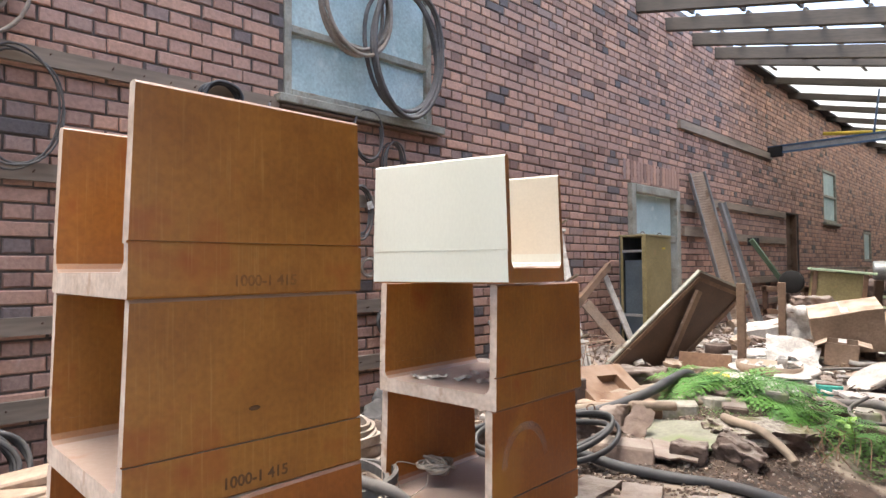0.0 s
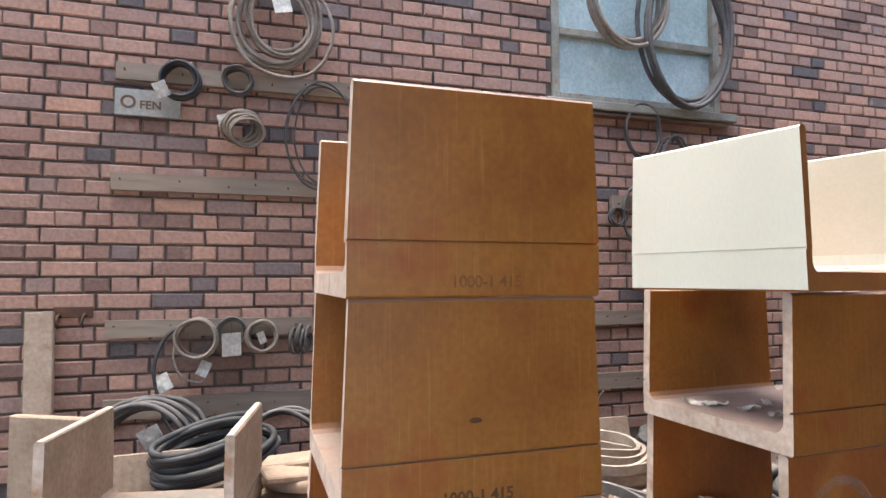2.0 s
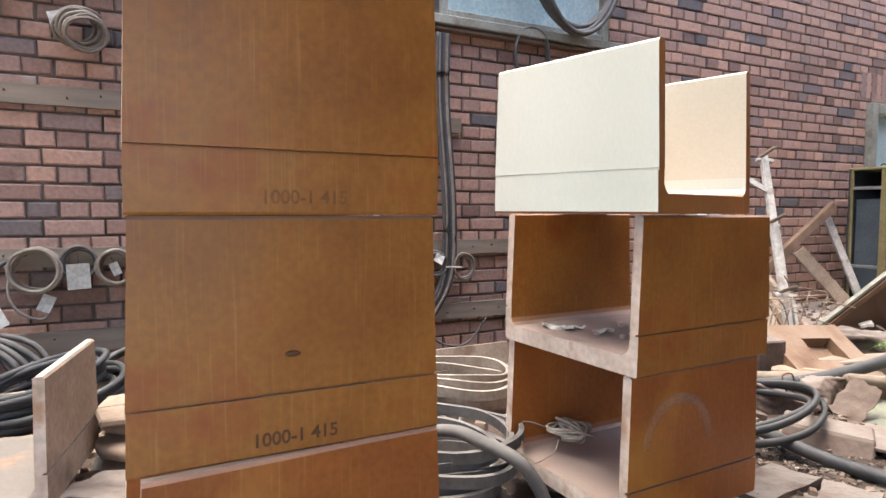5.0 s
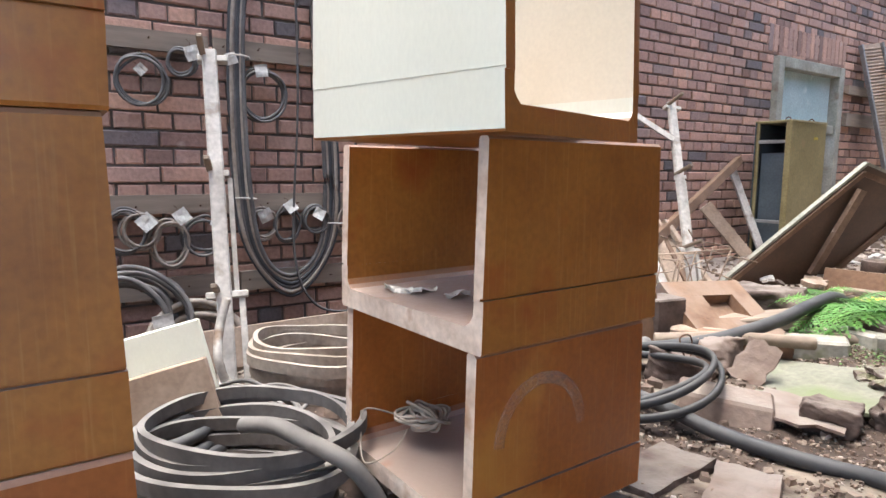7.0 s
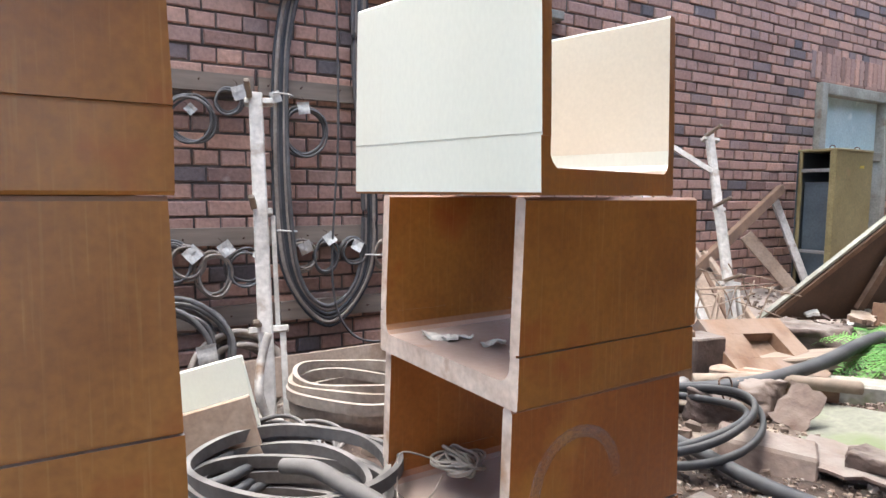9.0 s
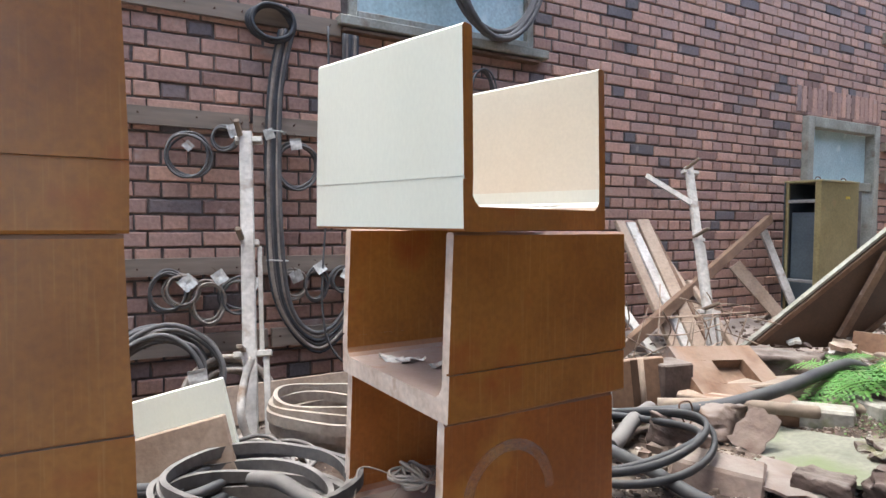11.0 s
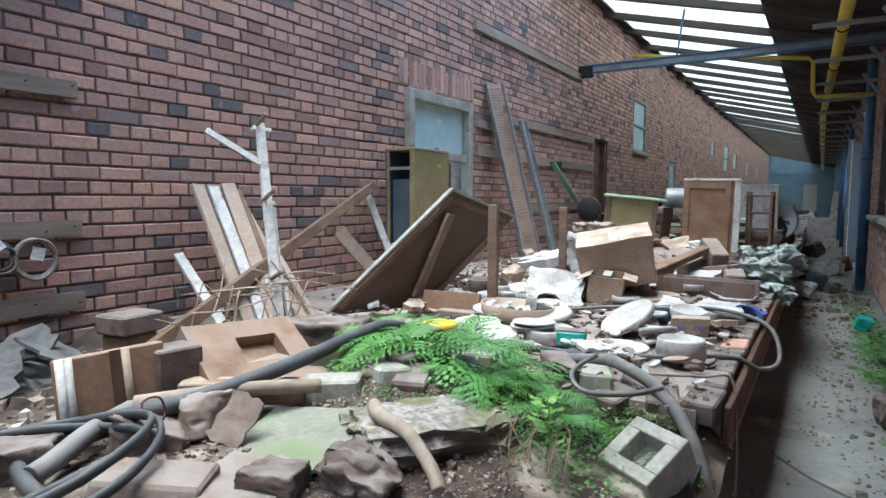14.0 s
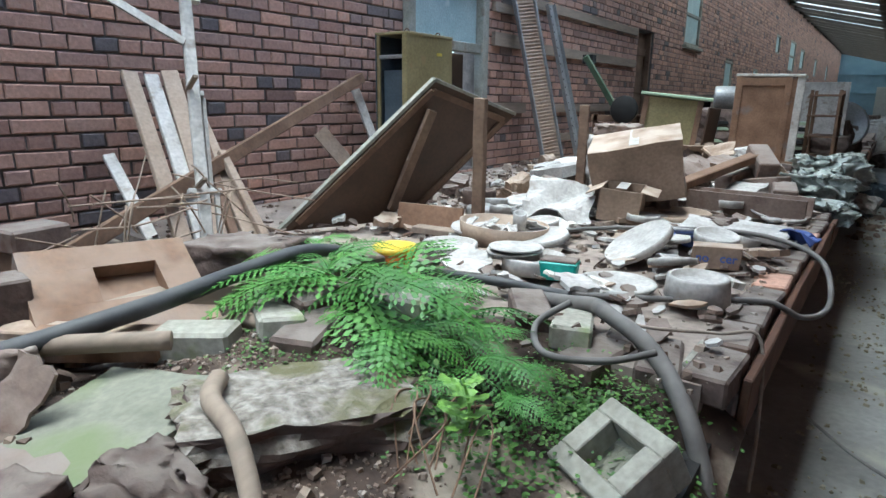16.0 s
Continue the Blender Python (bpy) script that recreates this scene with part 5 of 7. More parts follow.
# twig tangle in front of the timbers
bm = bmesh.new()
rng = random.Random(15)
for i in range(26):
    x, y, z = rng.uniform(-2.3, -1.9), rng.uniform(3.0, 3.9), rng.uniform(0.68, 0.95)
    d = Vector((rng.uniform(-0.15, 0.15), rng.uniform(-0.35, 0.35), rng.uniform(-0.08, 0.12)))
    if i % 4 == 0:
        d = Vector((0.03, 0.06, 0.3))
        z = 0.64
    p = Vector((x, y, z))
    tube(spline([p - d, p + 0.03 * Vector((rng.uniform(-1, 1), rng.uniform(-1, 1), rng.uniform(-1, 1))), p + d], 4), 0.0035, 5, bm=bm)
solid("dry_twigs", bm, M_WOODP, "tangle of dry pale twigs over the rubble", "twigs", kind="stuff")

# ---- cabinet, panel and things on the platform ----
cab = root("metal_cabinet", "olive-green open steel cabinet with dark blue-grey inside", "cabinet", pose(-2.76, 5.70, DECK))
CW, CL, CH = 0.28, 0.52, 1.11
part("door", box((0.02, CL, CH), (CW / 2 - 0.01, 0, CH / 2), 0.004), M_OLIVE, cab, "olive-green door panel")
part("back", box((0.015, CL, CH), (-CW / 2 + 0.0075, 0, CH / 2)), M_DARKB, cab)
part("top", box((CW + 0.01, CL, 0.02), (0, 0, CH), 0.004), M_OLIVE, cab)
part("end_panel", box((CW - 0.03, 0.012, CH), (0, CL / 2 - 0.006, CH / 2)), M_DARKB, cab)
for x in (-CW / 2 + 0.02, CW / 2 - 0.03):
    part("stile", box((0.03, 0.02, CH - 0.02), (x, -CL / 2 + 0.01, CH / 2), 0.003), M_OLIVE, cab)
for z in (0.03, 0.35, CH - 0.15):
    part("rail", box((CW - 0.06, 0.018, 0.025), (0, -CL / 2 + 0.01, z), 0.003), M_OLIVE if z < 0.1 else M_STEEL, cab)
part("inner_panel", box((CW - 0.08, 0.012, 0.75), (0, -CL / 2 + 0.05, 0.50)), M_DARKB, cab)
for y in (-0.15, 0.2):
    pts = [Vector((0.05 + 0.02 * math.cos(a), y, CH + 0.02 + 0.018 * math.sin(a))) for a in (math.pi * k / 6 for k in range(7))]
    part("lifting_eye", tube(pts, 0.004, 6), M_RUST, cab)
part("label_plate", box((0.002, 0.06, 0.02), (CW / 2 + 0.002, 0.10, CH - 0.12)), M_YELL, cab, "small yellow plate")

M_PEEL = mat("peeling_brown_post", (0.12, 0.07, 0.045), (0.27, 0.18, 0.12), scale=7, rough=0.8, bump=0.4, stain=((0.55, 0.46, 0.40), 9.0, 0.64))
# large tabletop propped up with its underside to the passage
A, B, Cc, D = Vector((-2.25, 3.95, 0.655)), Vector((-1.775, 4.555, 1.37)), Vector((-1.61, 5.06, 1.205)), Vector((-1.97, 4.60, 0.655))
n = (A - B).cross(Cc - B).normalized()
if n.x < 0:
    n = -n


def slab(corners, out, thick):
    """A flat board between four corners; out is the offset of its face along n, thick goes back."""
    bm = bmesh.new()
    f = [bm.verts.new(c + n * out) for c in corners]
    b = [bm.verts.new(c + n * (out - thick)) for c in corners]
    bm.faces.new(f)
    bm.faces.new(b[::-1])
    for k in range(4):
        bm.faces.new((f[k], b[k], b[(k + 1) % 4], f[(k + 1) % 4]))
    bmesh.ops.recalc_face_normals(bm, faces=bm.faces[:])
    return bm


def strip(p, q, wide, out, thick):
    side = (q - p).cross(n).normalized() * wide / 2
    return slab([p - side, q - side, q + side, p + side], out, thick)


pan = root("propped_tabletop", "large dark brown tabletop with white edge propped up on rubble", "tabletop")
part("board", slab([A, B, Cc, D], 0.0, 0.022), M_PANEL, pan)
part("edging", strip(A, B, 0.016, 0.004, 0.028), M_FRAME, pan, "flaking white edge")
part("edging", strip(B, Cc, 0.016, 0.004, 0.028), M_FRAME, pan, "flaking white edge")
c0 = (A + B + Cc + D) / 4
inner = [p.lerp(c0, 0.13) for p in (A, B, Cc, D)]
for k in range(3):
    part("batten", strip(inner[k], inner[k + 1], 0.03, 0.014, 0.014), M_WOODB, pan)
u, v = Vector((-2.30, 3.89, 0.58)) - B, Cc - B
part("brace", strip(B + 0.134 * u + 0.183 * v, B + 0.66 * u + 0.70 * v, 0.045, 0.05, 0.03), M_PEEL, pan, "grey-brown loose brace")


def post(x, y, top, label, m, w=0.055, base=DECK, lean=(0, 0)):
    bm = box((w, w * 0.8, top - base), (0, 0, (top - base) / 2), 0.005)
    bmesh.ops.subdivide_edges(bm, edges=[e for e in bm.edges if abs((e.verts[0].co - e.verts[1].co).z) > 0.3], cuts=6)
    for q in bm.verts:
        q.co += 0.004 * noise.noise_vector(q.co * 11)
    solid("wooden_post", bm, m, label, "post", pose(x, y, base, lean[0], lean[1], 10), "posts on the platform")


post(-1.47, 4.50, 1.285, "upright brown wooden post with peeling paint", M_PEEL)
post(-1.735, 6.30, 1.25, "upright brown wooden post on the platform", M_PEEL, 0.065)
# ribbed strip and steel channel leaning on the wall
b, t = Vector((-2.55, 7.62, DECK)), Vector((-3.0, 7.50, 2.56))
d = t - b
ribbed = root("ribbed_strip", "long cream ribbed strip leaning on the brick wall", "strip", along(b, t, (0.45, 1, 0))[0])
L = d.length
part("web", box((0.22, 0.01, L), (0, 0.01, L / 2)), M_WOODP, ribbed)
for x in (-0.115, 0.115):
    part("edge_rail", box((0.02, 0.05, L), (x, 0, L / 2), 0.003), M_STEEL, ribbed)
k = 0.02
while k < L - 0.02:
    part("rib", box((0.205, 0.012, 0.016), (0, 0.0, k), 0.003), M_WOODP, ribbed)
    k += 0.032
b, t = Vector((-2.50, 8.10, DECK)), Vector((-2.95, 8.10, 2.22))
d = t - b
chan = root("steel_channel", "grey perforated steel channel leaning on the wall", "channel", along(b, t, (0.3, 1, 0))[0])
L = d.length
part("web", box((0.10, 0.006, L), (0, 0, L / 2)), M_STEEL, chan)
for x in (-0.05, 0.05):
    part("flange", box((0.006, 0.045, L), (x, -0.02, L / 2)), M_STEEL, chan)
k = 0.05
while k < L:
    part("hole", lathe([(0.009, 0), (0.009, 0.002)], 8), M_DARK, chan, at=pose(0, -0.004, k, 90, 0, 0))
    k += 0.08


def carton(x, y, z, size, turn, tilt, label, m=None, flaps=True, name="cardboard_box", tape=True, group="cardboard boxes"):
    """A battered carton with folded flaps."""
    sx, sy, sz = size
    ob = root(name, label, "box", pose(x, y, z, tilt[0], tilt[1], turn), group)
    t = 0.006
    mt = m or M_CARD
    seed = int(abs(x * 100) + y * 10)

    def wall(sz2, c):
        bm = box(sz2, c, 0.0015)
        bmesh.ops.subdivide_edges(bm, edges=bm.edges[:], cuts=3, use_grid_fill=True)
        for q in bm.verts:
            q.co += 0.012 * noise.noise_vector(q.co * 5 + Vector((seed, 0, 0)))
        return bm
    for s in (-1, 1):
        part("side", wall((t, sy, sz), (s * (sx / 2 - t / 2), 0, sz / 2)), mt, ob)
        part("side", wall((sx - 2 * t, t, sz), (0, s * (sy / 2 - t / 2), sz / 2)), mt, ob)
    part("base", wall((sx - 2 * t, sy - 2 * t, t), (0, 0, t / 2)), mt, ob)
    if flaps:
        for s, a in ((-1, 118), (1, 100)):
            part("flap", box((t, sy, sx * 0.42), (0, 0, sx * 0.21), 0.0015), mt, ob, at=pose(s * (sx / 2 - t), 0, sz, 0, s * a, 0))
    else:
        part("lid", wall((sx, sy, t), (0, 0, sz)), mt, ob)
    if tape:
        part("tape", box((0.05, sy * 0.9, 0.001), (0, 0, sz + 0.006)), M_PLAST, ob, "pale parcel tape")
    return ob


carton(-1.02, 5.42, 0.80, (0.46, 0.34, 0.30), 16, (12, -10), "large crushed brown carton with tape on rubble", flaps=False)
carton(-1.02, 5.12, 0.70, (0.20, 0.20, 0.16), 12, (3, 4), "small torn brown carton with printed patch")
carton(-0.43, 4.52, 0.662, (0.17, 0.10, 0.085), 10, (0, 0), "small dusty carton with blue lettering", flaps=False, tape=False)
box_face = root("box_print", "blue printed letters on the small carton", "print", pose(-0.43, 4.52, 0.662, 0, 0, 10))
lettering("no", 0.045, M_BLUEP, box_face, pose(-0.045, -0.064, 0.032, 90, 0, 0), "letters")
lettering("cer", 0.045, M_BLUEP, box_face, pose(0.045, -0.064, 0.035, 90, 0, 0), "letters")
carton(-1.95, 6.4, 0.72, (0.34, 0.26, 0.08), -20, (8, -8), "flattened grey carton with blue print", M_PLAST, flaps=False)
carton(-1.30, 5.95, 0.66, (0.3, 0.24, 0.10), 30, (0, 0), "low open brown carton in rubble")

# round tray full of shards
tray = root("round_tray", "oval brown cardboard tray full of white shards", "tray", pose(-1.27, 4.38, 0.66, 0, 3, 10))
part("wall", lathe([(0.17, 0), (0.185, 0.004), (0.20, 0.10), (0.193, 0.10), (0.178, 0.012), (0.02, 0.012)], 30, squash=0.85), M_CARD, tray)
rng = random.Random(4)
for i in range(22):
    r, a = 0.15 * math.sqrt(rng.random()), rng.uniform(0, 6.3)
    solid("pottery_shard", sheet((rng.uniform(0.03, 0.08), rng.uniform(0.03, 0.07)), 0.006, i, 0.01, 4, 4, 0.6), M_PLAST, "broken white pottery shard in the tray", "shard",
          pose(-1.27 + r * math.cos(a), 4.38 + 0.85 * r * math.sin(a), 0.705 + rng.uniform(0, 0.05), rng.uniform(-40, 40), rng.uniform(-40, 40), rng.uniform(0, 360)), "shards in the tray")
solid("plaster_cup", lathe([(0.028, 0), (0.03, 0.07), (0.024, 0.07), (0.022, 0.01), (0.002, 0.01)], 16), M_PLAST, "small white plaster cup", "cup", pose(-1.18, 4.36, 0.75, 15, 10, 0))


def mould(x, y, z, r, h, label, taper=1.0, tilt=(0, 0), m=None, rim=0.85, name="plaster_mould", squash=1.0):
    """A round plaster mould or batt with a shallow hollow."""
    prof = [(0.6 * r, 0), (r * taper, 0.004), (r, h - 0.006), (r * 0.975, h), (r * rim, h), (r * rim * 0.96, h * 0.8), (0.01, h * 0.78)]
    solid(name, lathe(prof, 32, squash=squash), m or M_PLAST, label, "mould", pose(x, y, z, tilt[0], tilt[1], x * 90), "plaster moulds on the platform")


PM = "round dusty white plaster mould on the platform"
mould(-0.385, 4.06, 0.655, 0.095, 0.085, "white round plaster mould with tapered side", 1.08)
mould(-0.645, 4.06, 0.655, 0.135, 0.022, PM, 0.9)
mould(-0.97, 4.09, 0.655, 0.12, 0.06, PM, 1.0)
mould(-1.05, 4.09, 0.715, 0.11, 0.015, "thin white oval plate on a mould", 0.9, (2, 3))
mould(-1.04, 4.07, 0.73, 0.10, 0.014, "thin white oval plate on a mould", 0.9, (0, -2))
mould(-0.72, 4.53, 0.70, 0.145, 0.035, "round pale plaster disc tilted on shards", 1.0, (32, 8), rim=0.97)
mould(-1.345, 4.09, 0.655, 0.115, 0.06, PM, 1.0)
mould(-0.82, 5.36, 0.66, 0.19, 0.055, "large round shallow plaster tray", 0.95, (2, 0), M_WOODP, 0.9)
mould(-0.40, 5.15, 0.67, 0.21, 0.03, "large pale flat plaster disc", 0.95, (3, 2), rim=0.97, squash=0.6)
mould(-1.65, 4.9, 0.66, 0.12, 0.06, PM)
mould(-1.45, 5.05, 0.67, 0.13, 0.05, PM, 1.0, (10, 5))
mould(-1.35, 5.3, 0.70, 0.15, 0.06, PM, 1.0, (25, -10))
mould(-1.9, 5.2, 0.66, 0.10, 0.10, "dark grey round mould among rubble", 1.0, m=M_STONE)
mould(-0.55, 4.45, 0.66, 0.045, 0.08, "small white plaster cylinder lying by a carton", 1.0, (85, 0))
mould(-1.6, 5.5, 0.66, 0.14, 0.05, PM)
mould(-1.25, 4.65, 0.66, 0.10, 0.04, PM)
# teal tub
tub = root("plastic_tub", "teal plastic tub filled with grey plaster", "tub", pose(-0.845, 4.04, 0.655, 0, 0, 14))
bm = box((0.135, 0.085, 0.07), (0, 0, 0.035), 0.006)
for q in bm.verts:
    if q.co.z < 0.02:
        q.co.x *= 0.88
        q.co.y *= 0.88
part("body", bm, M_TEAL, tub)
part("fill", box((0.128, 0.078, 0.008), (0, 0, 0.072), 0.003), M_STONE, tub, "grey dried plaster")
# orange pot with yellow rim
pot = root("plastic_pot", "round orange plastic pot with yellow lid", "pot", pose(-1.38, 3.79, 0.68))
solid("loose_brick", box((0.22, 0.2, 0.1), (0, 0, 0), 0.01), M_STONE, "brown brick under the plastic pot", "brick", pose(-1.38, 3.80, 0.63, 0, 0, 20), "loose bricks")
part("body", lathe([(0.06, 0), (0.072, 0.004), (0.078, 0.05), (0.07, 0.05), (0.01, 0.045)], 28), M_ORANGE, pot)
part("lid", lathe([(0.079, 0.05), (0.084, 0.053), (0.084, 0.07), (0.079, 0.072), (0.06, 0.072), (0.05, 0.062), (0.01, 0.062)], 28), M_LID, pot, "bright yellow lid")
# flat shards and papers over the platform
rng = random.Random(31)
for i in range(150):
    y = rng.uniform(3.85, 9.5)
    x = rng.uniform(-2.3, -0.25)
    if y < 4.2 and x < -1.3:
        continue
    s = rng.uniform(0.05, 0.17)
    m = (M_PLAST, M_PLAST, M_PLAST, M_TAG, M_CARD, M_FIREB)[rng.randrange(6)]
    solid("plaster_shard", sheet((s, s * rng.uniform(0.5, 1)), rng.uniform(0.008, 0.025), i, 0.01, 5, 5, 0.6), m, "flat broken plaster shard on the platform", "shard",
          pose(x, y, 0.662 + rng.uniform(0, 0.035), rng.gauss(0, 9), rng.gauss(0, 9), rng.uniform(0, 360)), "shards on the platform")
for i in range(60):
    y = rng.uniform(4.6, 12)
    x = rng.uniform(-2.7, -0.3)
    s = rng.uniform(0.06, 0.20)
    lump(x, y, 0.66 + s * 0.25, (s, s * rng.uniform(0.6, 1), s * rng.uniform(0.4, 0.8)), 200 + i, "dusty broken lump on the platform", (M_PLAST, M_FIREB, M_STONE, M_CARD)[rng.randrange(4)], rng.uniform(0, 360), (rng.uniform(-15, 15), rng.uniform(-15, 15)), group="rubble on the platform", cuts=5)
for i in range(34):
    x, y, r = rng.uniform(-1.75, -0.3), rng.uniform(4.2, 6.6), rng.uniform(0.05, 0.12)
    mould(x, y, 0.66 + rng.uniform(0, 0.05), r, rng.uniform(0.015, 0.05), PM, rng.uniform(0.85, 1.05), (rng.gauss(0, 8), rng.gauss(0, 8)), rim=rng.choice((0.85, 0.9, 0.97)))
for i in range(46):
    x, y = rng.uniform(-2.2, -0.55), rng.uniform(5.5, 8.6)
    s = rng.uniform(0.10, 0.28)
    z = 0.64 + s * 0.2 + max(0.0, 0.22 - 0.25 * abs(x + 1.3)) * rng.random()
    if i % 3:
        lump(x, y, z, (s, s * rng.uniform(0.6, 1), s * rng.uniform(0.4, 0.8)), 300 + i, "dusty broken lump in the rubble pile", (M_PLAST, M_FIREB, M_PLAST, M_CARD)[rng.randrange(4)], rng.uniform(0, 360), (rng.uniform(-25, 25), rng.uniform(-25, 25)), group="rubble on the platform", cuts=6)
    else:
        solid("board_piece", sheet((s * 1.5, s), 0.012, i, 0.03, 6, 6, 0.3), (M_CARD, M_WOODP, M_TAG)[rng.randrange(3)], "torn board lying in the rubble pile", "board", pose(x, y, z + 0.05, rng.gauss(0, 18), rng.gauss(0, 18), rng.uniform(0, 360)), "boards in the rubble pile")
# named larger pieces
solid("folded_cloth", sheet((0.34, 0.30), 0.01, 41, 0.10, 12, 12, 0.2), M_PLAST, "crumpled whitish sheet over a box", "cloth", pose(-1.30, 5.0, 0.77, 26, 8, 25))
solid("plank", box((0.09, 1.35, 0.05), (0, 0, 0), 0.006), M_WOODB, "dark brown beam lying across rubble", "plank", pose(-0.86, 6.0, 0.83, 9, 0, -18))
solid("plaster_trough", section([(-0.08, 0), (0.08, 0), (0.09, 0.12), (0.075, 0.12), (0.06, 0.02), (-0.06, 0.02), (-0.075, 0.12), (-0.09, 0.12)], 0.62, 3, 8, 0.01), [M_FIREB, M_FIREB], "pale pinkish half-pipe clay trough", "trough", pose(-0.55, 5.82, 0.665, 0, 0, 84))
solid("plaster_board", sheet((0.42, 0.26), 0.02, 44, 0.02, 8, 8, 0.2), M_PLAST, "pale flat board over blue plastic", "board", pose(-0.45, 5.0, 0.72, 4, 2, 8))
for x, y, a in ((-0.60, 4.82, 20), (-0.24, 5.10, -10)):
    solid("plastic_bag", sheet((0.20, 0.14), 0.006, int(y * 9), 0.07, 8, 8, 0.3), M_BLUEP, "crumpled blue plastic bag", "bag", pose(x, y, 0.70, 5, 0, a), "blue plastic bags")
solid("drawer_front", box((0.36, 0.02, 0.13), (0, 0, 0.065), 0.003), M_CLAY, "orange-brown wooden box side on the platform", "board", pose(-1.70, 4.42, 0.655, -14, 0, 6))
solid("plank", box((0.45, 0.10, 0.03), (0, 0, 0), 0.004), M_WOODG, "grey board at the foot of the post", "plank", pose(-1.52, 4.40, 0.675, 0, 0, 4))
lump(-1.5, 6.35, 1.05, (0.30, 0.2, 0.14), 401, "pale crumpled bag on top of rubble", M_FIREB, 10, name="crumpled_bag", category="bag", group="", rough=0.3)
lump(-1.5, 6.5, 0.83, (0.5, 0.4, 0.36), 402, "heap of pale broken plaster", M_PLAST, 40, name="plaster_mound", group="", rough=0.3)
for x, y, z, a, t in ((-0.62, 6.6, 0.90, 30, 25), (-0.75, 6.5, 0.78, -20, 8), (-0.55, 6.4, 0.76, 60, -10), (-0.42, 6.2, 0.74, 10, 5)):
    solid("fire_brick", box((0.13, 0.27, 0.12), (0, 0, 0), 0.008), M_FIREB, "dusty fire brick in a small heap", "brick", pose(x, y, z, t, 0, a), "bricks in a heap")
# cables lying over the platform
for pts, r, m, lab in ((((-1.25, 4.35, 0.70), (-0.95, 4.72, 0.72), (-0.5, 4.9, 0.74), (-0.25, 4.85, 0.74), (-0.09, 4.72, 0.70), (-0.04, 4.48, 0.61), (-0.10, 4.32, 0.60), (-0.20, 4.22, 0.66), (-0.4, 4.05, 0.67), (-0.7, 3.86, 0.68), (-1.0, 3.85, 0.68)), 0.010, M_BELT, "grey cable looping over the platform edge"),
                       (((-0.9, 3.75, 0.68), (-0.6, 3.72, 0.69), (-0.42, 3.68, 0.69), (-0.25, 3.78, 0.68), (-0.16, 3.86, 0.66), (-0.13, 3.80, 0.45), (-0.12, 3.7, 0.3)), 0.005, M_BELTT, "thin yellowish cord across the platform"),
                       (((-0.55, 3.50, 0.78), (-0.62, 3.45, 0.72), (-0.55, 3.36, 0.69), (-0.42, 3.40, 0.69), (-0.33, 3.5, 0.70)), 0.009, M_BELT, "short grey cable curled by a brick"),
                       (((-1.2, 3.72, 0.70), (-0.9, 3.80, 0.69), (-0.7, 3.83, 0.68)), 0.016, M_BELTB, "black hose end among moulds")):
    solid("loose_cable", tube(spline(pts, 8), r, 7), m, lab, "cable")

# ---- ferns and small plants ----


def frond_mesh(length, width, droop, seed, pairs=21):
    """An arching stem with toothed leaflets in pairs, narrowing to the tip."""
    rng = random.Random(seed)
    bm = bmesh.new()
    pts = []
    for i in range(15):
        s = i / 14
        pts.append(Vector((length * s * (1 - 0.18 * droop * s), 0.03 * length * math.sin(3 * s + seed), length * (0.55 * s - (0.45 + 0.5 * droop) * s * s))))
    tube(pts, 0.0022, 4, bm=bm, taper=0.4)
    for i in range(pairs):
        s = 0.16 + 0.84 * i / pairs
        k = s * 14
        j = min(int(k), 13)
        p = pts[j].lerp(pts[j + 1], k - j)
        d = (pts[j + 1] - pts[j]).normalized()
        ln = width * math.sin(math.pi * min(1.0, 0.25 + 0.78 * s)) ** 0.8 * rng.uniform(0.85, 1.1)
        for side in (-1, 1):
            out = (Vector((0.35, side, 0)).normalized() * 1.0 + Vector((0, 0, -0.18 + rng.uniform(-0.15, 0.15)))).normalized()
            w = d * (0.66 * length / pairs + 0.06 * ln)
            # leaflet with teeth: a row of small lobes along a midline
            lobes = 4
            base = p
            mid = [bm.verts.new(base + out * ln * q / lobes + Vector((0, 0, -0.12 * ln * (q / lobes) ** 2))) for q in range(lobes + 1)]
            for q in range(lobes):
                f = 1 - q / lobes * 0.8
                tip_a = bm.verts.new(mid[q].co.lerp(mid[q + 1].co, 0.55) + w * 0.62 * f)
                tip_b = bm.verts.new(mid[q].co.lerp(mid[q + 1].co, 0.55) - w * 0.50 * f)
                bm.faces.new((mid[q], mid[q + 1], tip_a))
                bm.faces.new((mid[q + 1], mid[q], tip_b))
    return bm


FROND = [mesh_of("frond", frond_mesh(ln, wd, dr, i), M_GREEN) for i, (ln, wd, dr) in enumerate(((0.40, 0.085, 0.45), (0.46, 0.095, 0.6), (0.34, 0.075, 0.35), (0.50, 0.10, 0.7), (0.30, 0.07, 0.5)))]


def fern(x, y, z, n, spread, seed, label, scale=1.0, lean=(0, 0)):
    rng = random.Random(seed)
    ob = root("fern", label, "fern", pose(x, y, z), "ferns")
    for i in range(n):
        a = 360 * i / n + rng.uniform(-25, 25)
        fr = new("frond", FROND[rng.randrange(5)])
        fr.parent = ob
        k = 1.12 * scale * rng.uniform(0.7, 1.15)
        fr.matrix_basis = pose(rng.uniform(-spread, spread), rng.uniform(-spread, spread), rng.uniform(0, 0.02), rng.uniform(-18, 18) + lean[0], rng.uniform(-22, 18) + lean[1], a) @ Matrix.Scale(k, 4)
    return ob


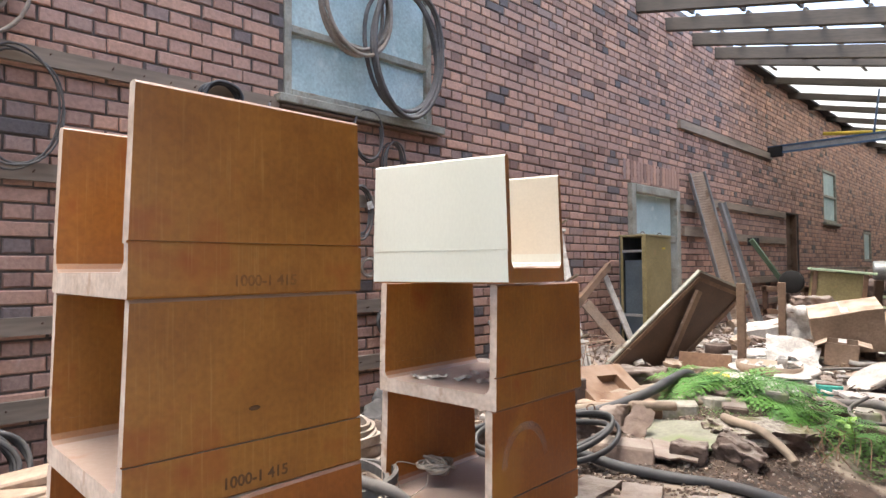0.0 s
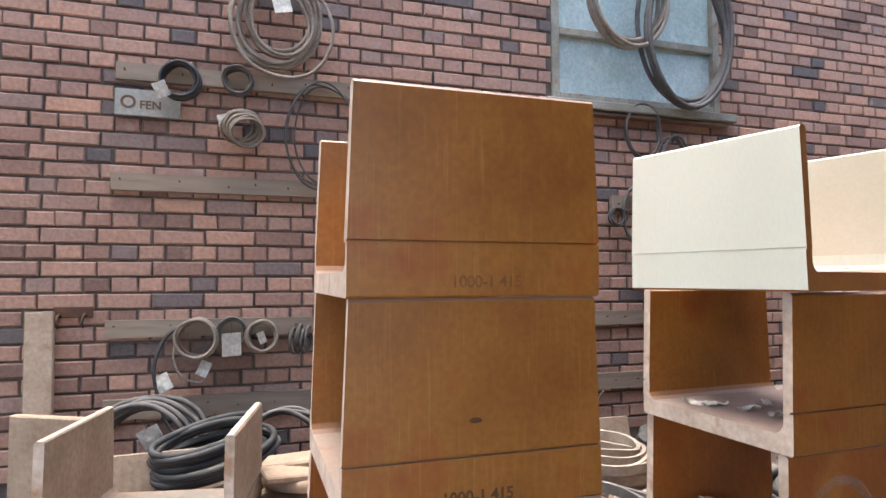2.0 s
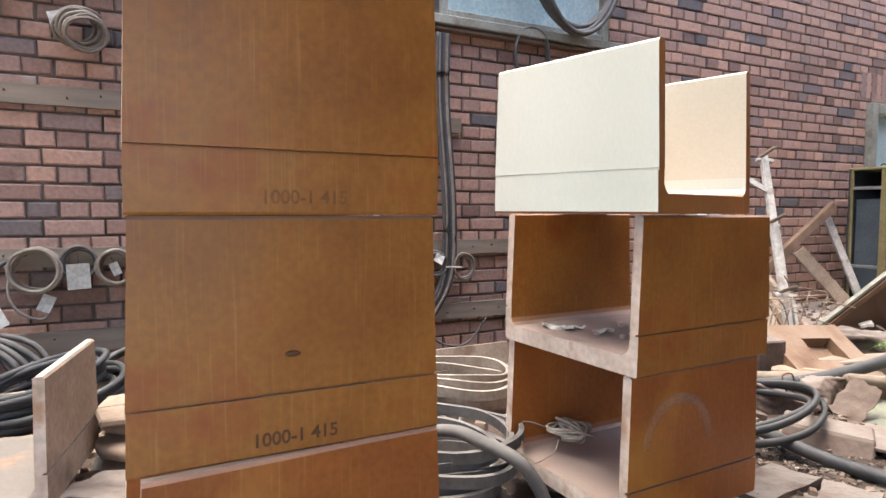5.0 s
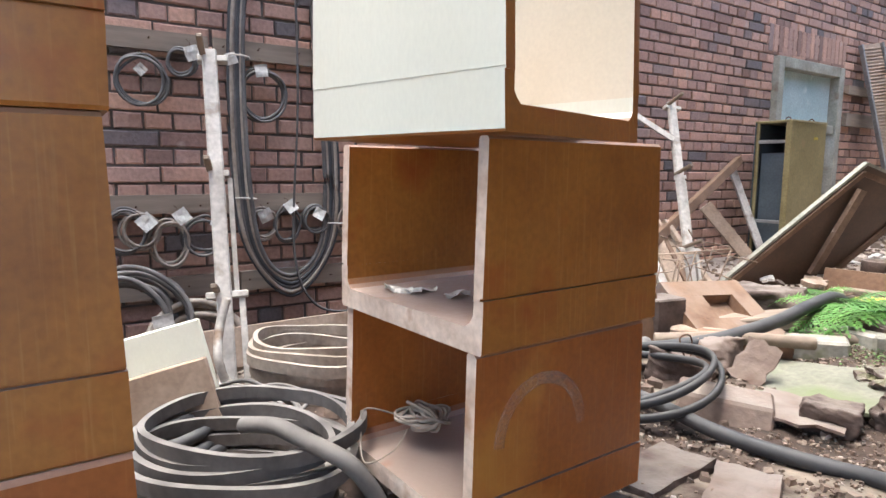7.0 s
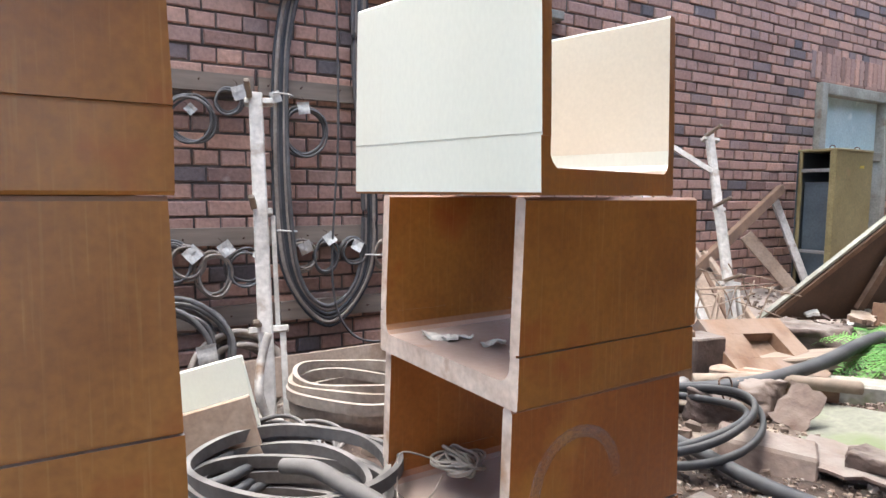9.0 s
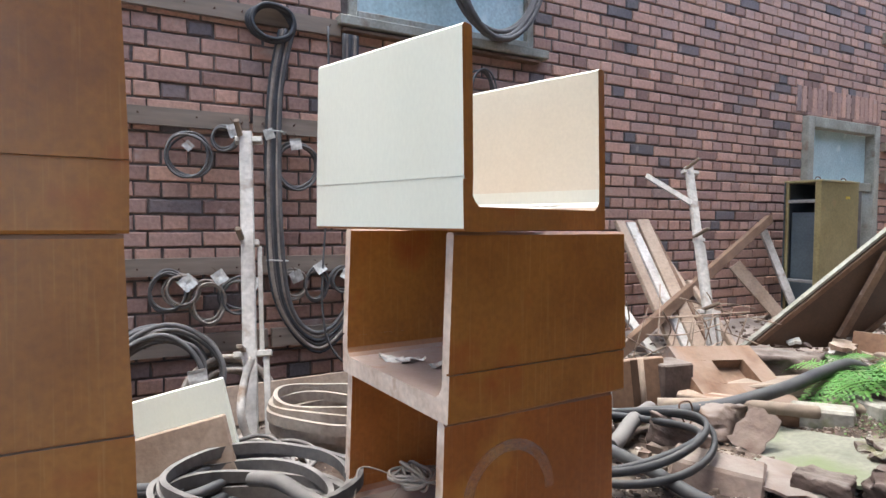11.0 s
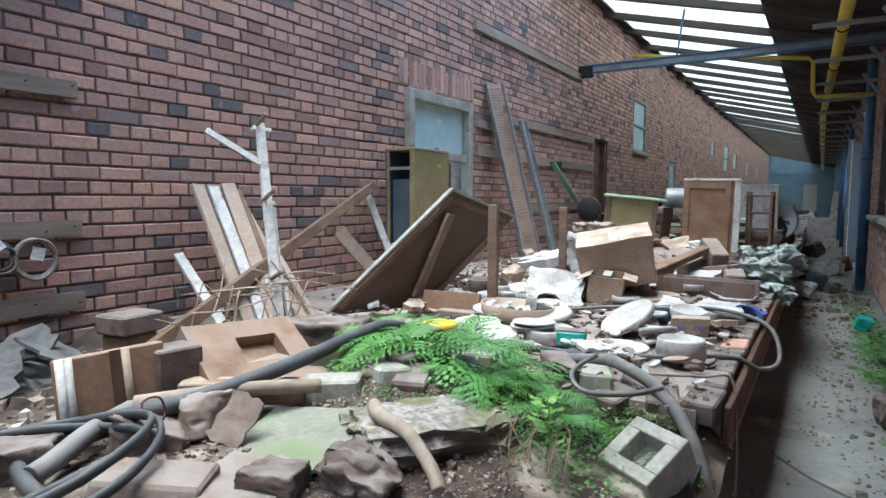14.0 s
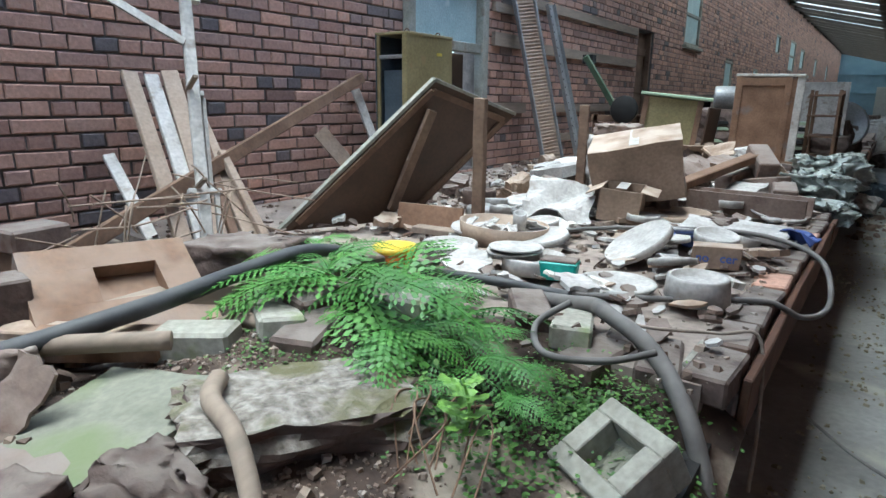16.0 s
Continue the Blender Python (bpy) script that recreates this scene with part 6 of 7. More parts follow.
FL = "lush green fern growing from the rubble mound"
fern(-1.12, 3.22, 0.76, 12, 0.07, 1, FL, 1.1)
fern(-0.96, 3.30, 0.74, 11, 0.07, 2, FL, 1.05)
fern(-0.80, 3.26, 0.71, 10, 0.06, 3, FL, 0.8)
fern(-0.68, 3.22, 0.68, 8, 0.05, 4, FL, 0.65)
fern(-1.28, 3.30, 0.76, 9, 0.06, 5, FL, 0.7)
fern(-0.86, 3.14, 0.73, 9, 0.05, 6, FL, 0.75)
fern(-1.44, 3.50, 0.77, 6, 0.05, 7, "small green fern behind the black hose", 0.5)
fern(-0.56, 3.14, 0.655, 6, 0.04, 8, FL, 0.45)


def herb(name, centre, spread, count, size, seed, label, height=0.05, parent_floor=None):
    """Many small leaves in tufts over a patch of ground."""
    rng = random.Random(seed)
    verts, faces = [], []
    for i in range(count):
        x, y = rng.gauss(centre[0], spread[0]), rng.gauss(centre[1] + (0.12 if parent_floor is None else 0.0), spread[1])
        z = (soil_height(x, y) if parent_floor is None else parent_floor) + rng.uniform(0.0, height) * rng.random()
        a, t = rng.uniform(0, 6.28), rng.uniform(-0.5, 0.7)
        s = size * rng.uniform(0.5, 1.2)
        u = Vector((math.cos(a) * math.cos(t), math.sin(a) * math.cos(t), math.sin(t)))
        v = Vector((-math.sin(a), math.cos(a), rng.uniform(-0.3, 0.3))) * 0.38
        p = Vector((x, y, z))
        k = len(verts)
        verts += [p, p + s * (0.35 * u + v), p + s * (0.75 * u + 0.75 * v), p + s * u, p + s * (0.75 * u - 0.75 * v), p + s * (0.35 * u - v)]
        faces.append(tuple(range(k, k + 6)))
    me = bpy.data.meshes.new(name)
    me.from_pydata(verts, [], faces)
    me.materials.append(M_LEAF)
    ob = new(name, me)
    return tagged(ob, label, "plants", kind="stuff")


herb("ground_herbs", (-0.42, 3.32), (0.10, 0.10), 3000, 0.013, 1, "low bright green creeping herbs on soil", 0.05)
herb("ground_herbs", (-0.62, 3.05), (0.14, 0.08), 1200, 0.016, 2, "low bright green creeping herbs on soil", 0.05)
herb("moss_patch", (-0.98, 2.95), (0.10, 0.10), 1200, 0.010, 3, "dark green moss over rubble", 0.02)
# young nettle-like plant in front of the ferns
plant = root("leafy_weed", "young light green leafy weed", "weed", pose(-0.52, 2.93, 0.655))
M_YOUNG = mat("young_leaf", (0.14, 0.30, 0.04), (0.26, 0.45, 0.09), scale=9, rough=0.5, bump=0.05)
part("stem", tube(spline([(0, 0, 0), (0.01, 0.01, 0.06), (0.0, 0.0, 0.13)], 4), 0.003, 6), M_YOUNG, plant)
for i in range(14):
    z = 0.03 + 0.008 * i
    part("leaf", sheet((0.055 - 0.002 * i, 0.028), 0.0006, i, 0.006, 6, 4, 0.5), M_YOUNG, plant, at=pose(0.028 * math.cos(i * 2.4), 0.028 * math.sin(i * 2.4), z, 0, -18, math.degrees(i * 2.4)))
# dry roots hanging from the fern clump
bm = bmesh.new()
rng = random.Random(3)
for i in range(12):
    x, y = rng.uniform(-0.72, -0.50), rng.uniform(2.98, 3.08)
    p = Vector((x, y, 0.69))
    tube(spline([p, p + Vector((rng.uniform(-0.05, 0.08), -0.08, 0.03 * rng.random())), p + Vector((rng.uniform(-0.1, 0.16), -0.15, -0.08))], 5), 0.0022, 4, bm=bm)
solid("dry_roots", bm, M_WOODB, "dry brown stems and roots under the ferns", "roots", kind="stuff")
# weeds along the foot of the passage wall
for i, (x, y, k) in enumerate(((0.55, 6.9, 0.7), (0.52, 7.4, 0.8), (0.56, 7.9, 0.8), (0.50, 6.3, 0.6), (0.57, 8.6, 0.6))):
    fern(x, y, FLOOR + 0.055, 8, 0.05, 30 + i, "small fern at the foot of the passage wall", k)
herb("wall_weeds", (0.52, 7.3), (0.06, 0.9), 1500, 0.03, 9, "green weeds along the foot of the wall", 0.12, FLOOR)
herb("wall_weeds", (0.45, 9.8), (0.10, 0.5), 700, 0.025, 10, "green weeds along the foot of the wall", 0.06, FLOOR)

# ---- chippings and crumbs ----


def crumbs(name, label, material, n, region, size, seed, ground):
    """Many small angular crumbs, in one mesh."""
    rng = random.Random(seed)
    verts, faces = [], []
    for i in range(n):
        x, y = rng.uniform(region[0], region[1]), rng.uniform(region[2], region[3])
        if noise.noise(Vector((x * 3, y * 3, seed))) + rng.uniform(-0.4, 0.4) < -0.1:
            continue
        s = size * rng.uniform(0.3, 1.0) ** 2 * 1.6
        p = Vector((x, y, ground(x, y) + s * 0.2))
        k = len(verts)
        a = rng.uniform(0, 6.3)
        for j in range(4):
            verts.append(p + s * Vector((math.cos(a + j * 1.57) * rng.uniform(0.6, 1.1), math.sin(a + j * 1.57) * rng.uniform(0.6, 1.1), -0.3)))
        for j in range(4):
            verts.append(p + s * Vector((math.cos(a + j * 1.57) * rng.uniform(0.4, 0.9), math.sin(a + j * 1.57) * rng.uniform(0.4, 0.9), rng.uniform(0.25, 0.7))))
        faces += [(k + 4, k + 5, k + 6, k + 7)] + [(k + j, k + (j + 1) % 4, k + 4 + (j + 1) % 4, k + 4 + j) for j in range(4)]
    me = bpy.data.meshes.new(name)
    me.from_pydata(verts, [], faces)
    me.materials.append(material)
    return tagged(new(name, me), label, "rubble", kind="stuff")


M_CRUMB = mat("lime_crumbs", (0.16, 0.115, 0.085), (0.38, 0.31, 0.25), scale=20, rough=0.95, bump=0.4, rnd="island", rnd_amount=0.7,
              ramp=[(0, (0.05, 0.032, 0.024)), (0.45, (0.16, 0.105, 0.08)), (0.85, (0.30, 0.235, 0.185)), (1, (0.60, 0.55, 0.49))])
crumbs("chippings", "lime chippings and brick crumbs over the soil", M_CRUMB, 11000, (-1.3, -0.2, 1.7, 3.1), 0.006, 1, soil_height)
crumbs("chippings", "lime chippings and brick crumbs over the soil", M_CRUMB, 700, (-1.3, -0.25, 1.75, 3.0), 0.013, 2, soil_height)
crumbs("chippings", "brick crumbs and dirt round the stacks", M_CRUMB, 4500, (-2.4, -0.2, -0.6, 2.6), 0.008, 3, soil_height)
crumbs("chippings", "brick crumbs along the wall", M_CRUMB, 1600, (-2.9, -1.3, 0.0, 3.4), 0.026, 4, soil_height)
crumbs("platform_crumbs", "plaster crumbs over the platform", M_CRUMB, 5000, (-2.9, -0.2, 3.5, 9.0), 0.014, 5, lambda x, y: DECK)
crumbs("platform_crumbs", "larger plaster lumps over the platform", M_CRUMB, 1500, (-2.9, -0.25, 5.0, 14.0), 0.045, 6, lambda x, y: DECK)
M_LITTER = mat("dead_leaf_litter", (0.16, 0.13, 0.08), (0.38, 0.33, 0.22), scale=20, rough=0.9, bump=0.3, rnd="island", rnd_amount=0.7,
               ramp=[(0, (0.08, 0.07, 0.045)), (0.5, (0.28, 0.25, 0.17)), (1, (0.46, 0.43, 0.34))])
crumbs("floor_litter", "dead leaves and plaster crumbs on the passage floor", M_LITTER, 4500, (-0.12, 0.62, 2.0, 12.0), 0.009, 7, lambda x, y: FLOOR)
crumbs("floor_litter", "dead leaves and plaster crumbs on the passage floor", M_LITTER, 600, (0.15, 0.62, 4.0, 12.0), 0.02, 8, lambda x, y: FLOOR)
crumbs("floor_litter", "pale rubble across the passage floor", M_CRUMB, 350, (-0.15, 0.60, 8.6, 11.6), 0.04, 9, lambda x, y: FLOOR)

# broken plates, card and board pieces thickly strewn over the platform
def strewn(name, label, material, n, region, size, seed):
    """Flat broken pieces lying at all angles, in one mesh."""
    rng = random.Random(seed)
    verts, faces = [], []
    for i in range(n):
        x, y = rng.uniform(region[0], region[1]), rng.uniform(region[2], region[3])
        a, w = size * rng.uniform(0.35, 1.1), size * rng.uniform(0.25, 0.8)
        m = pose(x, y, DECK + 0.012 + 0.02 * rng.random(), rng.gauss(0, 14), rng.gauss(0, 14), rng.uniform(0, 360))
        out = [(a * rng.uniform(0.6, 1) * math.cos(q), w * rng.uniform(0.6, 1) * math.sin(q)) for q in (0.3, 1.4, 2.5, 3.6, 4.6, 5.6)]
        k, th = len(verts), rng.uniform(0.004, 0.014)
        verts += [m @ Vector((p[0], p[1], 0)) for p in out] + [m @ Vector((p[0], p[1], th)) for p in out]
        faces += [tuple(k + 6 + j for j in range(6)), tuple(k + 5 - j for j in range(6))] + [(k + j, k + (j + 1) % 6, k + 6 + (j + 1) % 6, k + 6 + j) for j in range(6)]
    me = bpy.data.meshes.new(name)
    me.from_pydata(verts, [], faces)
    me.materials.append(material)
    return tagged(new(name, me), label, "debris", kind="stuff")


strewn("platform_debris", "broken white plaster pieces strewn over the platform", M_PLAST, 330, (-2.2, -0.24, 3.75, 9.0), 0.05, 51)
strewn("platform_debris", "broken brown tile and brick pieces on the platform", M_FIREB, 330, (-2.4, -0.24, 3.6, 10.0), 0.06, 52)
strewn("platform_debris", "torn brown cardboard pieces on the platform", M_CARD, 130, (-2.2, -0.3, 4.0, 10.0), 0.08, 53)
strewn("platform_debris", "dark dirty scraps on the platform", M_STONE, 260, (-2.6, -0.24, 3.5, 10.0), 0.05, 54)

# ---- farther along the platform ----
ZONE[:] = [0.0, -0.055]
M_PALEG = mat("faded_green_top", (0.30, 0.40, 0.25), (0.52, 0.62, 0.44), scale=3, rough=0.7, bump=0.1)
crate = root("tilted_cabinet", "brown wooden cabinet with mossy green top, tilted", "cabinet", pose(-1.82, 8.6, 0.82, 0, 6, 18))
part("body", box((0.55, 0.42, 0.50), (0, 0, 0.25), 0.008), M_OLIVE, crate)
part("top", box((0.66, 0.52, 0.03), (0.02, 0, 0.52), 0.006), M_PALEG, crate, "faded green mossy top")
for x in (-0.25, 0.25):
    part("corner_post", box((0.05, 0.05, 0.5), (x, -0.21, 0.25), 0.004), M_WOODB, crate)
part("open_door", box((0.40, 0.02, 0.46), (0, 0, 0), 0.004), M_PANEL, crate, at=pose(0.40, -0.05, 0.22, 0, 0, 70))
lump(-1.82, 8.6, 0.72, (0.7, 0.6, 0.20), 500, "heap of rubble under the cabinet", M_STONE, 10, group="", name="rubble_mound")

ward = root("wardrobe", "standing brown wooden cupboard with panelled side, white paint peeling", "wardrobe", pose(-0.96, 8.9, 0.74, 0, 1, 4))
part("side", box((0.50, 0.03, 0.78), (-0.02, -0.2, 0.39), 0.004), M_CLAY, ward, "brown panelled side")
for x in (-0.25, 0.16):
    part("stile", box((0.06, 0.015, 0.78), (x, -0.222, 0.39), 0.003), M_CLAY, ward)
for z in (0.05, 0.73):
    part("rail", box((0.36, 0.014, 0.07), (-0.045, -0.222, z), 0.003), M_CLAY, ward)
part("front_edge", box((0.07, 0.05, 0.80), (0.255, -0.19, 0.40), 0.004), M_WHITE, ward, "peeling white edge")
part("back", box((0.50, 0.02, 0.78), (0, 0.2, 0.39)), M_WOODB, ward)
part("top", box((0.58, 0.46, 0.025), (0, 0, 0.79), 0.004), M_WHITE, ward)
part("base", box((0.58, 0.46, 0.03), (0, 0, 0.0), 0.004), M_WOODB, ward)
for z in (0.22, 0.42, 0.6):
    part("shelf", box((0.46, 0.40, 0.02), (0.02, 0, z)), M_WOODB, ward)
lump(-0.96, 8.9, 0.66, (0.7, 0.6, 0.16), 501, "dusty rubble under the cupboard", M_STONE, 0, group="", name="rubble_mound")
rack = root("shelf_rack", "dark wooden shelf rack behind the cupboard", "rack", pose(-0.52, 9.55, 0.66))
for x in (-0.12, 0.12):
    for y in (-0.2, 0.2):
        part("post", box((0.03, 0.03, 0.75), (x, y, 0.375), 0.003), M_WOODB, rack)
for z in (0.1, 0.3, 0.5, 0.7):
    part("shelf", box((0.28, 0.44, 0.018), (0, 0, z), 0.003), M_WOODB, rack)
solid("white_board", box((0.45, 0.04, 0.62), (0, 0, 0.31), 0.006), M_WHITE, "large white painted board standing on the platform", "board", pose(-0.62, 10.6, 0.90, 0, 0, 6))
lump(-0.62, 10.5, 0.75, (0.6, 0.5, 0.34), 502, "dark heap under the white panel", M_STONE, 0, group="", name="rubble_mound")
bm = lathe([(0.02, 0), (0.20, 0.02), (0.26, 0.09), (0.28, 0.10), (0.25, 0.10), (0.18, 0.04), (0.02, 0.025)], 28)
solid("enamel_basin", bm, M_STEEL, "pale round metal basin standing on edge", "basin", pose(-0.46, 10.9, 1.02, 70, 0, 20))
lump(-0.45, 11.2, 0.82, (0.42, 0.6, 0.42), 503, "dark heap with a basin on top", M_STONE, 0, group="", name="rubble_mound")
bm = tube([Vector((0, 0, 0)), Vector((0.03, 0, 0)), Vector((0.45, 0, 0))], 0.13, 20)
solid("duct", bm, M_STEEL, "fat grey metal duct lying on the rubble", "duct", pose(-1.62, 9.7, 1.33, 0, 0, 8))
solid("duct_stand", rock((0.8, 0.6, 0.55), 504, 0.2), M_STONE, "dark machinery heap under the duct", "machinery", pose(-1.5, 9.75, 0.92))
mach = root("machine", "dark rusty machine frame by the wall", "machine", pose(-2.45, 9.3, DECK))
for x, y in ((-0.25, -0.35), (0.25, -0.35), (-0.25, 0.35), (0.25, 0.35)):
    part("leg", box((0.06, 0.06, 0.55), (x, y, 0.275), 0.005), M_RUST, mach)
for z in (0.2, 0.5):
    part("beam", box((0.60, 0.06, 0.07), (0, -0.35, z), 0.005), M_WOODB, mach)
    part("beam", box((0.06, 0.76, 0.07), (0.25, 0, z), 0.005), M_WOODB, mach)
part("wheel", lathe([(0.02, 0), (0.14, 0.0), (0.15, 0.01), (0.15, 0.04), (0.14, 0.05), (0.02, 0.05)], 24), M_DARK, mach, at=pose(0.1, -0.42, 0.6, 90, 0, 0))
part("lever", box((0.06, 0.05, 0.75), (0, 0, 0.375), 0.005), mat("dull_green_paint", (0.07, 0.12, 0.07), (0.14, 0.20, 0.12), scale=5, rough=0.6), mach, "dull green angled arm", at=pose(-0.05, -0.2, 0.55, 20, -28, 0))
part("block", box((0.12, 0.12, 0.10), (0, 0, 0), 0.006), M_DARK, mach, at=pose(-0.42, -0.25, 1.15))
cup = root("grey_cabinet", "dark open cupboard beyond the tilted cabinet", "cabinet", pose(-2.3, 11.4, DECK - 0.2, 0, 0, 10))
part("side", box((0.03, 0.5, 0.95), (0.28, 0, 0.475), 0.004), M_WOODG, cup)
part("side", box((0.03, 0.5, 0.95), (-0.28, 0, 0.475), 0.004), M_WOODG, cup)
part("top", box((0.66, 0.56, 0.04), (0, 0, 0.97), 0.004), M_WOODG, cup)
part("back", box((0.55, 0.02, 0.9), (0, 0.2, 0.45)), M_DARK, cup)
# racks of stacked green and white ware
rng = random.Random(9)
for i in range(14):
    z = 0.66 + 0.065 * (i % 7)
    solid("stacked_board", box((0.42, 0.30, 0.035), (0, 0, 0.0175), 0.004), M_PALEG if i % 2 else M_DARK, "pale green ware board in a stack", "board",
          pose(-1.25 + 0.45 * (i // 7) - 0.1, 9.6 + 0.4 * (i // 7), z, 0, 0, rng.uniform(-8, 8)), "stacked ware boards")
for i in range(40):
    y = rng.uniform(9.5, 26)
    s = rng.uniform(0.2, 0.55)
    lump(rng.uniform(-2.7, -0.5), y, 0.66 + s * 0.25, (s, s * rng.uniform(0.6, 1.2), s * rng.uniform(0.5, 1.1)), 600 + i, "distant heap of pale and dark debris", (M_PLAST, M_STONE, M_CARD, M_STONE)[rng.randrange(4)], rng.uniform(0, 360), group="far rubble", rough=0.3, cuts=6)
# plastic sheeting at the platform edge
for i, (x, y, z, s) in enumerate(((-0.28, 6.9, 0.74, 0.30), (-0.26, 7.4, 0.78, 0.34), (-0.30, 7.9, 0.74, 0.3), (-0.2, 6.5, 0.64, 0.2), (-0.28, 8.4, 0.74, 0.3))):
    bm = rock((s, s * 1.2, s * 0.6), 700 + i, 0.6, 14, 0.6)
    solid("plastic_sheeting", bm, mat("milky_plastic", (0.20, 0.23, 0.205), (0.55, 0.58, 0.53), scale=16, rough=0.4, bump=0.5) if i == 0 else bpy.data.materials["milky_plastic"], "crumpled milky plastic sheeting on the platform edge", "plastic", pose(x, y, z, 0, 0, 30 * i), "crumpled plastic")

# ---- beam, pipes and the passage ----
ZONE.clear()
beam = root("roof_beam", "blue-grey steel lattice beam spanning the shed", "beam", pose(-1.2, 10.45, 3.12), kind="structure")
for z in (0.0, 0.10):
    part("chord", box((3.9, 0.06, 0.025), (0, 0, z), 0.003), M_BLUE, beam)
part("web", box((3.9, 0.012, 0.10), (0, 0, 0.05)), M_STEEL, beam)
part("hanger", tube([Vector((-0.5, 0, 0.1)), Vector((-0.42, 0, 0.72))], 0.014, 8), M_BLUE, beam)
part("bracket", box((0.25, 0.10, 0.16), (-1.80, 0, 0.02), 0.01), M_DARK, beam)
pts = [(-2.5, 11.2, 3.46), (-1.2, 11.2, 3.30), (-0.16, 11.2, 3.16), (-0.10, 11.2, 3.10), (-0.09, 11.2, 2.72), (-0.05, 11.2, 2.64), (0.6, 11.2, 2.62)]
bm = tube([Vector(p) for p in pts], 0.028, 10)
solid("gas_pipe", bm, M_YELL, "yellow gas pipe with a drop along the rafters", "pipe")
pipe = root("gas_main", "thick yellow gas pipe running along the passage", "pipe")
part("run", tube([Vector((0.30, 3.0, 2.9)), Vector((0.02, 15.5, 2.9)), Vector((0.02, 40, 2.9))], 0.055, 14), M_YELL, pipe)
for y in (6.5, 8.5, 10.5, 12.5, 14.5):
    part("collar", tube([Vector((0.30 - 0.0224 * (y - 3), y, 2.9)), Vector((0.30 - 0.0224 * (y - 3), y + 0.03, 2.9))], 0.064, 14), M_DARK, pipe)
for i in range(16):
    y = 8.0 + i * 1.6
    bm = bmesh.new()
    box((0.72, 0.04, 0.04), (0, 0, 0), 0.004, bm=bm)
    box((0.04, 0.04, 0.5), (0.10, 0, -0.2), 0.004, at=pose(0.1, 0, 0, 0, -35, 0), bm=bm)
    solid("pipe_bracket", bm, M_STEEL, "grey steel wall bracket holding pipes", "bracket", pose(0.30, y, 2.80), "pipe brackets")
down = root("drain_pipe", "blue painted down pipe on the passage wall", "pipe", pose(0.57, 11.4, FLOOR))
part("pipe", tube([Vector((0, 0, 0)), Vector((0, 0, 3.1))], 0.06, 16), M_BLUE, down)
for z in (0.55, 1.75, 1.85):
    part("collar", tube([Vector((0, 0, z)), Vector((0, 0, z + 0.035))], 0.068, 16), M_BLUE, down)
for i in range(6):
    pts = [Vector((0.55, 17 + 3.2 * i, FLOOR)), Vector((0.55, 17 + 3.2 * i, 2.75))]
    solid("drain_pipe", tube(pts, 0.05, 12), M_BLUE, "blue-grey pipe on the passage wall", "pipe")
leaf = root("door_3", "white-edged dark door leaf standing open into the passage", "door", pose(0.50, 15.1, FLOOR, 0, 0, 78), kind="structure")
part("leaf", box((0.95, 0.045, 2.32), (0.42, 0, 1.16), 0.004), M_DARK, leaf)
part("edge_strip", box((0.04, 0.05, 2.32), (-0.06, 0, 1.16), 0.004), M_WHITE, leaf, "white painted edge")
for i, o in enumerate(E_OPEN[1:3], 1):
    ob = root("blind_window", "bricked-up window recess with stone sill", "window", pose(RX, (o[0] + o[1]) / 2, o[2]), kind="structure")
    part("sill", box((0.20, o[1] - o[0] + 0.16, 0.06), (-0.01, 0, -0.03), 0.008), M_CONC, ob)
    part("infill", box((0.06, o[1] - o[0], o[3] - o[2]), (0.22, 0, (o[3] - o[2]) / 2)), M_MORTAR, ob)
for i, o in enumerate(E_OPEN[5:]):
    window("window_2%d" % i, o, "dusty window in the passage wall", (), (), 0.05, sill=False, face=RX, side=-1)
# boards and rubbish in the passage
solid("white_board", box((0.62, 0.03, 0.78), (0, 0, 0.39), 0.004), M_WHITE, "white board leaning across the passage", "board", pose(0.12, 19.6, FLOOR, -12, 0, 4))
solid("white_sheet", rock((0.9, 0.6, 0.7), 801, 0.4, 8), M_WHITE, "white crumpled sheet on the passage floor", "sheet", pose(-0.55, 20.2, 0.45 + FLOOR))
solid("white_board", box((0.25, 0.03, 1.5), (0, 0, 0.75), 0.004), M_WHITE, "narrow white board leaning in the passage", "board", pose(0.35, 24, FLOOR, -8, 6, 0))
for i, (x, y, z, s, m) in enumerate(((0.45, 8.05, 0.165, 0.12, M_TEAL), (0.02, 11.0, 0.2, 0.25, M_DARKB), (-0.05, 10.2, 0.17, 0.2, M_WHITE), (0.25, 10.6, 0.15, 0.14, M_STONE), (0.3, 13.2, 0.15, 0.25, M_WHITE), (0.4, 13.6, 0.18, 0.25, M_CLAY), (-0.02, 16.6, 0.2, 0.3, M_STONE), (0.5, 5.5, 0.14, 0.2, M_STONE))):
    solid("litter_piece", rock((s, s, s * 0.9), 820 + i, 0.25, 5), m, "crumpled rubbish on the passage floor" if m is not M_TEAL else "small teal bucket on the passage floor", "rubbish", pose(x, y, z, 10, 14, 40 * i), "rubbish in the passage")
bm = tube(spline([(-0.05, 4.6, 0.115), (0.15, 4.35, 0.12), (0.38, 4.25, 0.115), (0.56, 4.45, 0.12)], 6), 0.006, 6)
solid("loose_cable", bm, M_BELT, "thin cable lying on the passage floor", "cable")
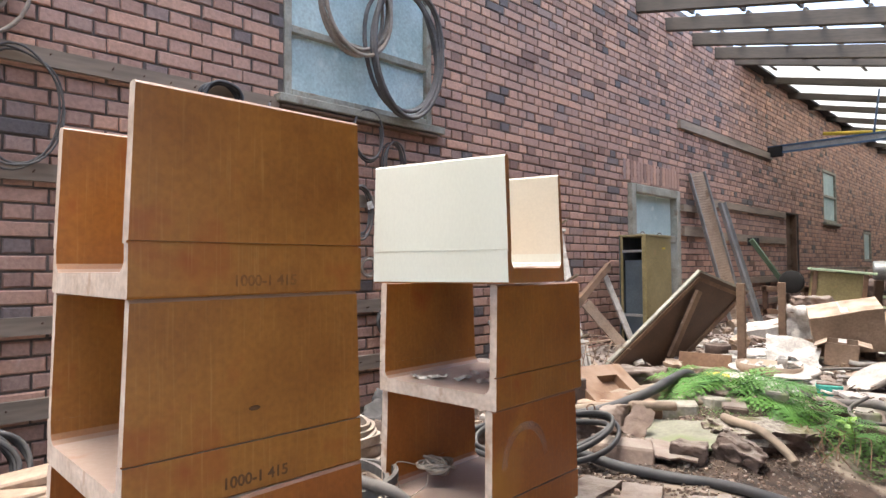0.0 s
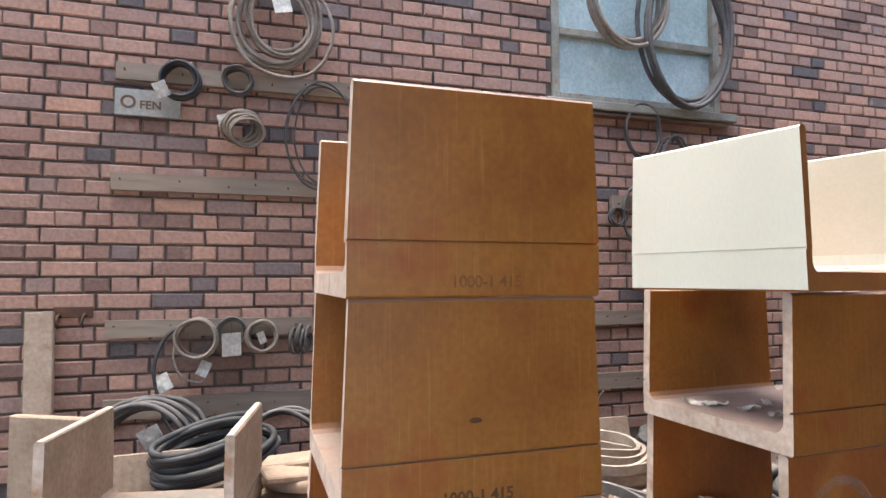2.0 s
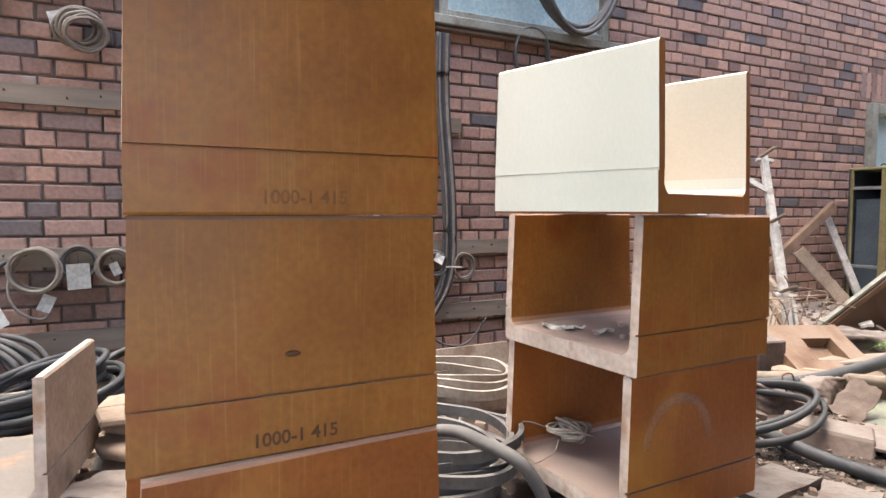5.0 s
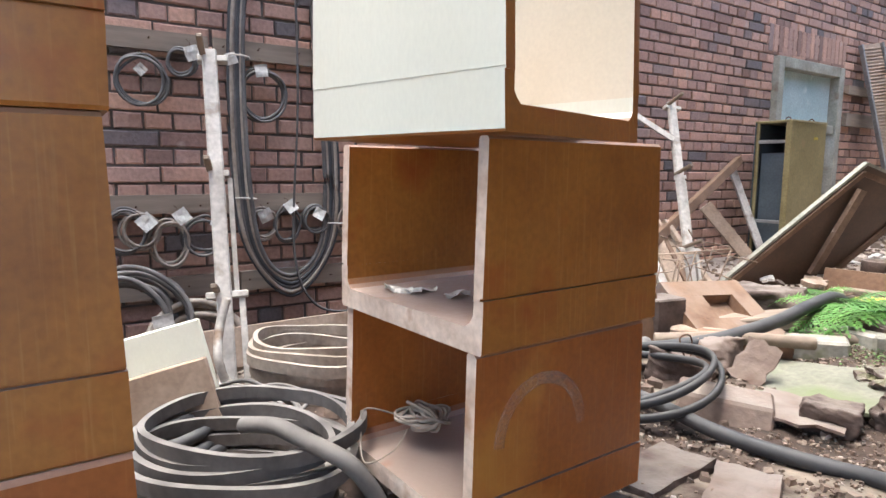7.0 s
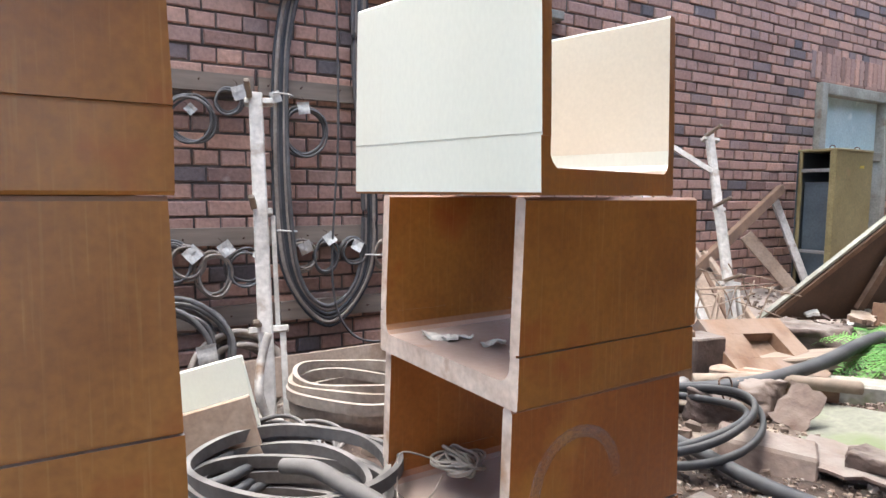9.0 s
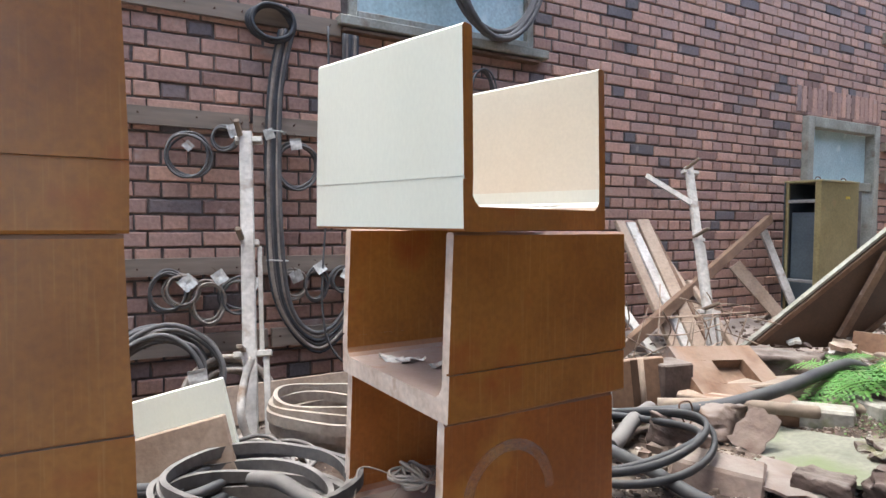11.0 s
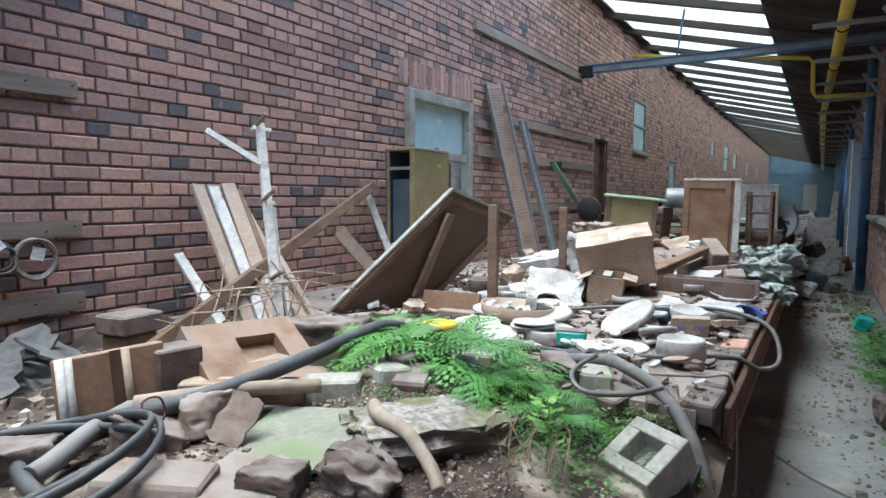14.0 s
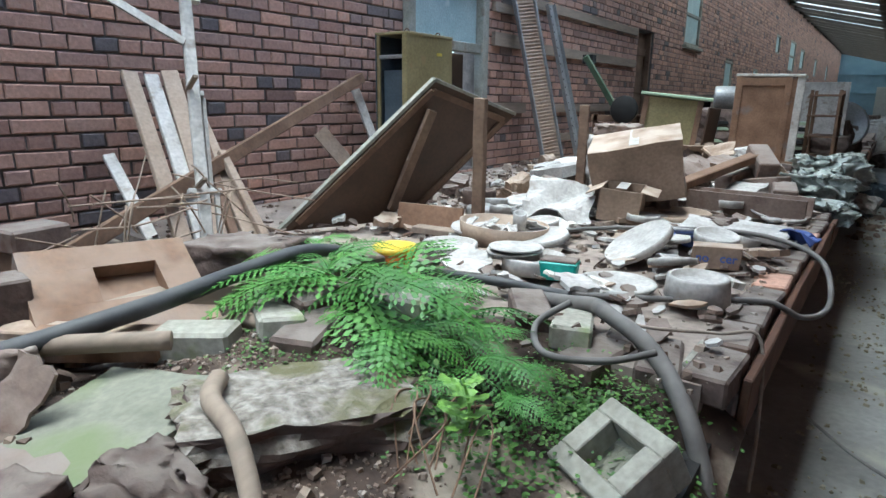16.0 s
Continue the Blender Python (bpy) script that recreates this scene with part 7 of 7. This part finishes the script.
# far end furniture
for i, (x, z) in enumerate(((-2.3, 0.4), (-2.3, 0.545), (-1.7, 0.4), (-1.7, 0.545))):
    pal = root("pallet", "stack of brown timber pallets at the far end", "pallet", pose(x, 44.0, z + 0.25), "pallets at the far end")
    for k in range(5):
        part("slat", box((0.9, 0.10, 0.03), (0, -0.4 + 0.2 * k, 0.1), 0.004), M_WOODB, pal)
    for k in (-0.4, 0.0, 0.4):
        part("bearer", box((0.09, 0.9, 0.09), (k, 0, 0.04), 0.004), M_CLAY, pal)
solid("end_door", box((0.8, 0.05, 1.9), (0, 0, 0.95), 0.01), M_SIGN, "pale door in the blue end wall", "door", pose(-0.6, Y1 - 0.15, FLOOR + 0.3))

# ---- bricks of the walls ----
west = courses(Y0, Y1, 0.45, ROOF_W + 0.25, W_OPEN, 3)
NEAR = lambda b: -0.45 < b[0] < 1.65 and 0.85 < b[1] < 2.45
near = [b for b in west if NEAR(b)]
far = [b for b in west if not NEAR(b)]
near, far = near[:300], far + near[300:]
rng = random.Random(8)
shared = {}
for y, z, ln in near:
    key = (ln > 0.16, rng.randrange(5)) if ln > 0.20 or 0.09 < ln < 0.12 else (round(ln, 3), 0)
    if key not in shared:
        me = bpy.data.meshes.new("brick")
        me.from_pydata(brick_verts(0, 0, ln, 0, 1, rng), [], QUADS)
        me.materials.append(M_BRICK)
        shared[key] = me
    ob = new("brick", shared[key])
    ob.parent = wall_west
    ob.location = (WX, y, z)
joined_bricks("brick_courses", far, WX, 1, wall_west, 5)
joined_bricks("brick_courses", courses(Y0, 30, 0.1, ROOF_E + 0.1, E_OPEN, 4), RX, -1, wall_east, 6)

# brown board along the top of the platform side
for k in range(5):
    bm = box((0.024, 2.46, 0.15), (0, 0, 0), 0.004)
    bmesh.ops.subdivide_edges(bm, edges=[e for e in bm.edges if abs((e.verts[0].co - e.verts[1].co).y) > 1], cuts=12)
    for q in bm.verts:
        q.co += Vector((0.006, 0, 0.005)) * noise.noise(q.co * 3 + Vector((k * 7, 0, 0)))
    solid("edge_board", bm, M_RUST, "weathered red-brown board along the platform edge", "board", pose(EDGE + 0.018, 4.98 + 2.48 * k, DECK - 0.105, 0, 2, 0.3 * (k % 2)), "edge boards of the platform")

# worn bricks along the platform edge
platform = bpy.data.objects["platform"]
rng = random.Random(18)
EDGE_B = []
for i in range(6):
    bm = box((0.11, 0.215, 0.068), (0, 0, 0), 0.007)
    for q in bm.verts:
        q.co += 0.007 * noise.noise_vector(q.co * 14 + Vector((i * 3, 0, 0)))
    EDGE_B.append(mesh_of("brick", bm, M_BRICK if i % 4 == 0 else (M_FIREB, M_STONE)[i % 2]))
for row in range(3):
    y = 3.74 + 0.11 * (row % 2)
    while y < (16 if row == 0 else 9):
        if rng.random() > 0.08:
            ob = new("brick", EDGE_B[rng.randrange(6)])
            ob.parent = platform
            ob.matrix_basis = pose(EDGE - 0.052 + rng.uniform(-0.012, 0.012), y, DECK - 0.03 - 0.075 * row + rng.uniform(-0.004, 0.004), rng.uniform(-2, 2), rng.uniform(-3, 3), rng.uniform(-4, 4))
        y += 0.225
